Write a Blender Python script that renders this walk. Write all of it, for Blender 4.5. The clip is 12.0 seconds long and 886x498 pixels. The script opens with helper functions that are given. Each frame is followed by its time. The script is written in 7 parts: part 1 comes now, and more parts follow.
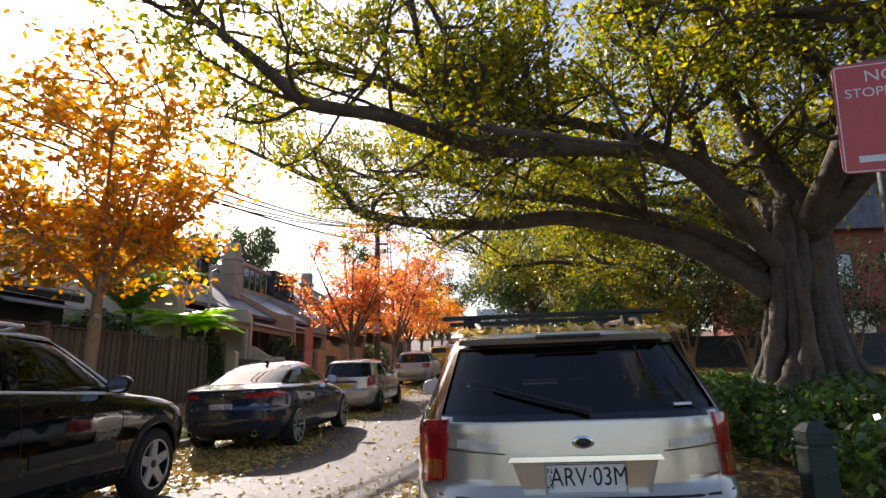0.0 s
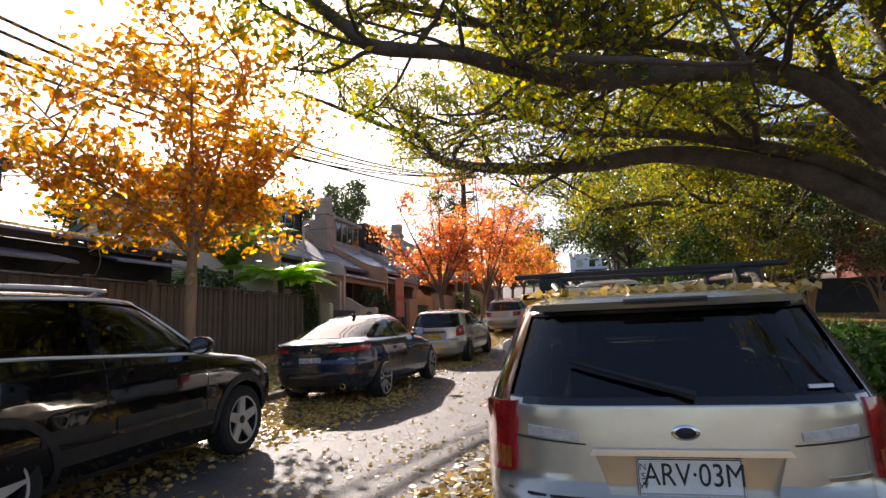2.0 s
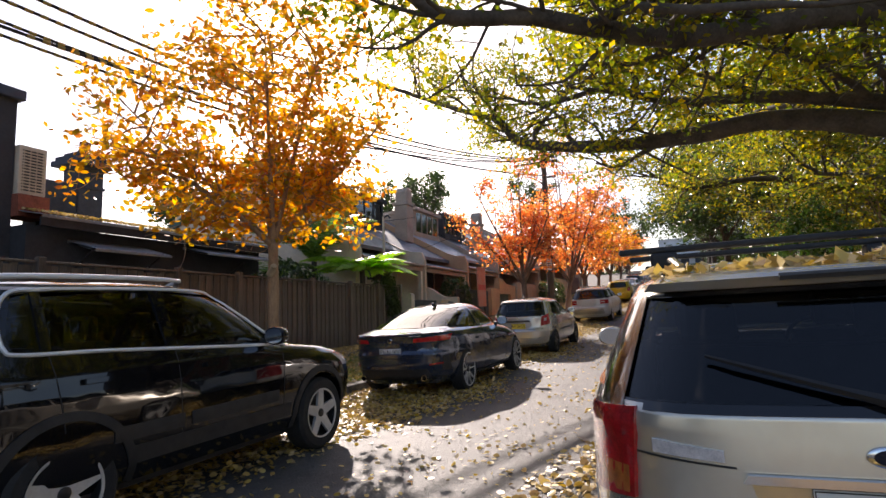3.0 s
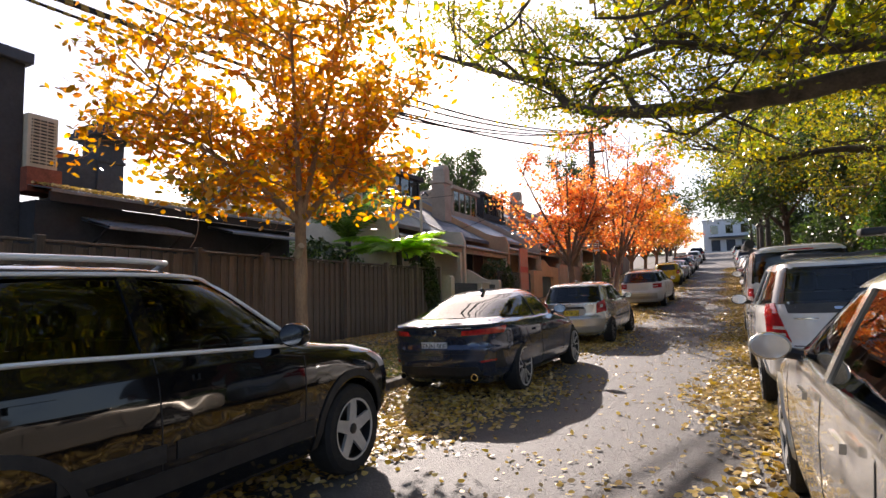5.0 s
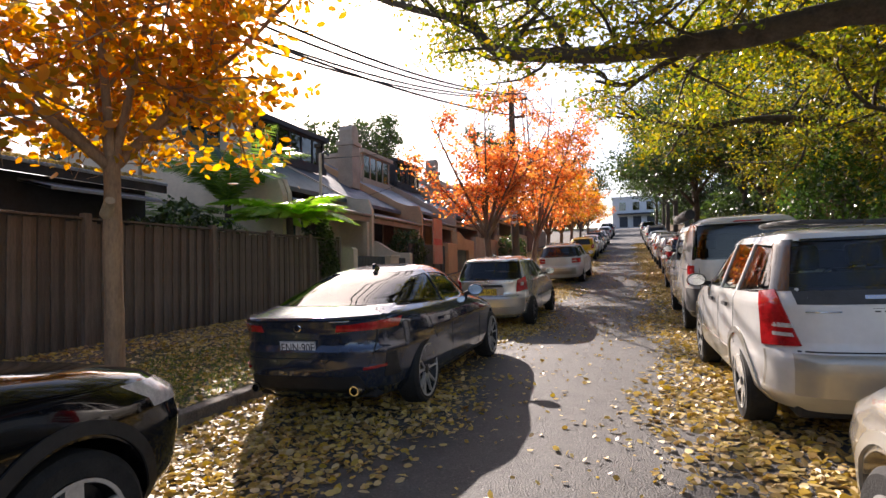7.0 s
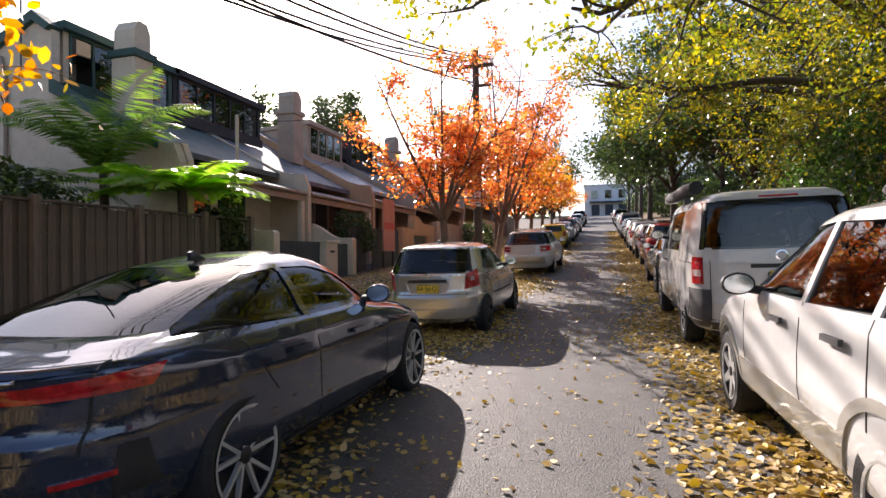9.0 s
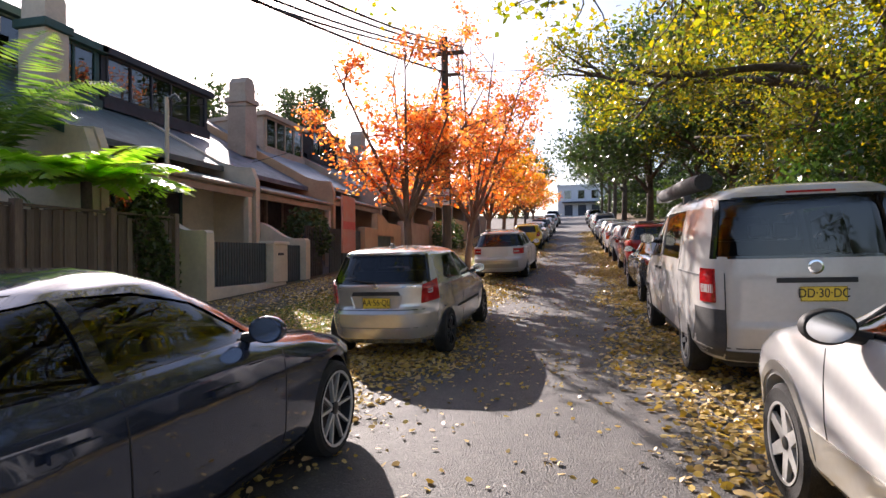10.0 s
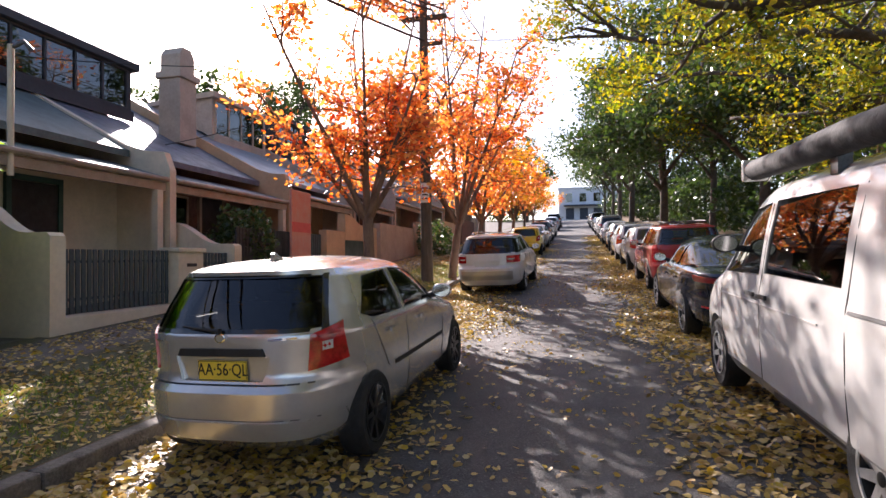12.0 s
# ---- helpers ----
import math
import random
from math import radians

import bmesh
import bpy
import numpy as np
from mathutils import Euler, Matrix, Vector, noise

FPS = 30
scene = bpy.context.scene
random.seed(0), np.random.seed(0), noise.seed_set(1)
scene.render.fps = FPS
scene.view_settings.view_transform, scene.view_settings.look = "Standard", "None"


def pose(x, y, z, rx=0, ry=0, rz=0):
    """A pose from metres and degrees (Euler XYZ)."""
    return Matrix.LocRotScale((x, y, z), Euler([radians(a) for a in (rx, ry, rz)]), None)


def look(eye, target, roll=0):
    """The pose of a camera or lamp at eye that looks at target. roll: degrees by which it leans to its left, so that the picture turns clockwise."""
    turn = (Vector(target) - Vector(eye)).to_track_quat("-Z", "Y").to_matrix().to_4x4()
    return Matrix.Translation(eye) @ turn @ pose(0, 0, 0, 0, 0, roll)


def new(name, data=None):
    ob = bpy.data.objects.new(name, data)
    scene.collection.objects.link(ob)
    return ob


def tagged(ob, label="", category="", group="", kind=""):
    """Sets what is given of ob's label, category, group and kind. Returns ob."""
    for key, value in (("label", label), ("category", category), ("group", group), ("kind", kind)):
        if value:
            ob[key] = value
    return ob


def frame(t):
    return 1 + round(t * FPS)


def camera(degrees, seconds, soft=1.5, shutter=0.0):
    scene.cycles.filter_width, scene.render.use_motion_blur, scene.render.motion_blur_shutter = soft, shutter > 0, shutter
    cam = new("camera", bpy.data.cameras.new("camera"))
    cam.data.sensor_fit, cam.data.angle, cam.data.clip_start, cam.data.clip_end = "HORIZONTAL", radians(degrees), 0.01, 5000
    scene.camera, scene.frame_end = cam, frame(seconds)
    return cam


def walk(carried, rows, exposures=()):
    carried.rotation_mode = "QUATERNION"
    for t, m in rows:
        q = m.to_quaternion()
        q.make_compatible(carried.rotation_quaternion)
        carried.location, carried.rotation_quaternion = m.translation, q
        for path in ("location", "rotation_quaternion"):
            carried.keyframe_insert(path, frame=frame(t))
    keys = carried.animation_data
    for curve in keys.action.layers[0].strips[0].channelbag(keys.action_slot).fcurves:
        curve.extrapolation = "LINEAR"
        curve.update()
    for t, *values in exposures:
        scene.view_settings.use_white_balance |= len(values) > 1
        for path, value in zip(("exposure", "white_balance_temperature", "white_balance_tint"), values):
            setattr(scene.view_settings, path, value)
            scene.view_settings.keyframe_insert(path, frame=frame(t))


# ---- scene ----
cam = camera(76.6, 12.0)
PATH = [
    (0, (0.0, 0.0, 1.45), (-0.191, 1.942, 1.888), -0.8),
    (0.5, (0.023, 0.067, 1.425), (-0.19, 2.016, 1.823), -0.5),
    (1, (0.075, 0.177, 1.45), (-0.213, 2.126, 1.792), -1.0),
    (1.5, (0.113, 0.286, 1.524), (-0.283, 2.224, 1.82), -1.1),
    (2, (0.073, 0.473, 1.568), (-0.443, 2.389, 1.827), -1.3),
    (2.5, (-0.002, 0.748, 1.54), (-0.656, 2.622, 1.785), -1.3),
    (3, (-0.089, 0.941, 1.549), (-0.877, 2.765, 1.781), -1.8),
    (3.5, (-0.197, 1.127, 1.596), (-1.081, 2.906, 1.831), -1.6),
    (5.5, (-1.001, 2.466, 1.69), (-1.899, 4.247, 1.838), -1.4),
    (6, (-1.112, 2.992, 1.753), (-1.949, 4.804, 1.883), -1.5),
    (6.5, (-1.239, 3.543, 1.714), (-1.978, 5.399, 1.816), -1.4),
    (7, (-1.396, 4.099, 1.698), (-2.033, 5.994, 1.765), -1.1),
    (9, (-1.574, 6.905, 1.723), (-2.12, 8.829, 1.742), -0.6),
    (9.5, (-1.634, 7.652, 1.74), (-2.141, 9.586, 1.757), -0.7),
    (10, (-1.713, 8.432, 1.817), (-2.169, 10.379, 1.833), -0.4),
    (10.5, (-1.779, 9.294, 1.837), (-2.208, 11.247, 1.855), -0.2),
    (11, (-1.81, 10.155, 1.838), (-2.25, 12.106, 1.866), -0.1),
    (11.5, (-1.855, 11.056, 1.916), (-2.316, 13.002, 1.948), -0.3),
    (12, (-1.913, 11.987, 1.917), (-2.371, 13.934, 1.949), -0.5),
]
walk(cam, [(t, look(eye, target, roll)) for t, eye, target, roll in PATH], [(0, 1.02, 6700, 20), (5.5, 1.12, 6700, 20), (9.0, 1.22, 6550, 21), (10.2, 1.3, 6500, 22), (11.0, 1.32, 6500, 23), (12.0, 1.48, 6400, 23)])

# ---- light ----
SUN_ELEVATION, SUN_AZIMUTH = radians(27.6), radians(35.0)   # azimuth from +y towards -x
world = bpy.data.worlds.new("sky")
scene.world = world
world.use_nodes = True
wn = world.node_tree
sky = wn.nodes.new("ShaderNodeTexSky")
sky.sky_type = "NISHITA"
sky.sun_disc = False
sky.sun_elevation = SUN_ELEVATION
sky.sun_rotation = -SUN_AZIMUTH
sky.air_density, sky.dust_density, sky.ozone_density = 1.0, 1.3, 1.2
wn.nodes["Background"].inputs["Strength"].default_value = 0.10
# thin bright clouds over the blue, soft edged
tc = wn.nodes.new("ShaderNodeTexCoord")
mp = wn.nodes.new("ShaderNodeMapping")
mp.inputs["Scale"].default_value = (1.0, 1.0, 2.6)
cl = wn.nodes.new("ShaderNodeTexNoise")
cl.inputs["Scale"].default_value = 2.3
cl.inputs["Detail"].default_value = 7
cl.inputs["Roughness"].default_value = 0.55
cr = wn.nodes.new("ShaderNodeValToRGB")
cr.color_ramp.elements[0].position = 0.60
cr.color_ramp.elements[1].position = 0.95
mx = wn.nodes.new("ShaderNodeMix")
mx.data_type = "RGBA"
mx.inputs["B"].default_value = (7.5, 7.6, 7.8, 1)
wn.links.new(tc.outputs["Generated"], mp.inputs["Vector"])
wn.links.new(mp.outputs["Vector"], cl.inputs["Vector"])
wn.links.new(cl.outputs["Fac"], cr.inputs["Fac"])
wn.links.new(cr.outputs["Color"], mx.inputs["Factor"])
wn.links.new(sky.outputs["Color"], mx.inputs["A"])
wn.links.new(mx.outputs["Result"], wn.nodes["Background"].inputs["Color"])
sun_data = bpy.data.lights.new("sun", "SUN")
sun_data.energy = 5.0
sun_data.angle = radians(0.5)
sun_data.color = (1.0, 0.93, 0.82)
sun = new("sun", sun_data)
sun.matrix_world = look((-math.sin(SUN_AZIMUTH) * math.cos(SUN_ELEVATION) * 90, math.cos(SUN_AZIMUTH) * math.cos(SUN_ELEVATION) * 90, math.sin(SUN_ELEVATION) * 90), (0, 0, 0))

# ---- materials ----
def mat(name, base, rough=0.6, metal=0.0, vary=0.12, scale=6.0, bump=0.0, bump_scale=40.0, coat=0.0, second=None, piece=0.0, spec=0.5, trans=0.0, stretch=(1, 1, 1), speck=None):
    """A procedural surface: base colour mottled at two scales towards a second colour, fine relief, and a per-piece shift."""
    m = bpy.data.materials.new(name)
    m.use_nodes = True
    nt = m.node_tree
    b = nt.nodes["Principled BSDF"]
    b.inputs["Roughness"].default_value = rough
    b.inputs["Metallic"].default_value = metal
    b.inputs["Specular IOR Level"].default_value = spec
    b.inputs["Coat Weight"].default_value = coat
    b.inputs["Coat Roughness"].default_value = 0.03
    co = nt.nodes.new("ShaderNodeTexCoord")
    mapping = nt.nodes.new("ShaderNodeMapping")
    mapping.inputs["Scale"].default_value = stretch
    nt.links.new(co.outputs["Object"], mapping.inputs["Vector"])
    n1 = nt.nodes.new("ShaderNodeTexNoise")
    n1.inputs["Scale"].default_value = scale
    n1.inputs["Detail"].default_value = 6
    n1.inputs["Roughness"].default_value = 0.65
    n2 = nt.nodes.new("ShaderNodeTexNoise")
    n2.inputs["Scale"].default_value = scale * 9
    n2.inputs["Detail"].default_value = 3
    for n in (n1, n2):
        nt.links.new(mapping.outputs["Vector"], n.inputs["Vector"])
    add = nt.nodes.new("ShaderNodeMath")
    add.operation = "MULTIPLY_ADD"
    add.inputs[1].default_value = 0.45
    nt.links.new(n2.outputs["Fac"], add.inputs[0])
    nt.links.new(n1.outputs["Fac"], add.inputs[2])
    ramp = nt.nodes.new("ShaderNodeMapRange")
    ramp.inputs["From Min"].default_value = 0.45
    ramp.inputs["From Max"].default_value = 1.0
    nt.links.new(add.outputs["Value"], ramp.inputs["Value"])
    two = second or tuple(c * (1 - 3 * vary) for c in base)
    mix = nt.nodes.new("ShaderNodeMix")
    mix.data_type = "RGBA"
    mix.inputs["A"].default_value = (*[min(1, c * (1 + vary)) for c in base], 1)
    mix.inputs["B"].default_value = (*[max(0, c) for c in two], 1)
    nt.links.new(ramp.outputs["Result"], mix.inputs["Factor"])
    last = mix.outputs["Result"]
    if speck:
        # pale stone chips in the surface
        ns = nt.nodes.new("ShaderNodeTexNoise")
        ns.inputs["Scale"].default_value = speck[0]
        ns.inputs["Detail"].default_value = 2
        ns.inputs["Roughness"].default_value = 0.7
        nt.links.new(mapping.outputs["Vector"], ns.inputs["Vector"])
        sr = nt.nodes.new("ShaderNodeMapRange")
        sr.inputs["From Min"].default_value, sr.inputs["From Max"].default_value = 0.54, 0.68
        nt.links.new(ns.outputs["Fac"], sr.inputs["Value"])
        sm = nt.nodes.new("ShaderNodeMix")
        sm.data_type = "RGBA"
        sm.inputs["B"].default_value = (*speck[1], 1)
        nt.links.new(sr.outputs["Result"], sm.inputs["Factor"])
        nt.links.new(last, sm.inputs["A"])
        last = sm.outputs["Result"]
    if piece:
        info = nt.nodes.new("ShaderNodeObjectInfo")
        hsv = nt.nodes.new("ShaderNodeHueSaturation")
        pr = nt.nodes.new("ShaderNodeMapRange")
        pr.inputs["To Min"].default_value, pr.inputs["To Max"].default_value = 1 - piece, 1 + piece
        nt.links.new(info.outputs["Random"], pr.inputs["Value"])
        nt.links.new(pr.outputs["Result"], hsv.inputs["Value"])
        nt.links.new(last, hsv.inputs["Color"])
        last = hsv.outputs["Color"]
    nt.links.new(last, b.inputs["Base Color"])
    if bump:
        n3 = nt.nodes.new("ShaderNodeTexNoise")
        n3.inputs["Scale"].default_value = bump_scale
        n3.inputs["Detail"].default_value = 5
        nt.links.new(mapping.outputs["Vector"], n3.inputs["Vector"])
        bp = nt.nodes.new("ShaderNodeBump")
        bp.inputs["Strength"].default_value = bump
        bp.inputs["Distance"].default_value = 0.02
        nt.links.new(n3.outputs["Fac"], bp.inputs["Height"])
        nt.links.new(bp.outputs["Normal"], b.inputs["Normal"])
    if rough < 0.6 and not metal:
        rr = nt.nodes.new("ShaderNodeMapRange")
        rr.inputs["To Min"].default_value, rr.inputs["To Max"].default_value = rough * 0.75, min(1, rough * 1.5)
        nt.links.new(n1.outputs["Fac"], rr.inputs["Value"])
        nt.links.new(rr.outputs["Result"], b.inputs["Roughness"])
    return m


def leaf_mat(name, colours, gloss=0.35, through_light=0.55):
    """Leaves: a colour of its own for each, light shining through."""
    m = bpy.data.materials.new(name)
    m.use_nodes = True
    nt = m.node_tree
    b = nt.nodes["Principled BSDF"]
    out = nt.nodes["Material Output"]
    geo = nt.nodes.new("ShaderNodeNewGeometry")
    ramp = nt.nodes.new("ShaderNodeValToRGB")
    els = ramp.color_ramp.elements
    for i, c in enumerate(colours):
        e = els[i] if i < 2 else els.new(0.5)
        e.color = (*c, 1)
    for i, e in enumerate(els):
        e.position = i / (len(colours) - 1)
    for e, c in zip(els, colours):
        e.color = (*c, 1)
    nt.links.new(geo.outputs["Random Per Island"], ramp.inputs["Fac"])
    nt.links.new(ramp.outputs["Color"], b.inputs["Base Color"])
    b.inputs["Roughness"].default_value = gloss
    tr = nt.nodes.new("ShaderNodeBsdfTranslucent")
    hs = nt.nodes.new("ShaderNodeHueSaturation")
    hs.inputs["Saturation"].default_value = 1.12
    hs.inputs["Value"].default_value = 2.2
    nt.links.new(ramp.outputs["Color"], hs.inputs["Color"])
    nt.links.new(hs.outputs["Color"], tr.inputs["Color"])
    mixs = nt.nodes.new("ShaderNodeMixShader")
    mixs.inputs["Fac"].default_value = through_light
    nt.links.new(b.outputs["BSDF"], mixs.inputs[1])
    nt.links.new(tr.outputs["BSDF"], mixs.inputs[2])
    nt.links.new(mixs.outputs["Shader"], out.inputs["Surface"])
    return m


def glass_mat(name, tint, density, ior=1.75):
    """Thin car or house glass: a clear gloss over a tinted see-through body."""
    m = bpy.data.materials.new(name)
    m.use_nodes = True
    nt = m.node_tree
    out = nt.nodes["Material Output"]
    nt.nodes.remove(nt.nodes["Principled BSDF"])
    tp = nt.nodes.new("ShaderNodeBsdfTransparent")
    tp.inputs["Color"].default_value = (*[c * density for c in tint], 1)
    gl = nt.nodes.new("ShaderNodeBsdfGlossy")
    gl.inputs["Roughness"].default_value = 0.015
    fr = nt.nodes.new("ShaderNodeFresnel")
    fr.inputs["IOR"].default_value = ior
    ms = nt.nodes.new("ShaderNodeMixShader")
    ns = nt.nodes.new("ShaderNodeTexNoise")
    ns.inputs["Scale"].default_value = 1.7
    bp = nt.nodes.new("ShaderNodeBump")
    bp.inputs["Strength"].default_value = 0.06
    bp.inputs["Distance"].default_value = 0.02
    nt.links.new(ns.outputs["Fac"], bp.inputs["Height"])
    nt.links.new(bp.outputs["Normal"], gl.inputs["Normal"])
    nt.links.new(fr.outputs["Fac"], ms.inputs["Fac"])
    nt.links.new(tp.outputs["BSDF"], ms.inputs[1])
    nt.links.new(gl.outputs["BSDF"], ms.inputs[2])
    nt.links.new(ms.outputs["Shader"], out.inputs["Surface"])
    return m


def paint(name, base, metal=0.0, rough=0.3, dirt=0.04):
    """Clear-coated car paint on panels that are never quite flat."""
    m = mat(name, base, rough, metal, vary=dirt, scale=2.5, coat=1.0, spec=0.15)
    nt = m.node_tree
    b = nt.nodes["Principled BSDF"]
    co = nt.nodes.new("ShaderNodeTexCoord")
    ns = nt.nodes.new("ShaderNodeTexNoise")
    ns.inputs["Scale"].default_value = 3.2
    ns.inputs["Detail"].default_value = 1.0
    bp = nt.nodes.new("ShaderNodeBump")
    bp.inputs["Strength"].default_value = 0.5
    bp.inputs["Distance"].default_value = 0.012
    nt.links.new(co.outputs["Object"], ns.inputs["Vector"])
    nt.links.new(ns.outputs["Fac"], bp.inputs["Height"])
    nt.links.new(bp.outputs["Normal"], b.inputs["Normal"])
    nt.links.new(bp.outputs["Normal"], b.inputs["Coat Normal"])
    return m


M = {}
M["asphalt"] = mat("asphalt", (0.072, 0.068, 0.066), 0.68, vary=0.38, scale=1.3, bump=1.0, bump_scale=75, second=(0.038, 0.037, 0.039), speck=(58, (0.16, 0.15, 0.14)))
M["kerb"] = mat("kerb_concrete", (0.18, 0.16, 0.135), 0.9, vary=0.26, scale=5, bump=0.5, bump_scale=50, piece=0.14)
M["verge"] = mat("verge_soil", (0.085, 0.075, 0.045), 0.95, vary=0.25, scale=2.0, bump=0.8, bump_scale=50, second=(0.05, 0.055, 0.02))
M["path"] = mat("footpath", (0.13, 0.11, 0.095), 0.9, vary=0.2, scale=3, bump=0.4, bump_scale=70)
M["park"] = mat("park_leaf_litter", (0.17, 0.105, 0.045), 0.95, vary=0.3, scale=3.0, bump=0.9, bump_scale=30, second=(0.07, 0.045, 0.025))
M["fence"] = mat("weathered_paling", (0.15, 0.118, 0.092), 0.88, vary=0.25, scale=3.0, bump=0.5, bump_scale=30, piece=0.32, stretch=(6, 6, 0.6), second=(0.06, 0.046, 0.037))
M["cream"] = mat("cream_render", (0.68, 0.58, 0.44), 0.9, vary=0.07, scale=1.6, bump=0.25, bump_scale=60)
M["ochre"] = mat("ochre_render", (0.55, 0.36, 0.21), 0.9, vary=0.08, scale=1.6, bump=0.25, bump_scale=60)
M["tan"] = mat("tan_render", (0.45, 0.36, 0.28), 0.9, vary=0.1, scale=1.6, bump=0.25, bump_scale=60)
M["brickdark"] = mat("dark_brick", (0.20, 0.115, 0.09), 0.9, vary=0.2, scale=7, bump=0.5, bump_scale=60)
M["white"] = mat("white_weatherboard", (0.72, 0.75, 0.8), 0.7, vary=0.05, scale=2)
M["charcoal"] = mat("charcoal_paint", (0.05, 0.05, 0.055), 0.8, vary=0.15, scale=2, bump=0.2, bump_scale=50)
M["bluegrey"] = mat("bluegrey_paint", (0.07, 0.085, 0.115), 0.75, vary=0.15, scale=2, bump=0.2, bump_scale=50)
M["green_trim"] = mat("green_trim", (0.035, 0.09, 0.075), 0.55, vary=0.1, scale=3)
M["roof_green"] = mat("green_slate", (0.10, 0.14, 0.13), 0.6, vary=0.2, scale=2.5, bump=0.3, bump_scale=20)
M["roof_slate"] = mat("blue_slate", (0.12, 0.13, 0.16), 0.5, vary=0.2, scale=2.5, bump=0.3, bump_scale=20)
M["roof_iron"] = mat("corrugated_iron", (0.30, 0.33, 0.37), 0.38, 0.3, vary=0.15, scale=2)
M["gutter"] = mat("gutter_paint", (0.34, 0.27, 0.2), 0.5, vary=0.12, scale=4)
M["black_door"] = mat("dark_timber", (0.03, 0.026, 0.03), 0.55, vary=0.2, scale=6)
M["iron"] = mat("painted_ironwork", (0.06, 0.08, 0.09), 0.45, 0.2, vary=0.15, scale=8)
M["bark"] = mat("fig_bark", (0.11, 0.088, 0.07), 0.95, vary=0.3, scale=2.6, bump=1.0, bump_scale=9, second=(0.035, 0.028, 0.024))
M["bark_cut"] = mat("cut_wood", (0.42, 0.33, 0.22), 0.9, vary=0.15, scale=12)
M["bark_gum"] = mat("peeling_bark", (0.36, 0.23, 0.13), 0.85, vary=0.22, scale=5, bump=0.7, bump_scale=20, second=(0.16, 0.10, 0.065), stretch=(1, 1, 0.35))
M["bark_red"] = mat("myrtle_bark", (0.20, 0.13, 0.09), 0.85, vary=0.25, scale=6, bump=0.5, bump_scale=25, second=(0.09, 0.05, 0.035), stretch=(1, 1, 0.4))
M["pole"] = mat("hardwood_pole", (0.115, 0.085, 0.06), 0.9, vary=0.22, scale=4, bump=0.5, bump_scale=25, stretch=(4, 4, 0.4))
M["cable"] = mat("cable_sheath", (0.014, 0.014, 0.014), 0.6, vary=0.2)
M["cable_yellow"] = mat("tiger_tail_yellow", (0.42, 0.30, 0.07), 0.6, vary=0.15)
M["bollard"] = mat("bollard_green", (0.022, 0.05, 0.038), 0.6, vary=0.2, scale=6, bump=0.3, bump_scale=40)
M["galv"] = mat("galvanised_steel", (0.13, 0.135, 0.14), 0.5, 0.7, vary=0.2, scale=8)
M["sign_red"] = mat("sign_red", (0.62, 0.10, 0.10), 0.45, vary=0.06, scale=4)
M["sign_white"] = mat("sign_white", (0.8, 0.78, 0.75), 0.5, vary=0.05)
M["leaf_fig"] = leaf_mat("fig_leaves", [(0.07, 0.105, 0.014), (0.12, 0.15, 0.018), (0.18, 0.18, 0.022), (0.06, 0.09, 0.014), (0.40, 0.28, 0.025), (0.14, 0.155, 0.02), (0.28, 0.23, 0.022)], through_light=0.58)
M["leaf_yellow"] = leaf_mat("yellowing_leaves", [(0.12, 0.15, 0.022), (0.27, 0.22, 0.03), (0.07, 0.10, 0.018), (0.34, 0.25, 0.035), (0.085, 0.115, 0.02), (0.10, 0.13, 0.02)], through_light=0.44)
M["leaf_gold"] = leaf_mat("golden_leaves", [(0.52, 0.20, 0.016), (0.30, 0.21, 0.025), (0.60, 0.31, 0.025), (0.44, 0.13, 0.016), (0.18, 0.16, 0.02), (0.57, 0.25, 0.02), (0.62, 0.36, 0.03), (0.36, 0.09, 0.014)], through_light=0.44)
M["leaf_red"] = leaf_mat("red_orange_leaves", [(0.58, 0.17, 0.06), (0.62, 0.32, 0.11), (0.50, 0.10, 0.05), (0.62, 0.38, 0.14), (0.56, 0.21, 0.07), (0.42, 0.08, 0.05), (0.60, 0.27, 0.08)], through_light=0.46)
M["leaf_dark"] = leaf_mat("dark_leaves", [(0.024, 0.046, 0.013), (0.036, 0.062, 0.016), (0.055, 0.085, 0.02), (0.022, 0.04, 0.014), (0.075, 0.10, 0.022)], through_light=0.28)
M["leaf_hedge"] = leaf_mat("hedge_leaves", [(0.03, 0.065, 0.014), (0.05, 0.10, 0.02), (0.09, 0.15, 0.035), (0.025, 0.05, 0.012)], gloss=0.22, through_light=0.25)
M["leaf_fern"] = leaf_mat("fern_fronds", [(0.16, 0.28, 0.04), (0.22, 0.36, 0.05), (0.32, 0.42, 0.08)], through_light=0.6)
M["leaf_palm"] = leaf_mat("palm_fronds", [(0.05, 0.10, 0.022), (0.10, 0.17, 0.035), (0.18, 0.25, 0.055)], through_light=0.42)
M["litter"] = leaf_mat("fallen_leaves", [(0.50, 0.34, 0.07), (0.56, 0.42, 0.14), (0.36, 0.24, 0.06), (0.58, 0.44, 0.22), (0.24, 0.15, 0.06), (0.52, 0.36, 0.03)], gloss=0.5, through_light=0.12)
M["grass"] = leaf_mat("grass_blades", [(0.08, 0.13, 0.02), (0.13, 0.18, 0.03), (0.17, 0.17, 0.05)], through_light=0.3)
M["black_paint"] = paint("black_car_paint", (0.004, 0.004, 0.005), rough=0.08)
M["blue_paint"] = paint("storm_blue_car_paint", (0.045, 0.058, 0.092), 0.55, 0.13)
M["champagne_paint"] = paint("champagne_car_paint", (0.57, 0.53, 0.46), 0.7, 0.26)
M["silver_paint"] = paint("silver_car_paint", (0.64, 0.63, 0.60), 0.7, 0.26)
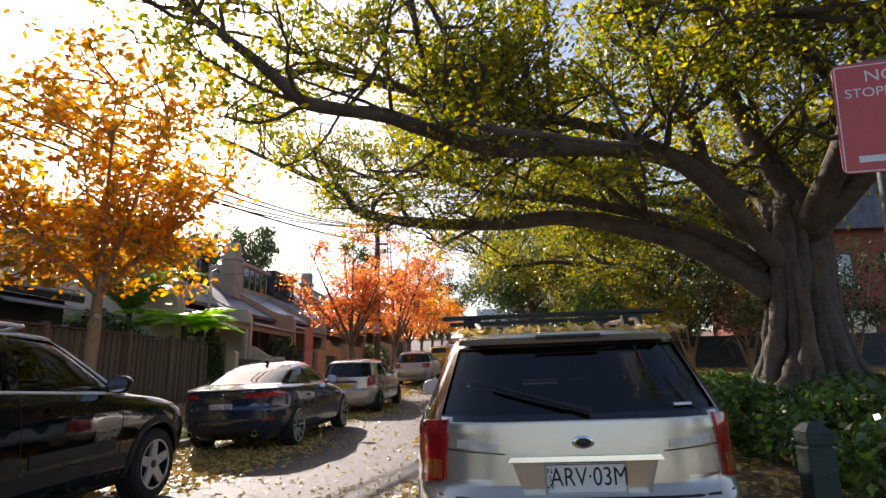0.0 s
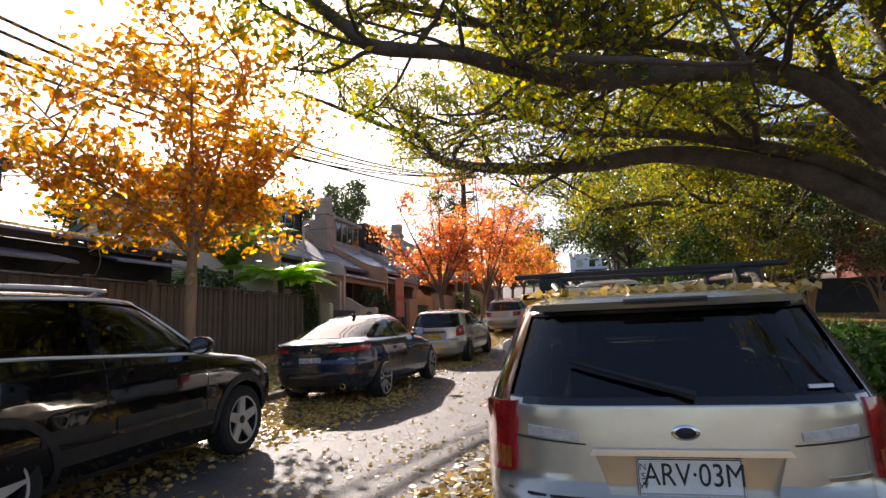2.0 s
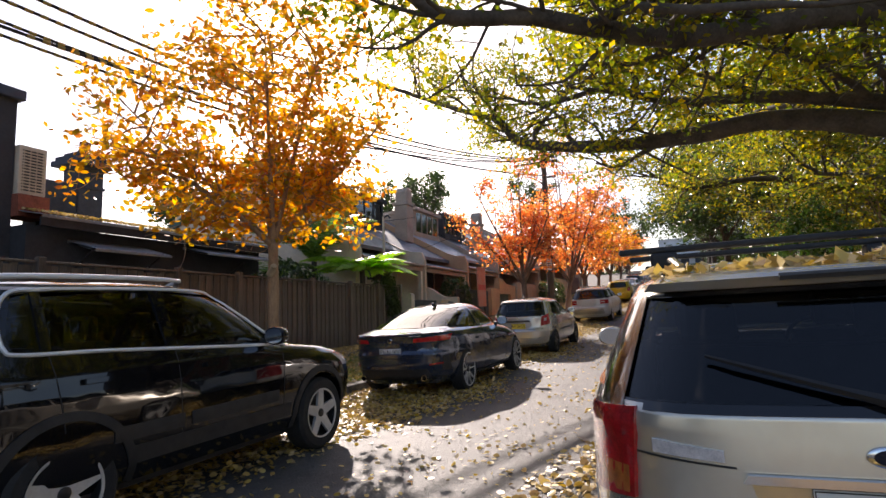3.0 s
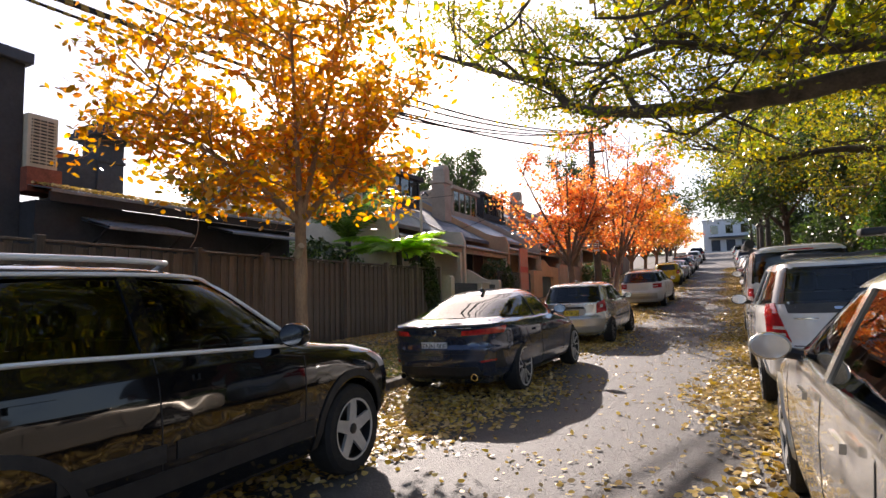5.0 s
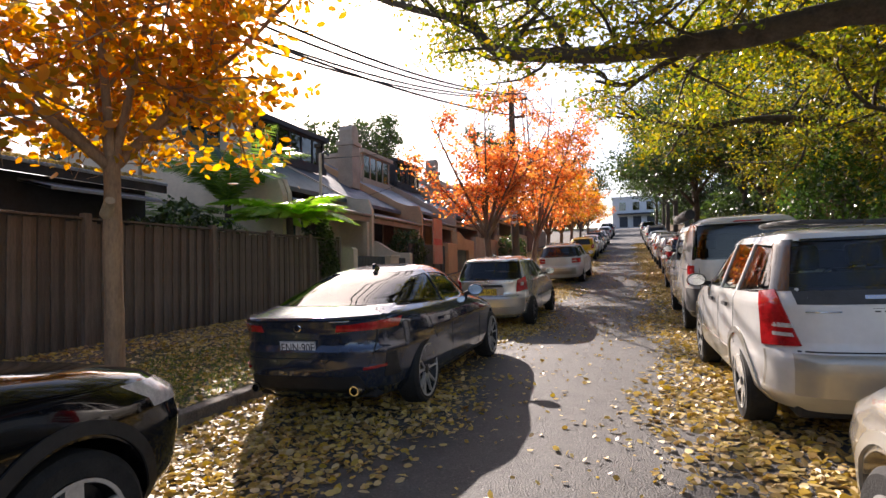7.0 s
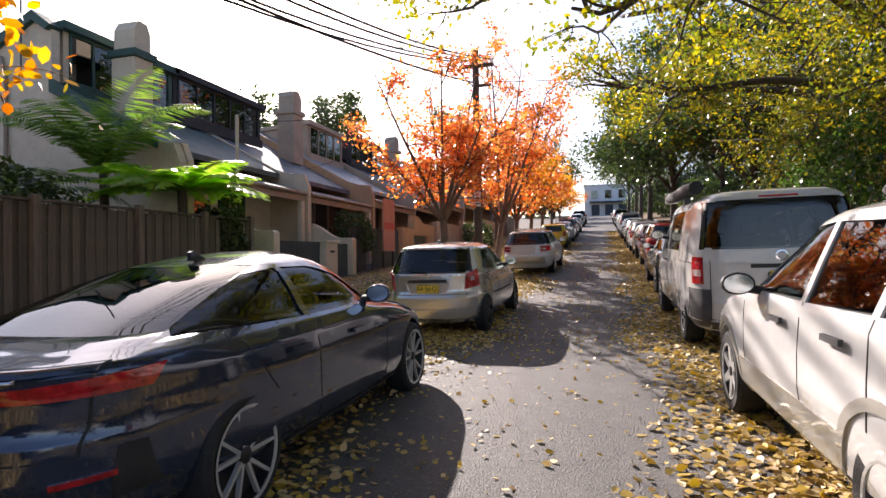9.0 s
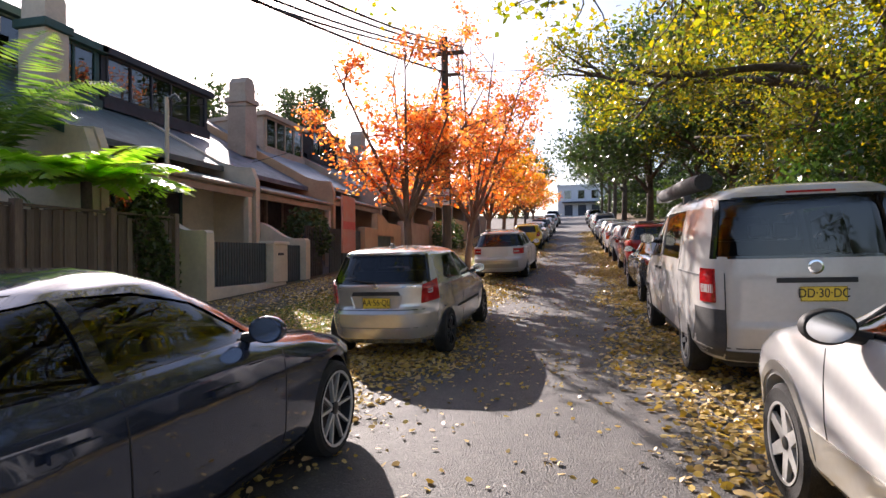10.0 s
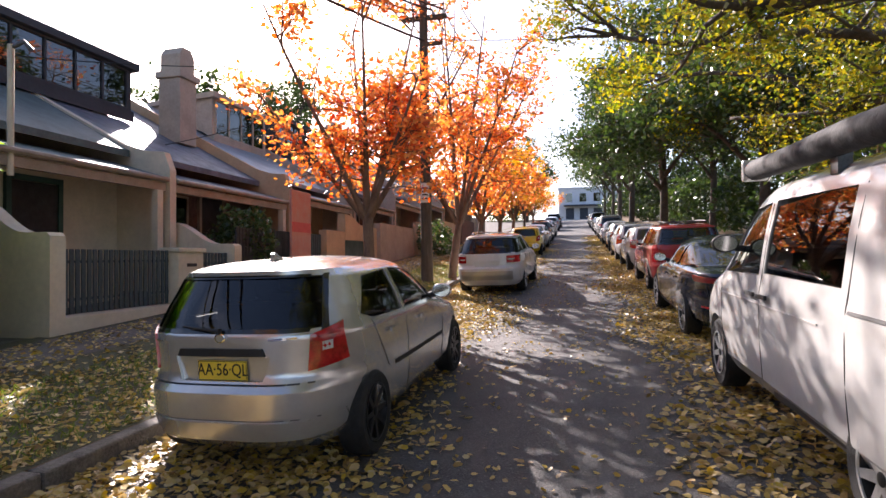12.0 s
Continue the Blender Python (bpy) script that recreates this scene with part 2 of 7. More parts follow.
M["white_paint"] = paint("white_car_paint", (0.62, 0.62, 0.61))
M["offwhite_paint"] = paint("van_white_paint", (0.50, 0.49, 0.475), rough=0.35)
M["beige_trim"] = paint("beige_lower_paint", (0.42, 0.40, 0.35), 0.4, 0.35)
M["navy_paint"] = paint("navy_car_paint", (0.02, 0.024, 0.04), 0.4, 0.25)
M["red_paint"] = paint("red_car_paint", (0.42, 0.03, 0.028))
M["yellow_paint"] = paint("yellow_car_paint", (0.70, 0.47, 0.02))
M["grey_paint"] = paint("grey_car_paint", (0.16, 0.165, 0.17), 0.4)
M["tyre"] = mat("tyre_rubber", (0.018, 0.018, 0.018), 0.85, vary=0.25, scale=12, bump=0.3, bump_scale=90)
M["alloy"] = mat("alloy", (0.60, 0.60, 0.585), 0.33, 0.45, vary=0.1, scale=6)
M["alloy_dark"] = mat("dark_alloy", (0.05, 0.05, 0.052), 0.35, 0.7, vary=0.1, scale=6)
M["plastic"] = mat("black_plastic", (0.016, 0.016, 0.017), 0.55, vary=0.15, scale=9)
M["satin"] = mat("satin_aluminium", (0.78, 0.78, 0.77), 0.3, 0.2, vary=0.04)
M["gloss_black"] = mat("gloss_black_border", (0.008, 0.008, 0.009), 0.12, vary=0.1, coat=0.6)
M["greyplastic"] = mat("grey_plastic", (0.055, 0.055, 0.056), 0.65, vary=0.15, scale=9)
M["chrome"] = mat("chrome", (0.72, 0.73, 0.75), 0.12, 1.0, vary=0.04)
M["taillight"] = mat("red_lens", (0.50, 0.014, 0.016), 0.12, vary=0.25, scale=14, coat=1.0)
M["lens_clear"] = mat("clear_lens", (0.62, 0.58, 0.56), 0.12, vary=0.15, scale=25, coat=1.0)
M["lens_amber"] = mat("amber_lens", (0.5, 0.14, 0.03), 0.15, vary=0.15, scale=25, coat=1.0)
M["plate_white"] = mat("plate_white", (0.74, 0.74, 0.72), 0.4, vary=0.05)
M["plate_yellow"] = mat("plate_yellow", (0.78, 0.56, 0.05), 0.4, vary=0.06)
M["ink"] = mat("plate_ink", (0.012, 0.012, 0.014), 0.5, vary=0.1)
M["seat"] = mat("seat_fabric", (0.035, 0.035, 0.038), 0.9, vary=0.15, scale=12)
M["interior"] = mat("dark_interior", (0.02, 0.02, 0.021), 0.8, vary=0.1)
M["glass_tint"] = glass_mat("tinted_glass", (0.62, 0.68, 0.72), 0.30, 1.65)
M["glass_clear"] = glass_mat("clear_glass", (0.78, 0.86, 0.84), 0.85)
M["glass_house"] = glass_mat("house_glass", (0.5, 0.55, 0.6), 0.35, 2.3)
M["rubber"] = mat("rubber_seal", (0.012, 0.012, 0.012), 0.7, vary=0.1)
M["tarp"] = mat("dark_canvas", (0.03, 0.03, 0.032), 0.8, vary=0.25, scale=6, bump=0.5, bump_scale=12)
M["brick_red"] = mat("red_brick", (0.33, 0.10, 0.06), 0.9, vary=0.2, scale=6, bump=0.4, bump_scale=60)
M["poster"] = mat("faded_red_poster", (0.45, 0.13, 0.10), 0.6, vary=0.25, scale=3, second=(0.5, 0.34, 0.28))

# ---- shared building helpers ----
def part(name, bm, material, parent=None, label="", smooth=None, loc=None):
    """Links a bmesh as one mesh object, under a thing or a part when parent is given."""
    me = bpy.data.meshes.new(name)
    bm.to_mesh(me)
    bm.free()
    return part_mesh(name, me, material, parent, label, smooth, loc)


def part_mesh(name, me, material, parent=None, label="", smooth=None, loc=None):
    if not me.materials:
        me.materials.append(material)
    if smooth is not None:
        me.polygons.foreach_set("use_smooth", [True] * len(me.polygons))
        if smooth < 179:
            me.set_sharp_from_angle(angle=radians(smooth))
    ob = new(name, me)
    if loc is not None:
        ob.location = loc
    if parent is not None:
        ob.parent = parent
    if label:
        ob["label"] = label
    return ob


def thing(name, label, category, group="", at=None, kind=""):
    ob = new(name)
    ob.empty_display_size = 0.1
    if at is not None:
        ob.matrix_basis = at
    return tagged(ob, label, category, group, kind)


def add_box(bm, x0, x1, y0, y1, z0, z1, bevel=0.0):
    """A box into bm, its edges chamfered by bevel."""
    r = bmesh.ops.create_cube(bm, size=1.0, matrix=Matrix.Translation(((x0 + x1) / 2, (y0 + y1) / 2, (z0 + z1) / 2)) @ Matrix.Diagonal((x1 - x0, y1 - y0, z1 - z0, 1)))
    if bevel:
        edges = list({e for v in r["verts"] for e in v.link_edges})
        bmesh.ops.bevel(bm, geom=edges, offset=bevel, segments=2, affect="EDGES", profile=0.5)


def box(x0, x1, y0, y1, z0, z1, bevel=0.0):
    bm = bmesh.new()
    add_box(bm, x0, x1, y0, y1, z0, z1, bevel)
    return bm


def grid_mesh(name, rows):
    """A mesh from a grid of points: rows of equal length."""
    n, k = len(rows), len(rows[0])
    verts = [tuple(p) for r in rows for p in r]
    faces = [(i * k + j, i * k + j + 1, (i + 1) * k + j + 1, (i + 1) * k + j) for i in range(n - 1) for j in range(k - 1)]
    me = bpy.data.meshes.new(name)
    me.from_pydata(verts, [], faces)
    return me


def prism(points, lo, hi, axis="x"):
    """A flat outline drawn out along an axis. points are (a, b) in the two other axes, in order."""
    bm = bmesh.new()
    put = {"x": lambda a, b, c: (c, a, b), "y": lambda a, b, c: (a, c, b), "z": lambda a, b, c: (a, b, c)}[axis]
    v0 = [bm.verts.new(put(a, b, lo)) for a, b in points]
    v1 = [bm.verts.new(put(a, b, hi)) for a, b in points]
    n = len(points)
    bm.faces.new(v0)
    bm.faces.new(v1[::-1])
    for i in range(n):
        bm.faces.new((v0[i], v1[i], v1[(i + 1) % n], v0[(i + 1) % n]))
    bmesh.ops.recalc_face_normals(bm, faces=bm.faces)
    return bm


def add_tube(bm, pts, radii, sides=8, cap=True):
    """A tapered round tube along points into bm."""
    pts = [Vector(p) for p in pts]
    rings = []
    up = Vector((0.13, 0.21, 0.97)).normalized()
    for i, p in enumerate(pts):
        d = (pts[min(i + 1, len(pts) - 1)] - pts[max(i - 1, 0)])
        d = d.normalized() if d.length > 1e-6 else Vector((0, 0, 1))
        a = d.cross(up)
        a = a.normalized() if a.length > 1e-3 else d.cross(Vector((1, 0, 0))).normalized()
        b = d.cross(a)
        rings.append([bm.verts.new(p + radii[i] * (math.cos(2 * math.pi * k / sides) * a + math.sin(2 * math.pi * k / sides) * b)) for k in range(sides)])
    for r0, r1 in zip(rings, rings[1:]):
        for k in range(sides):
            bm.faces.new((r0[k], r0[(k + 1) % sides], r1[(k + 1) % sides], r1[k]))
    if cap:
        bm.faces.new(rings[0][::-1])
        bm.faces.new(rings[-1])


def tube(pts, radii, sides=8):
    bm = bmesh.new()
    add_tube(bm, pts, radii if isinstance(radii, (list, tuple)) else [radii] * len(pts), sides)
    return bm


def lathe(profile, sides=24, axis="z", cap=True):
    """A turned shape: (radius, height) pairs round an axis."""
    bm = bmesh.new()
    rings = []
    for r, h in profile:
        ring = []
        for k in range(sides):
            c, s = math.cos(2 * math.pi * k / sides), math.sin(2 * math.pi * k / sides)
            ring.append(bm.verts.new((r * c, r * s, h) if axis == "z" else (h, r * c, r * s)))
        rings.append(ring)
    for a, b in zip(rings, rings[1:]):
        for k in range(sides):
            bm.faces.new((a[k], a[(k + 1) % sides], b[(k + 1) % sides], b[k]))
    if cap:
        bm.faces.new(rings[0][::-1])
        bm.faces.new(rings[-1])
    bmesh.ops.recalc_face_normals(bm, faces=bm.faces)
    return bm


def smooth_line(pts, steps=4):
    """A curve through points (Catmull-Rom), as a longer list of points."""
    pts = [Vector(p) for p in pts]
    out = []
    for i in range(len(pts) - 1):
        p0, p1, p2, p3 = pts[max(i - 1, 0)], pts[i], pts[i + 1], pts[min(i + 2, len(pts) - 1)]
        for k in range(steps):
            t = k / steps
            out.append(0.5 * ((2 * p1) + (p2 - p0) * t + (2 * p0 - 5 * p1 + 4 * p2 - p3) * t * t + (3 * p1 - p0 - 3 * p2 + p3) * t ** 3))
    return out + [pts[-1]]


def text_part(name, body, size, material, parent, m, depth=0.002, label=""):
    """Raised lettering in the built-in font, as a mesh."""
    cu = bpy.data.curves.new(name, "FONT")
    cu.body, cu.size, cu.extrude = body, size, depth
    cu.align_x, cu.align_y = "CENTER", "CENTER"
    tmp = bpy.data.objects.new(name, cu)
    scene.collection.objects.link(tmp)
    bpy.context.view_layer.update()
    me = bpy.data.meshes.new_from_object(tmp.evaluated_get(bpy.context.evaluated_depsgraph_get()))
    bpy.data.objects.remove(tmp)
    ob = part_mesh(name, me, material, parent, label)
    ob.matrix_local = m
    return ob


# ---- ground ----
ROAD_LEFT, ROAD_RIGHT = -5.33, 1.40
LINE_Y = [-400, -60, -30, 0, 9.5, 12, 17, 25, 40, 62, 110, 200, 400, 1500]
LINE_Z = [-9, -1.6, -0.78, 0.05, 0.375, 0.40, 0.47, 0.97, 1.95, 3.8, 8.1, 14, 20, 24]


CROSS = 0.02   # the street tips down to its left


def ground(y, x=-1.96):
    """Height of the road: the street climbs, steeper further on."""
    return float(np.mean([np.interp(y + d, LINE_Y, LINE_Z) for d in (-3, -1.5, 0, 1.5, 3)])) + CROSS * (min(1.5, max(-5.5, x)) + 1.96)


def verge(y, x=-7.0):
    return ground(y, x) + 0.15 + 0.27 * min(1, max(0, (ROAD_LEFT - 0.15 - x) / 1.9))


def park(x, y):
    """The park side: behind the kerb the ground swells up."""
    f = min(1, max(0, (x - 2.0) / 3.5))
    return ground(y, x) + 0.15 + 0.5 * f * f * (3 - 2 * f) + 0.05 * noise.noise(Vector((x * 0.4, y * 0.4, 0)))


def sheet(name, xs, ys, height, material, label="", kind="structure"):
    rows = [[(x, y, height(x, y)) for x in xs] for y in ys]
    me = grid_mesh(name, rows)
    ob = part_mesh(name, me, material, smooth=180)
    return tagged(ob, label or name, name, kind=kind)


NEAR_Y = [-400, -150, -60] + [i * 2.0 for i in range(-20, 66)] + [140, 160, 200, 300, 400, 700, 1500]
sheet("ground", [-900, -300, -100, -40, -8, 0, 8, 40, 100, 300, 900], NEAR_Y, lambda x, y: ground(y, x) - 0.06, M["park"], "brown leaf-littered ground reaching to the horizon")
ROAD_Y = [i * 1.0 for i in range(-40, 125)]
sheet("road", list(np.linspace(ROAD_LEFT, ROAD_RIGHT, 9)), ROAD_Y, lambda x, y: ground(y, x) + 0.02 * (1 - ((x + 1.96) / 3.4) ** 2), M["asphalt"], "grey worn asphalt street strewn with yellow leaves")
sheet("verge", [-8.9, -8.0, -7.4, -7.0, -6.5, -6.0, ROAD_LEFT - 0.15], ROAD_Y, lambda x, y: verge(y, x), M["verge"], "earth nature strip with sparse grass and fallen leaves")
sheet("footpath", [-8.55, -8.0, -7.5, -7.3], ROAD_Y, lambda x, y: verge(y, x) + 0.006, M["path"], "dull brown footpath beside the fence")
sheet("park_ground", [ROAD_RIGHT + 0.15, 2.0, 2.8, 3.6, 4.5, 5.5, 7, 10, 15, 24, 45], ROAD_Y, park, M["park"], "park ground covered in brown and yellow leaf litter")
front_yard = sheet("front_yards", [-20.0, -8.9], ROAD_Y, lambda x, y: verge(y, -8.5) - 0.02, M["path"], "paved strip in front of the houses")

# ---- cars ----
def lerp_list(table, z):
    return float(np.interp(z, [a for a, _ in table], [b for _, b in table]))


class Shell:
    """The outside of a car as level outlines: tail line, nose line and half width by height. Forward is +y, the rear axle is at y 0."""

    def __init__(self, tail, nose, half, power=4.6, inset=0.0):
        self.tail, self.nose, self.half, self.power, self.inset = tail, nose, half, power, inset

    def dims(self, z):
        a, b = lerp_list(self.tail, z) + self.inset, lerp_list(self.nose, z) - self.inset
        return (a + b) / 2, (b - a) / 2, lerp_list(self.half, z) - self.inset

    def side(self, y, z):
        yc, hl, hw = self.dims(z)
        f = min(1.0, abs((y - yc) / hl))
        return hw * max(0.0, 1 - f ** self.power) ** (1 / self.power)

    def back(self, x, z):
        yc, hl, hw = self.dims(z)
        f = min(1.0, abs(x / hw))
        return yc - hl * max(0.0, 1 - f ** self.power) ** (1 / self.power)

    def front(self, x, z):
        yc, hl, hw = self.dims(z)
        return 2 * yc - self.back(x, z)

    def outline(self, z, n=56):
        """Right-hand half outline from the rear centre to the front centre, evenly stepped."""
        yc, hl, hw = self.dims(z)
        th = np.linspace(-math.pi / 2, math.pi / 2, 400)
        x = hw * np.abs(np.cos(th)) ** (2 / self.power)
        y = yc + hl * np.sign(np.sin(th)) * np.abs(np.sin(th)) ** (2 / self.power)
        s = np.concatenate([[0], np.cumsum(np.hypot(np.diff(x), np.diff(y)))])
        u = np.linspace(0, s[-1], n)
        return np.interp(u, s, x), np.interp(u, s, y), s[-1]

    def along(self, u, z):
        """Point u metres round from the rear centre at height z, with its outward way."""
        yc, hl, hw = self.dims(z)
        th = np.linspace(-math.pi / 2, 0, 240)
        x = hw * np.abs(np.cos(th)) ** (2 / self.power)
        y = yc - hl * np.abs(np.sin(th)) ** (2 / self.power)
        s = np.concatenate([[0], np.cumsum(np.hypot(np.diff(x), np.diff(y)))])
        px, py = np.interp(u, s, x), np.interp(u, s, y)
        qx, qy = np.interp(u + 0.01, s, x), np.interp(u + 0.01, s, y)
        d = Vector((qy - py, -(qx - px), 0))
        return Vector((px, py, z)), (d.normalized() if d.length > 1e-9 else Vector((0, -1, 0)))

    def solid(self, zs, n=56):
        bm = bmesh.new()
        rings = []
        for z in zs:
            x, y, _ = self.outline(z, n)
            pts = [(a, b) for a, b in zip(x, y)] + [(-a, b) for a, b in zip(x[-2:0:-1], y[-2:0:-1])]
            rings.append([bm.verts.new((a, b, z)) for a, b in pts])
        k = len(rings[0])
        for r0, r1 in zip(rings, rings[1:]):
            for i in range(k):
                bm.faces.new((r0[i], r0[(i + 1) % k], r1[(i + 1) % k], r1[i]))
        bm.faces.new(rings[0][::-1])
        bm.faces.new(rings[-1])
        return bm


def cut(ob, cutters):
    """Takes the cutters' room out of ob's mesh and removes them."""
    for bm in cutters:
        me = bpy.data.meshes.new("cutter")
        bm.to_mesh(me)
        bm.free()
        c = bpy.data.objects.new("cutter", me)
        scene.collection.objects.link(c)
        c.matrix_world = ob.matrix_world
        md = ob.modifiers.new("cut", "BOOLEAN")
        md.operation, md.object, md.solver = "DIFFERENCE", c, "EXACT"
        bpy.context.view_layer.update()
        done = bpy.data.meshes.new_from_object(ob.evaluated_get(bpy.context.evaluated_depsgraph_get()))
        ob.modifiers.clear()
        bpy.data.objects.remove(c)
        bpy.data.meshes.remove(me)
        ob.data = done


def patch(kind, sh, quad, out, side=1, n=8, thick=0.02):
    """A panel lying on the shell. quad: four corners (a, z) in order; a is y on a side, x at the back or front, metres round at a corner."""
    bm = bmesh.new()
    top, low = [], []
    (a0, z0), (a1, z1), (a2, z2), (a3, z3) = quad
    for i in range(n + 1):
        for j in range(n + 1):
            u, v = i / n, j / n
            a = (a0 * (1 - u) + a1 * u) * (1 - v) + (a3 * (1 - u) + a2 * u) * v
            z = (z0 * (1 - u) + z1 * u) * (1 - v) + (z3 * (1 - u) + z2 * u) * v
            if kind == "side":
                p, d = Vector((side * sh.side(a, z), a, z)), Vector((side, 0, 0))
            elif kind == "back":
                p, d = Vector((a, sh.back(a, z), z)), Vector((0, -1, 0))
            elif kind == "front":
                p, d = Vector((a, sh.front(a, z), z)), Vector((0, 1, 0))
            else:
                p, d = sh.along(a, z)
                p, d = Vector((side * p.x, p.y, p.z)), Vector((side * d.x, d.y, 0))
            top.append(bm.verts.new(p + out * d))
            low.append(bm.verts.new(p + (out - thick) * d))
    k = n + 1
    for i in range(n):
        for j in range(n):
            f = (i * k + j, (i + 1) * k + j, (i + 1) * k + j + 1, i * k + j + 1)
            bm.faces.new([top[q] for q in f])
            bm.faces.new([low[q] for q in f[::-1]])
    rim = [i * k for i in range(k)] + [n * k + j for j in range(1, k)] + [i * k + n for i in range(n - 1, -1, -1)] + [j for j in range(n - 1, 0, -1)]
    for a, b in zip(rim, rim[1:] + rim[:1]):
        bm.faces.new((top[a], top[b], low[b], low[a]))
    bmesh.ops.recalc_face_normals(bm, faces=bm.faces)
    return bm


def pane(sh, kind, poly, side=1, out=-0.012):
    """Glass over an outline of (a, z) points on the shell: a thin sheet with both faces."""
    n = 10
    zs = [z for _, z in poly]
    lo, hi = min(zs), max(zs)

    def span(z):
        xs = []
        for (a, za), (b, zb) in zip(poly, poly[1:] + poly[:1]):
            if za != zb and min(za, zb) - 1e-9 <= z <= max(za, zb) + 1e-9:
                xs.append(a + (b - a) * (z - za) / (zb - za))
        return min(xs), max(xs)
    bm = bmesh.new()
    rows = []
    for i in range(n + 1):
        z = lo + (hi - lo) * (0.004 + 0.992 * i / n)
        a, b = span(z)
        row = []
        for j in range(n + 1):
            s = a + (b - a) * j / n
            if kind == "side":
                p = Vector((side * (sh.side(s, z) + out), s, z))
            elif kind == "back":
                p = Vector((s, sh.back(s, z) - out, z))
            else:
                p = Vector((s, sh.front(s, z) + out, z))
            row.append(bm.verts.new(p))
        rows.append(row)
    for r0, r1 in zip(rows, rows[1:]):
        for j in range(n):
            bm.faces.new((r0[j], r0[j + 1], r1[j + 1], r1[j]))
    bmesh.ops.recalc_face_normals(bm, faces=bm.faces)
    return bm


def wheel(parent, x, y, r, width, side, rim_mat, spokes=5, twin=False, rim_r=0.68, spoke_w=0.05):
    """A wheel > tyre, rim with spokes, hub cap."""
    w = thing("wheel", "", "", at=pose(x, y, r))
    del_keys = [k for k in ("label", "category") if k in w]
    for k in del_keys:
        del w[k]
    w.parent = parent
    h = width / 2
    ri = r * rim_r
    part("tyre", lathe([(ri, -h * 0.95), (r * 0.9, -h), (r * 0.985, -h * 0.78), (r, -h * 0.45), (r * 0.994, 0), (r, h * 0.45), (r * 0.985, h * 0.78), (r * 0.9, h), (ri * 1.02, h * 0.95), (ri, h * 0.7), (ri * 0.97, 0)], 36, "x", False), M["tyre"], w, smooth=40)
    bm = lathe([(ri * 0.99, -side * h * 0.9), (ri * 0.98, side * h * 0.15), (ri * 0.985, side * h * 0.88), (ri * 1.0, side * h * 0.98), (ri * 0.94, side * h * 0.96), (ri * 0.9, side * h * 0.3), (ri * 0.2, side * h * 0.1), (0.01, side * h * 0.1)], 36, "x", False)
    part("barrel", bm, M["alloy_dark"], w, smooth=40)
    bm = bmesh.new()
    xf = side * h
    for k in range(spokes):
        a0 = 2 * math.pi * k / spokes + math.pi / 2
        for off in ((-twin, twin) if twin else (0,)):
            a1 = a0 + off
            c0, s0, c1, s1 = math.cos(a0 + off * 0.4), math.sin(a0 + off * 0.4), math.cos(a1), math.sin(a1)
            wa, wb = spoke_w * (0.75 if twin else 1.0), spoke_w * (0.55 if twin else 0.72)
            pts = []
            for rr, ca, sa, ww, xx in ((ri * 0.12, c0, s0, wa, 0.80), (ri * 0.97, c1, s1, wb, 0.93)):
                for e in (-1, 1):
                    for dx in (0.0, -0.22):
                        pts.append(bm.verts.new((xf * (xx + dx), rr * ca - e * ww * sa, rr * sa + e * ww * ca)))
            for f in ((0, 2, 6, 4), (1, 5, 7, 3), (0, 4, 5, 1), (2, 3, 7, 6), (0, 1, 3, 2), (4, 6, 7, 5)):
                bm.faces.new([pts[q] for q in f])
    bmesh.ops.recalc_face_normals(bm, faces=bm.faces)
    ring = lathe([(ri * 0.985, xf * 0.9), (ri * 1.0, xf * 1.0), (ri * 0.93, xf * 0.98), (ri * 0.93, xf * 0.9)], 36, "x", False)
    tmp = bpy.data.meshes.new("ring")
    ring.to_mesh(tmp)
    ring.free()
    bm.from_mesh(tmp)
    bpy.data.meshes.remove(tmp)
    part("rim", bm, rim_mat, w, smooth=30)
    part("hub_cap", lathe([(ri * 0.17, xf * 0.70), (ri * 0.17, xf * 0.86), (ri * 0.13, xf * 0.9), (0.005, xf * 0.91)], 20, "x"), M["alloy_dark"], w, smooth=40)
    return w


def number_plate(parent, m, body, back, small=""):
    """Embossed plate > lettering. m places its middle, its face towards local +z."""
    bm = box(-0.186, 0.186, -0.067, 0.067, -0.004, 0.0, 0.0015)
    p = part("number_plate", bm, M[back], parent)
    p.matrix_local = m
    bm = bmesh.new()
    for q in ((-0.183, 0.183, -0.064, -0.060), (-0.183, 0.183, 0.060, 0.064), (-0.183, -0.180, -0.06, 0.06), (0.180, 0.183, -0.06, 0.06)):
        add_box(bm, q[0], q[1], q[2], q[3], 0.0, 0.0012)
    part("border", bm, M["ink"], p)
    text_part("lettering", body, 0.115, M["ink"], p, pose(0.014 if small else 0.0, 0.004, 0.001) @ Matrix.Diagonal((0.80, 1.0, 1, 1)))
    if small:
        text_part("state_letters", small, 0.034, M["ink"], p, pose(-0.166, 0.0, 0.001))
    return p


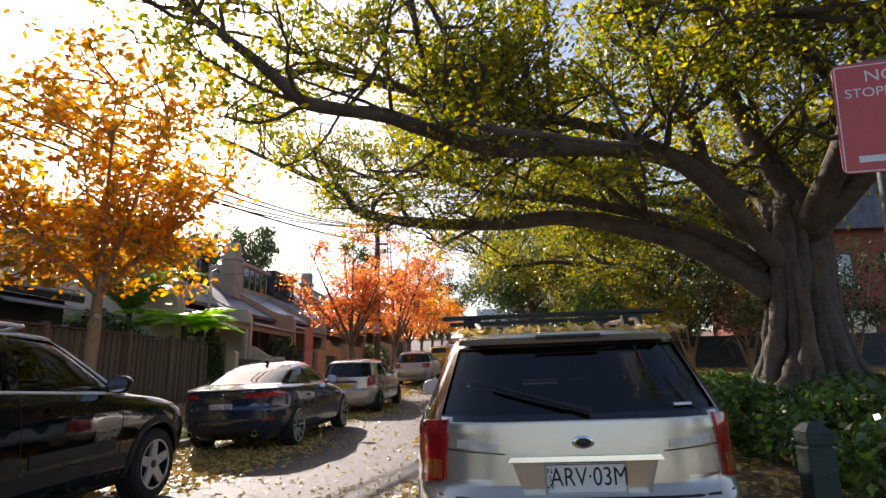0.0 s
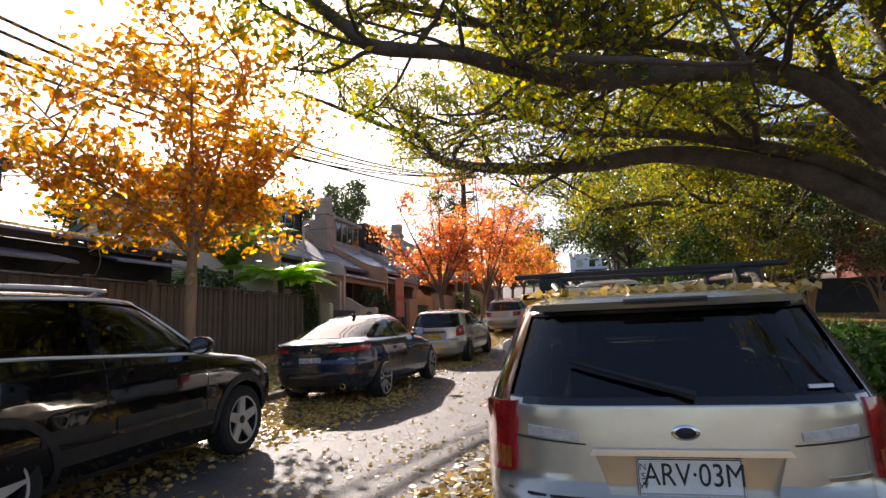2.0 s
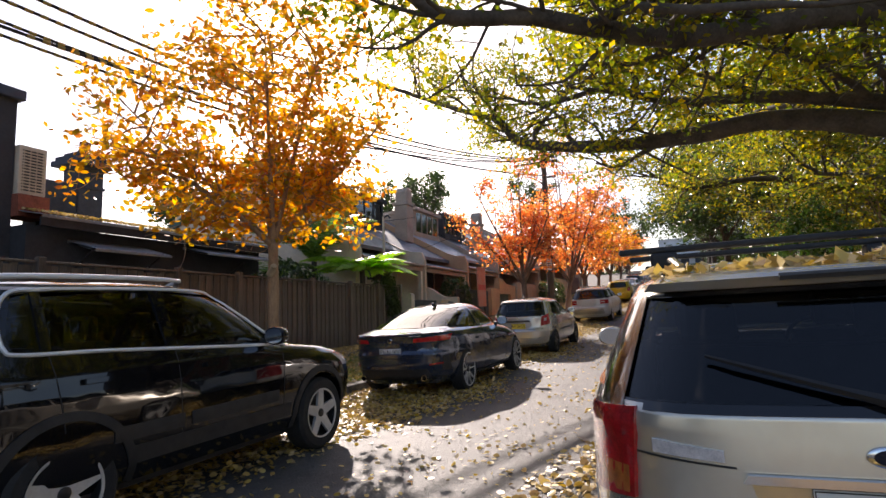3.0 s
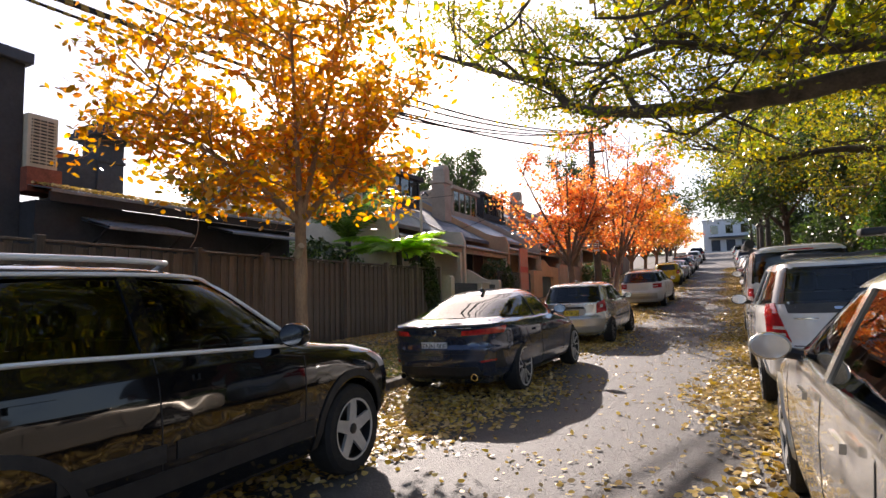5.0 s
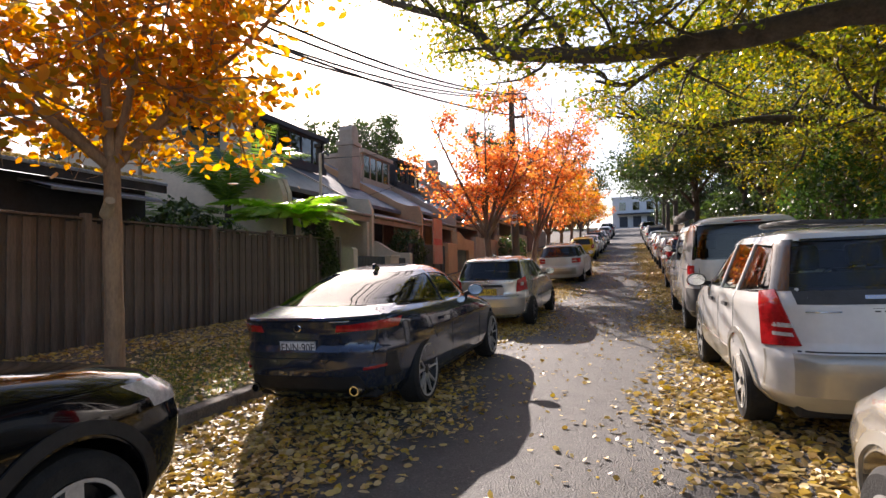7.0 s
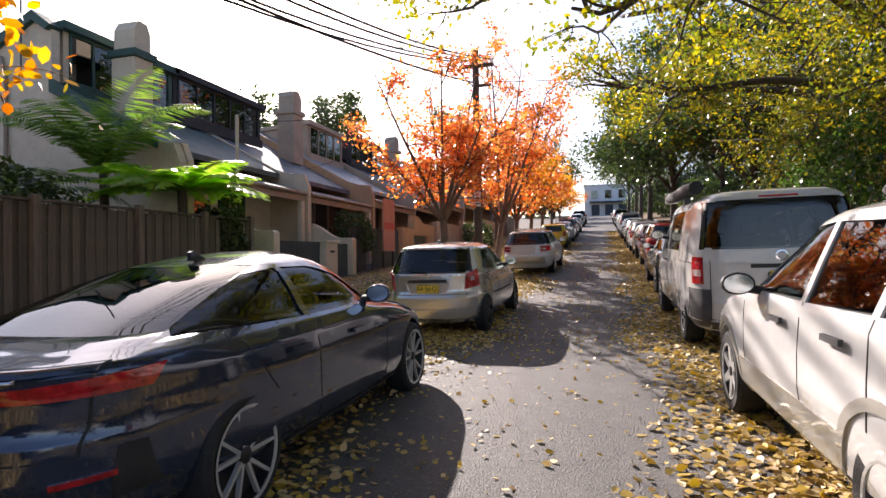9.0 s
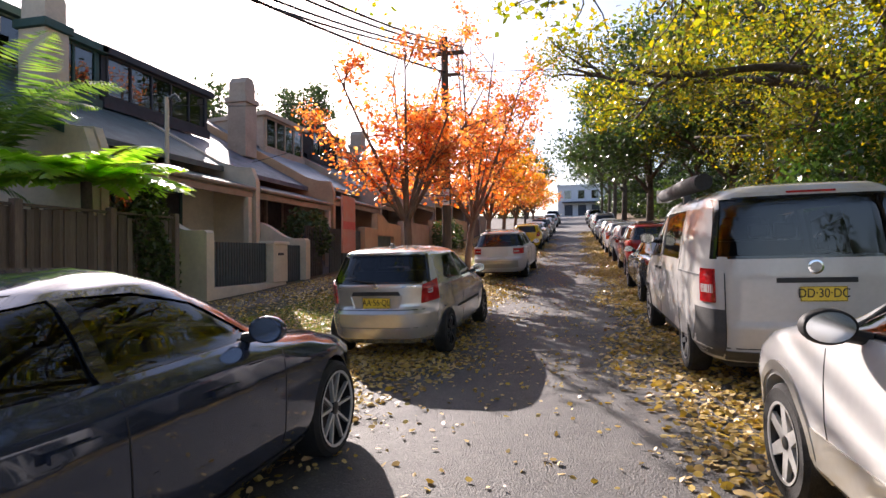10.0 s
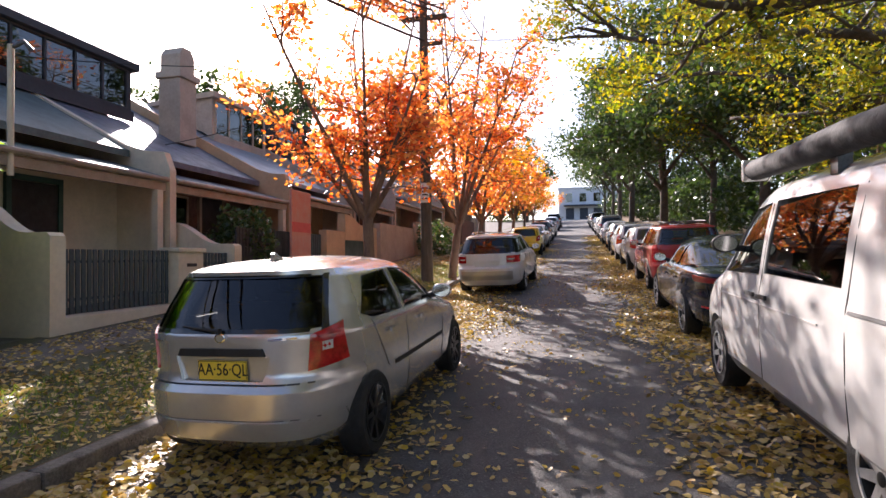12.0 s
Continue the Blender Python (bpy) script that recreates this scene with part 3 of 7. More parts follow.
def seat(parent, x, y, z, wide=0.48):
    bm = bmesh.new()
    add_box(bm, x - wide / 2, x + wide / 2, y - 0.05, y + 0.45, z, z + 0.16, 0.05)
    s = bmesh.new()
    back = [(-0.02, 0.05), (0.13, 0.05), (0.03, 0.62), (-0.1, 0.62)]
    v = []
    for e in (-1, 1):
        for a, b in back:
            v.append(bm.verts.new((x + e * wide / 2 * (0.9 if b > 0.3 else 1), y + a - 0.05, z + b)))
    for f in ((0, 1, 2, 3), (7, 6, 5, 4), (0, 4, 5, 1), (1, 5, 6, 2), (2, 6, 7, 3), (3, 7, 4, 0)):
        bm.faces.new([v[q] for q in f])
    s.free()
    bmesh.ops.recalc_face_normals(bm, faces=bm.faces)
    st = part("seat", bm, M["seat"], parent)
    for dx in ((0,) if wide < 0.7 else (-wide * 0.3, wide * 0.3)):
        part("headrest", box(x + dx - 0.13, x + dx + 0.13, y - 0.16, y - 0.05, z + 0.64, z + 0.84, 0.04), M["seat"], st)
    return st


def mirror(parent, sh, y, z, side, material, size=1.0):
    x = sh.side(y, z)
    bm = bmesh.new()
    bmesh.ops.create_uvsphere(bm, u_segments=20, v_segments=12, radius=1.0)
    for v in bm.verts:
        c = v.co
        if c.y < -0.3:
            c.y = -0.3
        v.co = Vector((side * (x + 0.13 * size) + c.x * 0.105 * size, y + c.y * 0.10 * size, z + 0.06 + c.z * 0.075 * size))
    m = part("wing_mirror", bm, material, parent, smooth=50)
    part("mirror_arm", tube([(side * (x - 0.02), y, z + 0.01), (side * (x + 0.09), y, z + 0.03)], [0.03, 0.03], 8), M["plastic"], m, smooth=40)
    bm = bmesh.new()
    bmesh.ops.create_circle(bm, cap_ends=True, segments=24, radius=1.0)
    for v in bm.verts:
        v.co = Vector((side * (x + 0.13 * size) + v.co.x * 0.09 * size, y - 0.032 * size, z + 0.06 + v.co.y * 0.062 * size))
    part("mirror_glass", bm, M["chrome"], m)
    return m


def ring_arch(parent, sh, y, r, side, material, width=0.05, proud=0.012):
    """A wheel-arch lip or cladding that follows the body side."""
    bm = bmesh.new()
    rows = []
    for k in range(25):
        a = math.radians(-8 + 196 * k / 24)
        row = []
        for rr, o in ((r, -0.02), (r, proud), (r + width, proud), (r + width, -0.02)):
            yy, zz = y + rr * math.cos(a), r * 0.88 + rr * math.sin(a)
            row.append(bm.verts.new((side * (sh.side(yy, max(zz, 0.23)) + o), yy, zz)))
        rows.append(row)
    for r0, r1 in zip(rows, rows[1:]):
        for j in range(3):
            bm.faces.new((r0[j], r0[j + 1], r1[j + 1], r1[j]))
    bmesh.ops.recalc_face_normals(bm, faces=bm.faces)
    return part("wheel_arch", bm, material, parent, smooth=40)


def strip(parent, name, sh, y0, y1, z0, z1, side, material, proud=0.006, h=0.012, n=20):
    """A narrow strip along a body side."""
    bm = patch("side", sh, [(y0, z0), (y1, z1), (y1, z1 + h), (y0, z0 + h)], proud, side, n, 0.012)
    return part(name, bm, material, parent, smooth=40)


def window_trim(parent, sh, poly, side, r, material):
    """A bright bead that runs round the side windows."""
    line = smooth_line(list(map(lambda q: (0, q[0], q[1]), poly + poly[:1])), 5)
    pts = [(side * (sh.side(p.y, p.z) + 0.004), p.y, p.z) for p in line]
    return part("window_trim", tube(pts, r, 6), M[material], parent, smooth=60)


def glass_surround(parent, sh, glass, wide, low, high):
    """Black ceramic border round a rear window, wrapping onto the corners."""
    (a0, z0), (a1, _), (a2, z1), (a3, _) = glass
    for quad in ([(-a1 - wide, z0 - low), (-a1 + 0.01, z0 - low), (-a2 + 0.01, z1 + high), (-a2 - wide * 0.8, z1 + high)], [(a1 - 0.01, z0 - low), (a1 + wide, z0 - low), (a2 + wide * 0.8, z1 + high), (a2 - 0.01, z1 + high)],
                 [(-a1, z0 - low), (a1, z0 - low), (a1, z0 + 0.008), (-a1, z0 + 0.008)], [(-a2, z1 - 0.008), (a2, z1 - 0.008), (a2, z1 + high), (-a2, z1 + high)]):
        part("window_surround", patch("back", sh, quad, 0.004, 1, 14, 0.01), M["gloss_black"], parent, smooth=40)


def build_car(spec, at, label, category="car", group="parked cars"):
    """A car > body, glass, wheels, lights and fittings, from its spec."""
    S = spec
    car = thing(S.get("name", "car"), label, category, group, at)
    sh = Shell(S["tail"], S["nose"], S["half"], S.get("power", 4.6))
    hi, lo = S["half"][-1][0], S["half"][0][0]
    zs = sorted({round(z, 3) for tb in ("tail", "nose", "half") for z, _ in S[tb] if lo <= z <= hi} | {round(lo + (hi - lo) * i / 26, 3) for i in range(27)})
    zs = [z for i, z in enumerate(zs) if i == 0 or i == len(zs) - 1 or z - zs[i - 1] > 0.006]
    body = part("body", sh.solid(zs, S.get("n", 56)), M[S["paint"]], car)
    wb, r, tw = S["wb"], S["r"], S.get("tw", 0.22)
    track = max(h for _, h in S["half"]) - 0.015
    cuts = []
    for y in (0, wb):
        c = bmesh.new()
        add = Matrix.Translation((0, y, r * 0.97)) @ Matrix.Rotation(math.pi / 2, 4, "Y")
        bmesh.ops.create_cone(c, cap_ends=True, segments=36, radius1=r + S.get("gap", 0.055), radius2=r + S.get("gap", 0.055), depth=2.6, matrix=add)
        cuts.append(c)
    see = S.get("see", True)
    if see:
        inner = Shell(S["tail"], [(z, min(y, S["dash"])) for z, y in S["nose"]], S["half"], S.get("power", 4.6), 0.07)
        iz = [z for z in zs if S.get("floor", 0.42) <= z <= S["roof_in"]]
        cuts.append(inner.solid(iz, 40))
        for poly in S["side_glass"]:
            cuts.append(prism(poly, -1.5, 1.5, "x"))
        cuts.append(prism(S["back_glass"], -2.2, S.get("back_cut", 0.2), "y"))
        cuts.append(prism(S["front_glass"], S["dash"] - 0.75, S["dash"] + 1.6, "y"))
    for poly, depth in S.get("pockets", ()):
        cuts.append(prism(poly, -2.2, depth, "y"))
    cut(body, cuts)
    body.data.materials.clear()
    body.data.materials.append(M[S["paint"]])
    body.data.polygons.foreach_set("use_smooth", [True] * len(body.data.polygons))
    body.data.set_sharp_from_angle(angle=radians(28))
    # dark floor pan and wheel housings
    part("underbody", box(-track + 0.25, track - 0.25, sh.back(0, 0.4) + 0.25, sh.front(0, 0.4) - 0.3, 0.2, 0.46, 0.03), M["interior"], car)
    off = 0.0 if see else 0.006
    for side in (1, -1):
        for i, poly in enumerate(S["side_glass"]):
            part("side_window", pane(sh, "side", poly, side, -0.012 if see else 0.005), M[S.get("glass", "glass_tint")], car, smooth=180)
    part("rear_window", pane(sh, "back", S["back_glass"], 1, -0.008 if see else 0.005), M[S.get("rear_tint", S.get("glass", "glass_tint"))], car, smooth=180)
    part("windscreen", pane(sh, "front", S["front_glass"], 1, -0.008 if see else 0.005), M["glass_clear"], car, smooth=180)
    if S.get("surround") and see:
        glass_surround(car, sh, S["back_glass"], *S["surround"])
    if see:
        sz = S.get("seat_z", 0.52)
        for x in (-0.37, 0.37):
            seat(car, x, S["seats"][0], sz)
        seat(car, 0, S["seats"][1], sz, 1.2)
        bm = bmesh.new()
        add_box(bm, -0.66, 0.66, S["dash"] - 0.62, S["dash"] - 0.12, 0.72, S.get("dash_z", 0.95), 0.05)
        part("dashboard", bm, M["interior"], car)
        bm = bmesh.new()
        pts = [(0.37 + 0.18 * math.cos(a), S["dash"] - 0.72 + 0.05 * math.sin(a), S.get("dash_z", 0.95) - 0.02 + 0.17 * math.sin(a)) for a in [2 * math.pi * k / 24 for k in range(25)]]
        add_tube(bm, pts, [0.016] * 25, 6)
        add_box(bm, 0.22, 0.52, S["dash"] - 0.73, S["dash"] - 0.71, S.get("dash_z", 0.95) - 0.05, S.get("dash_z", 0.95) + 0.02)
        part("steering_wheel", bm, M["plastic"], car)
    for y in (0, wb):
        for side in (1, -1):
            wheel(car, side * (track - tw / 2), y, r, tw, side, M[S.get("rim", "alloy")], S.get("spokes", 5), S.get("twin", False), S.get("rim_r", 0.68), S.get("spoke_w", 0.05))
    for side in (1, -1):
        for t in S["tail_lights"]:
            part("tail_light", patch("corner", sh, t[1], 0.012, side, 8, 0.05), M[t[0]], car, smooth=50)
        mirror(car, sh, S["mirror"][0], S["mirror"][1], side, M[S.get("mirror_paint", S["paint"])], S.get("mirror_size", 1.0))
        for y, z in S.get("handles", ()):
            part("door_handle", patch("side", sh, [(y, z), (y + 0.2, z), (y + 0.2, z + 0.028), (y, z + 0.032)], 0.035, side, 6, 0.02), M[S.get("handle", S["paint"])], car, smooth=50)
        for y, z0, z1, y1 in S.get("seams", ()):
            part("door_gap", patch("side", sh, [(y, z0), (y + 0.007, z0), (y1 + 0.007, z1), (y1, z1)], 0.0025, side, 8, 0.004), M["rubber"], car)
        for q in S.get("strips", ()):
            strip(car, q[0], sh, q[1], q[2], q[3], q[4], side, M[q[5]], 0.008, q[6])
        for y in ((0, wb) if S.get("arch") else ()):
            ring_arch(car, sh, y, r + 0.058, side, M[S["arch"]], S.get("arch_w", 0.05))
        for quad in S.get("pillars", ()):
            part("door_pillar", patch("side", sh, quad, 0.003, side, 6, 0.01), M["gloss_black"], car, smooth=40)
        if S.get("trim_line"):
            window_trim(car, sh, S["trim_line"], side, 0.014, "satin")
        if S.get("rails"):
            y0, y1, z = S["rails"]
            pts = [(side * (sh.side(y, z - 0.03) - 0.06), y, z + 0.05 * math.sin(math.pi * min(1, max(0, (y - y0) / (y1 - y0)))) ** 0.3) for y in np.linspace(y0, y1, 14)]
            part("roof_rail", tube(pts, 0.018, 8), M[S.get("rail_mat", "plastic")], car, smooth=60)
        for hq in S.get("head_lights", ()):
            part("head_light", patch("front", sh, [(side * a, b) for a, b in hq], 0.01, 1, 8, 0.04), M["lens_clear"], car, smooth=50)
    for name, m, quad, proud in S.get("back_panels", ()):
        part(name, patch("back", sh, quad, proud, 1, 10, 0.02), M[m], car, smooth=50)
    for u in S.get("back_seams", ()):
        part("panel_gap", patch("back", sh, u, 0.002, 1, 14, 0.004), M["rubber"], car)
    if S.get("plate"):
        body_t, back, z, small, x = S["plate"]
        y = sh.back(x, z) - S.get("plate_out", 0.008)
        number_plate(car, pose(x, y, z, 90 + S.get("plate_tilt", 0), 0, 0), body_t, back, small)
    if S.get("badge"):
        z, rad = S["badge"]
        bm = lathe([(rad, 0.0), (rad, 0.006), (rad * 0.85, 0.009), (0.002, 0.009)], 24)
        b = part("badge", bm, M["chrome"], car, smooth=40)
        b.matrix_local = pose(0, sh.back(0, z) - 0.002, z, 90, 0, 0) @ Matrix.Diagonal((1, S.get("badge_flat", 1.0), 1, 1))
        c = part("badge_centre", lathe([(rad * 0.72, 0.008), (rad * 0.72, 0.011), (0.002, 0.0115)], 20), M[S.get("badge_mat", "navy_paint")], b)
    if S.get("wiper"):
        x0, z0, x1, z1 = S["wiper"]
        pts = [(x0 + (x1 - x0) * k / 6, sh.back(x0 + (x1 - x0) * k / 6, z0 + (z1 - z0) * k / 6) - 0.03, z0 + (z1 - z0) * k / 6) for k in range(7)]
        w = part("rear_wiper", tube(pts, [0.022, 0.016, 0.012, 0.011, 0.010, 0.009, 0.006], 6), M["plastic"], car)
    for x in S.get("exhausts", ()):
        yb = sh.back(x, 0.36)
        bm = lathe([(0.045, 0), (0.045, 0.16), (0.035, 0.16), (0.035, 0.02)], 20)
        e = part("exhaust_pipe", bm, M["chrome"], car, smooth=40)
        e.matrix_local = pose(x, yb + 0.12, S.get("exhaust_z", 0.31), 90, 0, 0)
    if S.get("antenna"):
        y, z = S["antenna"]
        part("antenna", prism([(y - 0.09, z), (y + 0.10, z), (y - 0.06, z + 0.07), (y - 0.085, z + 0.06)], -0.015, 0.015, "x"), M[S["paint"]], car)
    return car

# ---- the parked cars ----
def place(x, rear_axle_y, turn=0.0, wb=2.6):
    """On the road at the rear axle, pitched with the street's climb; turn: degrees to the left."""
    climb = math.degrees(math.atan2(ground(rear_axle_y + wb) - ground(rear_axle_y), wb))
    return pose(x, rear_axle_y, ground(rear_axle_y, x) + 0.012, climb, -math.degrees(CROSS), turn)


WAGON = dict(
    name="station_wagon", paint="champagne_paint", wb=2.67, r=0.325, tw=0.215, power=5.2,
    tail=[(0.24, -0.86), (0.36, -0.99), (0.5, -1.05), (0.66, -1.06), (0.70, -1.02), (0.74, -0.99), (1.02, -0.955), (1.06, -0.93), (1.40, -0.66), (1.43, -0.68), (1.455, -0.64), (1.475, -0.35), (1.495, 0.2)],
    nose=[(0.24, 3.42), (0.4, 3.58), (0.6, 3.6), (0.72, 3.52), (0.82, 3.3), (0.90, 2.95), (0.98, 2.42), (1.06, 2.18), (1.25, 1.78), (1.40, 1.42), (1.455, 1.15), (1.475, 0.95), (1.495, 0.6)],
    half=[(0.24, 0.78), (0.34, 0.86), (0.6, 0.885), (0.8, 0.88), (0.98, 0.86), (1.04, 0.835), (1.2, 0.765), (1.38, 0.675), (1.43, 0.635), (1.465, 0.54), (1.485, 0.38), (1.495, 0.2)],
    dash=2.35, roof_in=1.40, seats=(1.15, 0.25), seat_z=0.5, dash_z=1.0,
    side_glass=[[(-0.62, 1.06), (0.02, 1.04), (0.0, 1.37), (-0.50, 1.36)], [(0.09, 1.04), (0.90, 1.02), (0.86, 1.385), (0.07, 1.375)], [(0.97, 1.02), (1.98, 1.01), (1.42, 1.36), (0.93, 1.385)]],
    back_glass=[(-0.70, 1.045), (0.70, 1.045), (0.595, 1.385), (-0.595, 1.385)], front_glass=[(-0.66, 1.03), (0.66, 1.03), (0.55, 1.37), (-0.55, 1.37)],
    back_cut=-0.35,
    tail_lights=[("taillight", [(0.685, 0.75), (1.16, 0.68), (1.03, 1.00), (0.655, 1.035)]), ("lens_amber", [(0.705, 0.76), (0.90, 0.735), (0.88, 0.835), (0.70, 0.845)])],
    back_panels=[("reflector_strip", "lens_clear", [(-0.60, 0.905), (-0.40, 0.893), (-0.40, 0.925), (-0.60, 0.945)], 0.008), ("reflector_strip", "lens_clear", [(0.40, 0.893), (0.60, 0.905), (0.60, 0.945), (0.40, 0.925)], 0.008),
                 ("chrome_garnish", "chrome", [(-0.36, 0.845), (0.36, 0.845), (0.345, 0.868), (-0.345, 0.868)], 0.03), ("spoiler_lip", "champagne_paint", [(-0.60, 1.40), (0.60, 1.40), (0.56, 1.45), (-0.56, 1.45)], 0.05),
                 ("brake_light", "greyplastic", [(-0.17, 1.415), (0.17, 1.415), (0.17, 1.44), (-0.17, 1.44)], 0.058), ("window_sticker", "sign_white", [(0.46, 1.075), (0.55, 1.075), (0.55, 1.086), (0.46, 1.086)], 0.002), ("model_lettering", "chrome", [(0.47, 0.755), (0.63, 0.76), (0.63, 0.775), (0.47, 0.77)], 0.004), ("bumper_cover", "beige_trim", [(-0.80, 0.42), (0.80, 0.42), (0.80, 0.62), (-0.80, 0.62)], 0.012)],
    back_seams=[[(-0.68, 0.895), (-0.37, 0.875), (-0.37, 0.881), (-0.68, 0.901)], [(0.37, 0.875), (0.68, 0.895), (0.68, 0.901), (0.37, 0.881)], [(-0.70, 0.685), (0.70, 0.685), (0.70, 0.693), (-0.70, 0.693)]],
    pockets=[([(-0.34, 0.845), (-0.29, 0.705), (0.29, 0.705), (0.34, 0.845)], -0.962)], surround=(0.085, 0.02, 0.012),
    plate=("ARV·03M", "plate_white", 0.765, "N\nS\nW", 0.0), plate_tilt=-6, plate_out=-0.006, badge=(0.925, 0.052), badge_flat=0.55, wiper=(0.05, 1.06, -0.42, 1.19), mirror=(1.75, 1.0), handles=[(0.35, 0.9), (1.15, 0.9)],
    seams=[(0.06, 0.4, 1.03, 0.1), (0.95, 0.32, 1.02, 0.93), (2.0, 0.36, 1.0, 2.05)], rails=(-0.4, 1.2, 1.49), rail_mat="champagne_paint", arch="beige_trim", arch_w=0.05)
SUV = dict(
    name="suv", paint="black_paint", wb=2.6, r=0.36, tw=0.235, power=5.8, gap=0.06,
    tail=[(0.3, -0.70), (0.45, -0.88), (0.7, -0.92), (0.95, -0.90), (1.1, -0.84), (1.53, -0.60), (1.63, -0.63), (1.66, -0.48), (1.70, 0.0)],
    nose=[(0.3, 3.30), (0.45, 3.42), (0.7, 3.46), (0.85, 3.40), (0.96, 3.22), (1.03, 2.95), (1.08, 2.55), (1.12, 2.30), (1.3, 1.98), (1.5, 1.64), (1.6, 1.46), (1.655, 1.22), (1.685, 0.85), (1.70, 0.5)],
    half=[(0.3, 0.82), (0.42, 0.885), (0.62, 0.905), (0.8, 0.905), (0.94, 0.895), (1.06, 0.875), (1.12, 0.85), (1.3, 0.785), (1.5, 0.715), (1.61, 0.665), (1.655, 0.59), (1.685, 0.45), (1.70, 0.25)],
    dash=2.35, roof_in=1.635, seats=(1.05, 0.15), seat_z=0.62, dash_z=1.06,
    side_glass=[[(-0.30, 1.30), (-0.26, 1.235), (-0.11, 1.23), (-0.11, 1.59), (-0.22, 1.575)], [(-0.05, 1.23), (0.78, 1.18), (0.74, 1.605), (-0.05, 1.595)], [(0.87, 1.175), (2.0, 1.125), (1.80, 1.29), (1.52, 1.49), (1.36, 1.58), (0.85, 1.605)]],
    back_glass=[(-0.66, 1.12), (0.66, 1.12), (0.58, 1.50), (-0.58, 1.50)], front_glass=[(-0.70, 1.13), (0.70, 1.13), (0.60, 1.52), (-0.60, 1.52)], back_cut=-0.3,
    tail_lights=[("taillight", [(0.62, 0.92), (1.08, 0.94), (1.04, 1.12), (0.62, 1.12)])], plate=None,
    mirror=(1.82, 1.13), mirror_size=1.12, handles=[(0.1, 1.0), (1.08, 1.0)], seams=[(-0.02, 0.72, 1.20, -0.08), (0.84, 0.42, 1.17, 0.83), (1.98, 0.46, 1.1, 2.02)],
    trim_line=[(-0.325, 1.36), (-0.31, 1.25), (-0.22, 1.213), (0.3, 1.195), (1.2, 1.145), (2.03, 1.105), (2.06, 1.112), (1.84, 1.29), (1.56, 1.50), (1.38, 1.598), (0.9, 1.622), (0.3, 1.622), (-0.05, 1.613), (-0.22, 1.595), (-0.30, 1.50)],
    strips=[("door_moulding", 0.30, 0.86, 0.585, 0.585, "plastic", 0.10), ("door_moulding", 0.93, 1.92, 0.585, 0.595, "plastic", 0.10), ("sill_moulding", 0.42, 2.1, 0.42, 0.43, "plastic", 0.12)],
    rails=(-0.45, 1.45, 1.665), rail_mat="satin", arch="plastic", arch_w=0.06, head_lights=[[(0.5, 0.78), (0.84, 0.80), (0.84, 0.94), (0.55, 0.9)]], spokes=5, spoke_w=0.055)
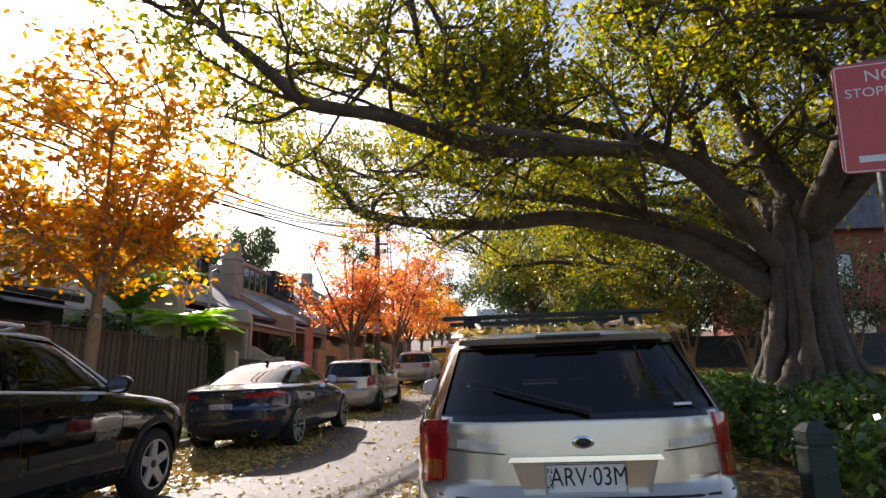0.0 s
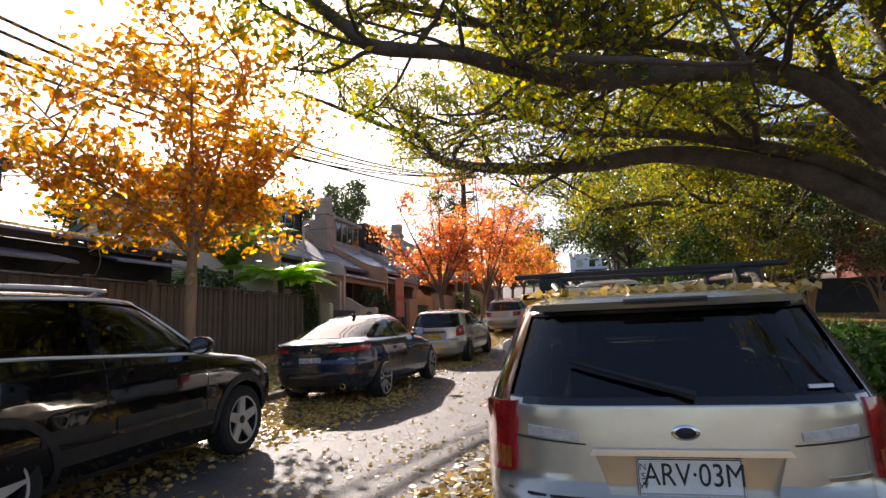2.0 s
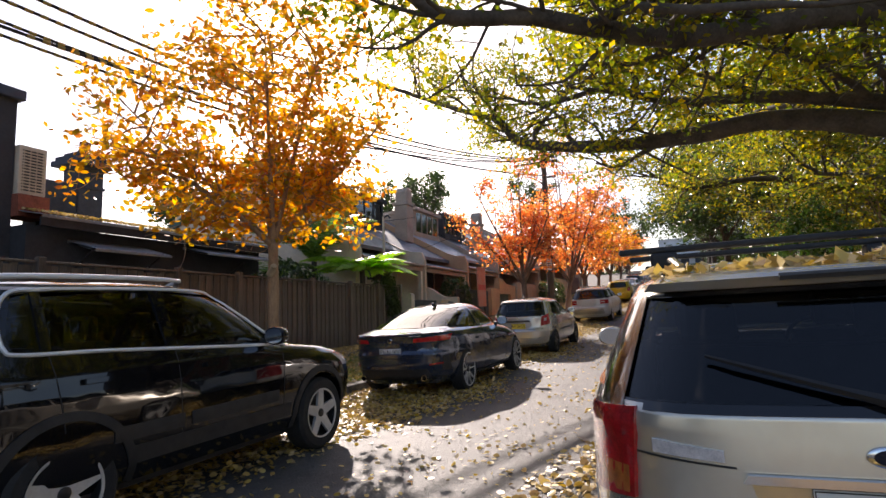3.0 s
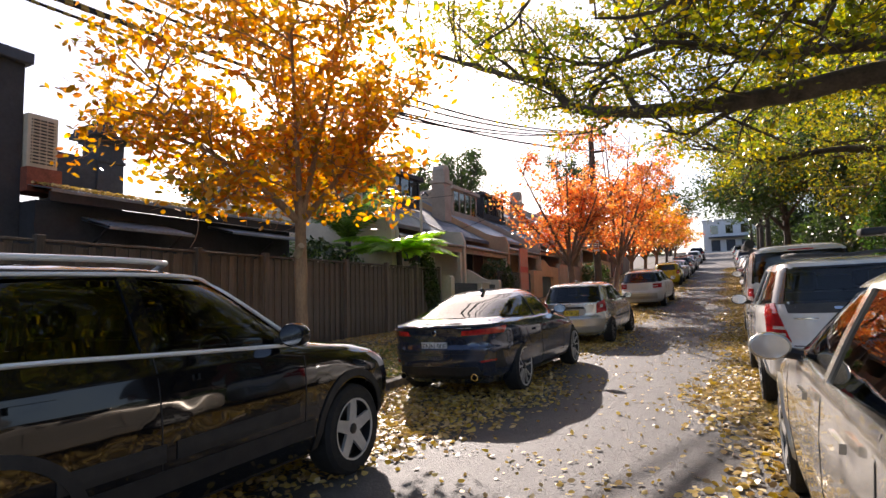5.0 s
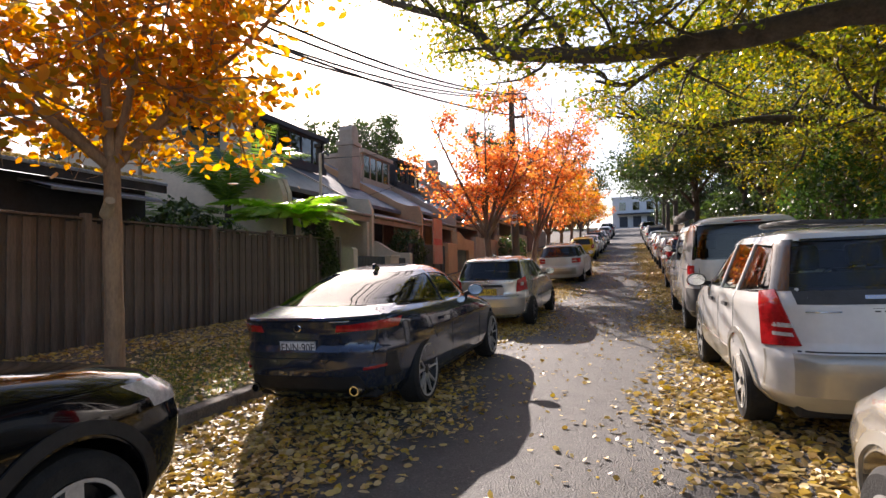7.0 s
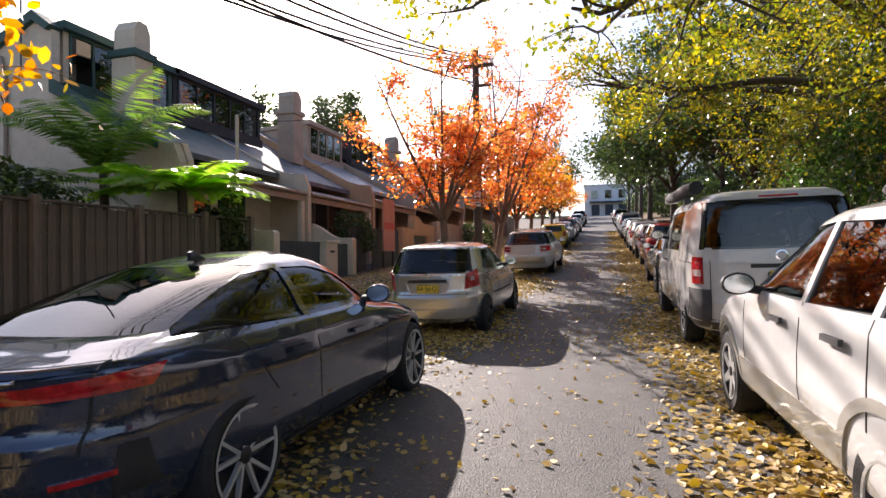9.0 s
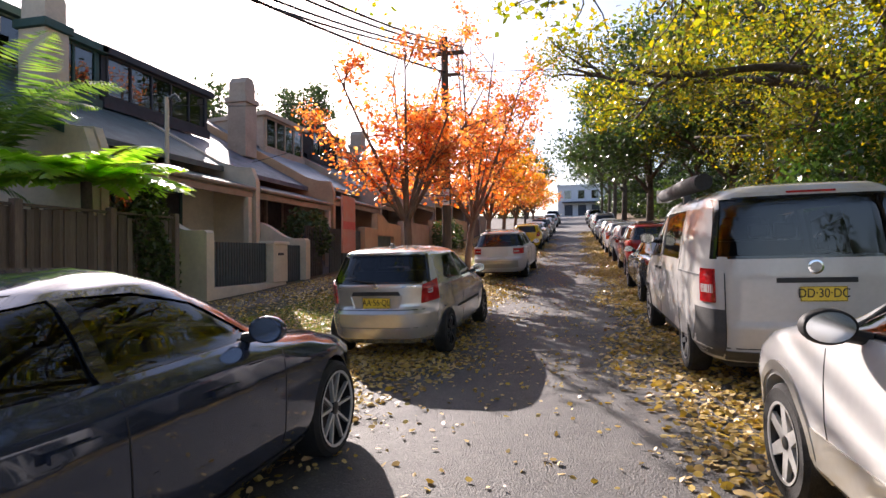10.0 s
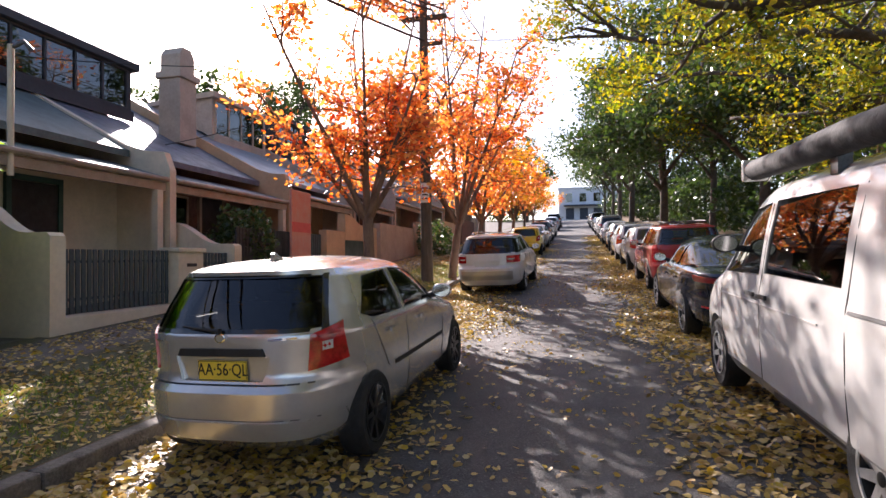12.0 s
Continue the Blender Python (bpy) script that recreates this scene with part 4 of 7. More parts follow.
COUPE = dict(
    name="sedan", paint="blue_paint", wb=2.67, r=0.335, tw=0.235, power=4.2, gap=0.05,
    tail=[(0.2, -0.74), (0.32, -0.93), (0.5, -0.985), (0.66, -0.99), (0.72, -0.955), (0.86, -0.965), (0.93, -0.995), (0.97, -0.965), (0.99, -0.80), (1.04, -0.50), (1.14, -0.16), (1.24, 0.18), (1.34, 0.58), (1.39, 0.86), (1.42, 1.15)],
    nose=[(0.2, 3.35), (0.35, 3.52), (0.55, 3.54), (0.68, 3.47), (0.78, 3.28), (0.88, 2.85), (0.96, 2.32), (1.04, 2.1), (1.2, 1.78), (1.33, 1.47), (1.39, 1.28), (1.42, 1.18)],
    half=[(0.2, 0.78), (0.3, 0.86), (0.42, 0.895), (0.62, 0.90), (0.76, 0.90), (0.88, 0.885), (0.96, 0.85), (1.02, 0.79), (1.15, 0.73), (1.28, 0.65), (1.34, 0.57), (1.39, 0.44), (1.42, 0.2)],
    dash=2.15, roof_in=1.33, seats=(1.15, 0.72), seat_z=0.34, dash_z=0.93,
    pillars=[[(0.715, 0.985), (0.795, 0.985), (0.765, 1.305), (0.695, 1.302)]],
    side_glass=[[(-0.34, 1.015), (0.72, 0.985), (0.70, 1.305), (0.42, 1.275), (0.08, 1.175), (-0.24, 1.07)], [(0.79, 0.985), (1.86, 0.985), (1.44, 1.22), (1.1, 1.30), (0.76, 1.305)]],
    back_glass=[(-0.66, 1.035), (0.66, 1.035), (0.52, 1.33), (-0.52, 1.33)], front_glass=[(-0.66, 1.0), (0.66, 1.0), (0.53, 1.32), (-0.53, 1.32)], back_cut=0.75, rear_tint="glass_tint",
    tail_lights=[("taillight", [(0.38, 0.835), (1.00, 0.845), (1.10, 0.935), (0.40, 0.895)]), ("taillight", [(0.62, 0.49), (0.86, 0.50), (0.86, 0.525), (0.62, 0.515)])],
    back_panels=[("boot_lip", "blue_paint", [(-0.72, 0.945), (0.72, 0.945), (0.72, 0.975), (-0.72, 0.975)], 0.03), ("diffuser", "plastic", [(-0.62, 0.27), (0.62, 0.27), (0.56, 0.44), (-0.56, 0.44)], 0.006), ("model_lettering", "chrome", [(0.34, 0.925), (0.52, 0.925), (0.52, 0.94), (0.34, 0.94)], 0.012), ("air_vent", "plastic", [(0.72, 0.40), (0.80, 0.40), (0.79, 0.62), (0.75, 0.62)], 0.006), ("air_vent", "plastic", [(-0.80, 0.40), (-0.72, 0.40), (-0.75, 0.62), (-0.79, 0.62)], 0.006)],
    back_seams=[[(-0.66, 0.60), (0.66, 0.60), (0.66, 0.607), (-0.66, 0.607)], [(-0.675, 0.60), (-0.668, 0.60), (-0.708, 0.94), (-0.715, 0.94)], [(0.668, 0.60), (0.675, 0.60), (0.715, 0.94), (0.708, 0.94)]],
    plate=("ENN·90F", "plate_white", 0.69, "", 0.0), plate_tilt=4, badge=(0.875, 0.038), mirror=(1.72, 0.98), handles=[(0.42, 0.80), (1.25, 0.79)], seams=[(0.28, 0.62, 0.98, -0.02), (0.78, 0.32, 0.98, 0.76), (1.92, 0.34, 0.96, 1.96)],
    strips=[("sill_moulding", 0.44, 2.24, 0.25, 0.25, "plastic", 0.035)], exhausts=(-0.52, 0.52), antenna=(0.72, 1.362), rim="alloy", spokes=5, twin=0.27, rim_r=0.79, spoke_w=0.015, head_lights=[[(0.45, 0.66), (0.80, 0.66), (0.80, 0.76), (0.5, 0.74)]])
HATCH = dict(
    name="hatchback", paint="silver_paint", wb=2.6, r=0.315, tw=0.205, power=4.1,
    tail=[(0.22, -0.58), (0.3, -0.70), (0.45, -0.735), (0.62, -0.74), (0.67, -0.70), (0.72, -0.675), (0.98, -0.665), (1.03, -0.64), (1.36, -0.42), (1.40, -0.42), (1.43, -0.35), (1.455, -0.05), (1.475, 0.5)],
    nose=[(0.22, 3.28), (0.38, 3.42), (0.55, 3.44), (0.68, 3.36), (0.80, 3.12), (0.9, 2.7), (0.98, 2.3), (1.06, 2.12), (1.25, 1.72), (1.38, 1.38), (1.43, 1.15), (1.455, 0.95), (1.475, 0.65)],
    half=[(0.22, 0.76), (0.32, 0.825), (0.5, 0.85), (0.75, 0.852), (0.95, 0.835), (1.02, 0.81), (1.15, 0.765), (1.35, 0.675), (1.40, 0.62), (1.44, 0.50), (1.462, 0.36), (1.475, 0.2)],
    dash=2.3, roof_in=1.38, seats=(1.05, 0.2), seat_z=0.5, dash_z=0.97,
    side_glass=[[(-0.10, 1.06), (0.06, 1.01), (0.72, 1.0), (0.68, 1.345), (0.14, 1.32)], [(0.79, 1.0), (1.92, 0.99), (1.40, 1.31), (0.75, 1.35)]],
    back_glass=[(-0.665, 1.02), (0.665, 1.02), (0.575, 1.36), (-0.575, 1.36)], front_glass=[(-0.66, 1.02), (0.66, 1.02), (0.56, 1.35), (-0.56, 1.35)], back_cut=-0.1,
    tail_lights=[("taillight", [(0.60, 0.745), (0.93, 0.785), (0.86, 1.05), (0.62, 0.985)]), ("lens_clear", [(0.70, 0.87), (0.78, 0.875), (0.78, 0.935), (0.70, 0.93)])],
    back_panels=[("handle_garnish", "plastic", [(-0.33, 0.855), (0.33, 0.855), (0.31, 0.905), (-0.31, 0.905)], 0.018), ("model_lettering", "chrome", [(0.35, 0.955), (0.53, 0.96), (0.53, 0.975), (0.35, 0.97)], 0.006), ("model_lettering", "chrome", [(-0.60, 0.94), (-0.50, 0.94), (-0.50, 0.955), (-0.60, 0.955)], 0.006), ("bumper_lip", "silver_paint", [(-0.74, 0.34), (0.74, 0.34), (0.74, 0.43), (-0.74, 0.43)], 0.014)],
    back_seams=[[(-0.62, 0.665), (0.62, 0.665), (0.62, 0.675), (-0.62, 0.675)], [(-0.70, 0.44), (0.74, 0.44), (0.74, 0.446), (-0.70, 0.446)]],
    pockets=[([(-0.36, 0.85), (-0.31, 0.69), (0.31, 0.69), (0.36, 0.85)], -0.640)], surround=(0.02, 0.02, 0.012),
    plate=("AA·56·QL", "plate_yellow", 0.755, "", 0.0), plate_out=-0.012, badge=(0.975, 0.042), badge_flat=0.8, badge_mat="silver_paint", wiper=(0.0, 1.02, -0.30, 1.05), mirror=(1.72, 0.99), handle="silver_paint", handles=[(0.30, 0.86), (1.12, 0.85)], seams=[(0.28, 0.60, 1.0, 0.02), (0.76, 0.32, 1.0, 0.74), (1.94, 0.34, 0.98, 1.98)],
    strips=[("door_moulding", 0.42, 1.9, 0.58, 0.57, "plastic", 0.035)], antenna=(0.10, 1.452), spokes=8, spoke_w=0.022, rim="alloy_dark", head_lights=[[(0.45, 0.68), (0.78, 0.70), (0.76, 0.84), (0.5, 0.78)]])
FORESTER = dict(
    WAGON, name="suv_wagon", paint="white_paint", wb=2.525, r=0.325,
    tail=[(0.26, -0.72), (0.4, -0.90), (0.58, -0.945), (0.66, -0.94), (0.70, -0.90), (0.76, -0.88), (1.02, -0.86), (1.08, -0.83), (1.48, -0.62), (1.51, -0.62), (1.535, -0.5), (1.555, -0.2), (1.575, 0.3)],
    nose=[(0.26, 3.30), (0.42, 3.44), (0.62, 3.45), (0.76, 3.38), (0.88, 3.15), (0.96, 2.8), (1.02, 2.35), (1.1, 2.12), (1.3, 1.72), (1.47, 1.36), (1.53, 1.15), (1.555, 0.9), (1.575, 0.6)],
    half=[(0.26, 0.76), (0.36, 0.84), (0.62, 0.866), (0.8, 0.862), (1.0, 0.845), (1.06, 0.82), (1.25, 0.745), (1.46, 0.66), (1.51, 0.62), (1.545, 0.52), (1.565, 0.38), (1.575, 0.2)],
    dash=2.25, roof_in=1.47, seats=(1.0, 0.1), seat_z=0.58, dash_z=1.02,
    side_glass=[[(-0.58, 1.09), (0.10, 1.07), (0.06, 1.45), (-0.50, 1.43)], [(0.16, 1.07), (0.86, 1.05), (0.83, 1.46), (0.12, 1.45)], [(0.92, 1.05), (1.92, 1.04), (1.40, 1.42), (0.89, 1.46)]],
    back_glass=[(-0.64, 1.13), (0.64, 1.13), (0.56, 1.46), (-0.56, 1.46)], front_glass=[(-0.65, 1.07), (0.65, 1.07), (0.54, 1.44), (-0.54, 1.44)],
    tail_lights=[("taillight", [(0.60, 0.74), (0.93, 0.72), (0.93, 1.10), (0.75, 1.12)]), ("lens_clear", [(0.64, 0.86), (0.80, 0.86), (0.80, 0.89), (0.66, 0.89)]), ("lens_clear", [(0.64, 0.80), (0.80, 0.80), (0.80, 0.825), (0.65, 0.825)])],
    back_panels=[("garnish_panel", "greyplastic", [(-0.60, 1.02), (0.60, 1.02), (0.62, 1.115), (-0.62, 1.115)], 0.006), ("maker_lettering", "chrome", [(-0.22, 1.055), (0.22, 1.055), (0.22, 1.08), (-0.22, 1.08)], 0.012), ("model_lettering", "chrome", [(-0.56, 0.965), (-0.36, 0.965), (-0.36, 0.975), (-0.56, 0.975)], 0.006), ("bumper_cover", "beige_trim", [(-0.78, 0.40), (0.78, 0.40), (0.78, 0.69), (-0.78, 0.69)], 0.014)],
    back_seams=[[(-0.62, 0.70), (0.62, 0.70), (0.62, 0.71), (-0.62, 0.71)]],
    plate=("BD·84·EV", "plate_white", 0.93, "", 0.0), plate_tilt=0, badge=None, wiper=(0.0, 1.14, 0.40, 1.16), rear_tint="glass_clear", mirror=(1.68, 1.03), mirror_paint="plastic", handle="greyplastic", handles=[(0.30, 0.92), (1.08, 0.91)], seams=[(0.12, 0.62, 1.06, 0.12), (0.88, 0.34, 1.05, 0.87), (1.93, 0.36, 1.03, 1.97)],
    strips=[("lower_cladding", 0.40, 2.12, 0.34, 0.34, "beige_trim", 0.20)], rails=(-0.45, 1.2, 1.57), rail_mat="greyplastic", arch="beige_trim", arch_w=0.055, spokes=6, spoke_w=0.04)
VAN = dict(
    name="van", paint="offwhite_paint", wb=3.0, r=0.335, tw=0.225, power=7.0, gap=0.06,
    tail=[(0.28, -0.88), (0.4, -0.98), (0.62, -1.0), (0.68, -0.985), (1.1, -0.97), (1.75, -0.90), (1.86, -0.87), (1.92, -0.78), (1.96, -0.4)],
    nose=[(0.28, 3.75), (0.4, 3.86), (0.65, 3.88), (0.85, 3.80), (1.0, 3.6), (1.12, 3.25), (1.3, 2.95), (1.6, 2.55), (1.78, 2.28), (1.88, 2.0), (1.93, 1.7), (1.96, 1.3)],
    half=[(0.28, 0.86), (0.4, 0.935), (0.7, 0.952), (1.05, 0.945), (1.15, 0.925), (1.5, 0.87), (1.74, 0.815), (1.84, 0.77), (1.90, 0.70), (1.94, 0.58), (1.96, 0.4)],
    dash=3.1, roof_in=1.84, floor=0.6, seats=(2.0, 1.0), seat_z=0.75, dash_z=1.15,
    side_glass=[[(0.36, 1.20), (1.62, 1.20), (1.58, 1.74), (0.38, 1.75)], [(1.72, 1.18), (2.72, 1.16), (2.18, 1.69), (1.70, 1.73)]],
    surround=(0.03, 0.02, 0.012), back_glass=[(-0.80, 1.27), (0.80, 1.27), (0.735, 1.81), (-0.735, 1.81)], front_glass=[(-0.74, 1.16), (0.74, 1.16), (0.64, 1.72), (-0.64, 1.72)], back_cut=-0.4,
    tail_lights=[("taillight", [(0.84, 0.84), (1.06, 0.84), (1.06, 1.16), (0.84, 1.16)]), ("lens_clear", [(0.86, 0.93), (1.04, 0.93), (1.04, 1.01), (0.86, 1.01)])],
    back_panels=[("handle_strip", "plastic", [(-0.32, 1.03), (0.32, 1.03), (0.32, 1.075), (-0.32, 1.075)], 0.012), ("corner_bumper", "greyplastic", [(-0.92, 0.32), (-0.74, 0.32), (-0.74, 0.78), (-0.92, 0.78)], 0.012), ("corner_bumper", "greyplastic", [(0.74, 0.32), (0.92, 0.32), (0.92, 0.78), (0.74, 0.78)], 0.012), ("bumper_step", "greyplastic", [(-0.9, 0.30), (0.9, 0.30), (0.9, 0.40), (-0.9, 0.40)], 0.04), ("tailgate_handle", "plastic", [(-0.10, 0.56), (0.10, 0.56), (0.10, 0.61), (-0.10, 0.61)], 0.014), ("brake_light", "taillight", [(-0.2, 1.84), (0.2, 1.84), (0.2, 1.86), (-0.2, 1.86)], 0.012)],
    back_seams=[[(-0.735, 0.42), (0.735, 0.42), (0.735, 0.43), (-0.735, 0.43)], [(-0.74, 0.42), (-0.732, 0.42), (-0.732, 1.12), (-0.74, 1.12)], [(0.732, 0.42), (0.74, 0.42), (0.74, 1.12), (0.732, 1.12)]],
    plate=("DD·30·DC", "plate_yellow", 0.93, "", 0.05), plate_out=0.016, badge=(1.17, 0.065), badge_mat="offwhite_paint", mirror=(2.28, 1.36), mirror_size=1.05, mirror_paint="plastic", handle="plastic", handles=[(1.42, 1.02), (1.70, 1.02)], seams=[(0.26, 0.42, 1.76, 0.28), (1.64, 0.40, 1.72, 1.64), (2.74, 0.45, 1.12, 2.76)],
    strips=[("slide_rail", -0.75, 0.24, 1.08, 1.08, "greyplastic", 0.016), ("waist_crease", 0.6, 2.8, 0.965, 0.955, "offwhite_paint", 0.012)], spokes=7, spoke_w=0.03, rim="alloy", rim_r=0.62)

wagon = build_car(WAGON, place(0.37, 3.84, 1.2, 2.67), "dusty champagne station wagon with a black roof rack")
build_car(SUV, place(-4.50, 3.27, 0.0, 2.6) @ pose(0, 0, 0.04, -0.9, 0, 0), "glossy black suv with chrome window trim and roof rails")
build_car(COUPE, place(-4.26, 9.50, -0.5, 2.67), "dark storm-blue four-door coupe with twin exhausts")
build_car(HATCH, place(-4.19, 16.0, -1.0, 2.6), "silver beige hatchback with a yellow number plate")
build_car(FORESTER, place(0.28, 9.36, 0.8, 2.525), "white suv wagon with beige lower body and red tail lights")
van = build_car(VAN, place(0.40, 15.05, 0.0, 3.0) @ pose(0, 0, 0.03), "white panel van with a rolled awning on the roof")
for y in (0.0, 0.75):
    part("rack_bar", box(-0.72, 0.72, y - 0.035, y + 0.035, 1.575, 1.605, 0.01), M["plastic"], wagon, "black roof rack bar")
    for x in (-0.52, 0.52):
        part("rack_foot", box(x - 0.06, x + 0.06, y - 0.05, y + 0.05, 1.47, 1.576, 0.015), M["plastic"], wagon)
awn = part("awning_roll", tube([(-0.78, -0.35, 2.02), (-0.78, 0.5, 2.035), (-0.78, 1.3, 2.025), (-0.78, 2.2, 2.03)], [0.088, 0.095, 0.09, 0.088], 14), M["tarp"], van, "dark rolled canvas awning", 50)
part("awning_end", box(-0.88, -0.68, 2.2, 2.26, 1.94, 2.12, 0.02), M["alloy"], van)
part("awning_mount", box(-0.78, -0.70, 0.7, 0.8, 1.84, 1.96), M["galv"], van)
OLD = dict(WAGON, name="compact_wagon", paint="white_paint", wb=2.525, see=True, plate=("BV·51·MK", "plate_yellow", 0.56, "", 0.0), wiper=None, badge=None, arch=None, rails=(-0.35, 1.1, 1.49), half=[(z, h * 0.965) for z, h in WAGON["half"]],
           back_panels=[("bumper_cover", "beige_trim", [(-0.78, 0.38), (0.78, 0.38), (0.78, 0.60), (-0.78, 0.60)], 0.012)], back_seams=[], tail_lights=[("taillight", [(0.50, 0.80), (0.98, 0.80), (0.98, 0.97), (0.50, 0.97)]), ("lens_clear", [(0.52, 0.87), (0.70, 0.87), (0.70, 0.90), (0.52, 0.90)])])
build_car(OLD, place(-3.98, 26.6, -2.0), "white compact wagon with red tail lights and leaves on its roof")
FAR = [("HATCH", "yellow_paint", "yellow hatchback", -4.35, 41.0), ("COUPE", "white_paint", "white sedan", -4.3, 47.0), ("WAGON", "grey_paint", "grey station wagon", -4.3, 53.0), ("COUPE", "grey_paint", "dark grey sedan", -4.3, 60.0), ("HATCH", "white_paint", "pale hatchback", -4.3, 72.0), ("SUV", "black_paint", "dark suv", -4.3, 80.0),
       ("COUPE", "navy_paint", "navy blue sedan", 0.50, 20.9), ("FORESTER", "red_paint", "red suv wagon", 0.62, 26.3), ("HATCH", "white_paint", "white hatchback", 0.6, 31.6), ("WAGON", "white_paint", "white station wagon", 0.6, 36.6), ("HATCH", "silver_paint", "silver hatchback", 0.6, 42.0), ("COUPE", "white_paint", "white sedan", 0.6, 48.0),
       ("SUV", "grey_paint", "grey suv", 0.6, 54.0), ("HATCH", "white_paint", "white hatchback", 0.6, 60.5), ("COUPE", "black_paint", "black sedan", 0.6, 67.0), ("SUV", "black_paint", "black suv", 0.6, 75.0), ("HATCH", "grey_paint", "grey hatchback", 0.6, 84.0)]
KINDS = {"HATCH": HATCH, "COUPE": COUPE, "WAGON": WAGON, "SUV": SUV, "FORESTER": FORESTER}
for kind, colour, words, x, y in FAR:
    base = KINDS[kind]
    spec = dict(base, paint=colour, plate=None, n=36, see=y < 30, wiper=None, arch=None if y > 30 else base.get("arch"), mirror_paint=colour, rail_mat="plastic",
                back_panels=[] if y > 22 else [q for q in base["back_panels"] if q[0] == "diffuser"] if "back_panels" in base else [])
    build_car(spec, place(x, y), words + " parked at the kerb")

# ---- houses and walls ----
def wall_block(name, x0, x1, y0, y1, z0, z1, m, label, parent=None, bevel=0.0):
    ob = part(name, box(x0, x1, y0, y1, z0, z1, bevel), M[m], parent)
    return ob if parent else tagged(ob, label, "wall", kind="structure")


def house_window(parent, x, y0, y1, z0, z1, frame_mat, lights=1):
    """A window in a wall that faces +x: frame, sill and panes."""
    w = new("window")
    w.parent = parent
    bm = bmesh.new()
    f = 0.05
    add_box(bm, x - 0.03, x + 0.05, y0, y1, z1 - f, z1)
    add_box(bm, x - 0.03, x + 0.05, y0, y1, z0, z0 + f)
    for k in range(lights + 1):
        yy = y0 + (y1 - y0 - f) * k / lights
        add_box(bm, x - 0.028, x + 0.048, yy, yy + f, z0 + f, z1 - f)
    part("window_frame", bm, M[frame_mat], w)
    part("sill", box(x - 0.02, x + 0.10, y0 - 0.04, y1 + 0.04, z0 - 0.05, z0 - 0.002), M[frame_mat], w)
    for k in range(lights):
        a = y0 + (y1 - y0 - f) * k / lights + f
        b = y0 + (y1 - y0 - f) * (k + 1) / lights
        part("pane", box(x, x + 0.008, a, b, z0 + f, z1 - f), M["glass_house"], w)
    return w


def chimney(parent, x, y0, y1, z0, z1, m, band, wide=1.0, gable=True):
    c = new("chimney")
    c.parent = parent
    part("shaft", box(x, x + wide, y0, y1, z0, z1 - 0.9, 0.02), M[m], c)
    part("band", box(x - 0.07, x + wide + 0.07, y0 - 0.07, y1 + 0.07, z1 - 0.9, z1 - 0.72, 0.015), M[band], c)
    ym, cut_ = (y0 + y1) / 2, (y1 - y0) * 0.22
    pts = [(y0 + 0.04, z1 - 0.72), (y1 - 0.04, z1 - 0.72), (y1 - 0.04, z1 - 0.22), (ym + cut_, z1), (ym - cut_, z1), (y0 + 0.04, z1 - 0.22)]
    part("cowl", prism(pts, x + 0.04, x + wide - 0.04, "x"), M[m], c)
    return c


def sloped(points, y0, y1):
    """A roof slab: outline in (x, z), drawn out along y."""
    return prism(points, y0, y1, "y")


def corrugated(parent, x0, z0, x1, z1, y0, y1, m, pitch=0.10, name="roof"):
    """A ribbed sheet from (x0, z0) up to (x1, z1)."""
    n = max(4, int((y1 - y0) / pitch * 4))
    rows = []
    for k in range(n + 1):
        y = y0 + (y1 - y0) * k / n
        d = 0.014 * math.sin(2 * math.pi * (y - y0) / pitch)
        rows.append([(x0, y, z0 + d), (x1, y, z1 + d), (x1, y, z1 - 0.05), (x0, y, z0 - 0.05), (x0, y, z0 + d)])
    return part_mesh(name, grid_mesh(name, rows), M[m], parent, smooth=60)


HOUSE_GROUND = lambda y: verge(y, -8.5)


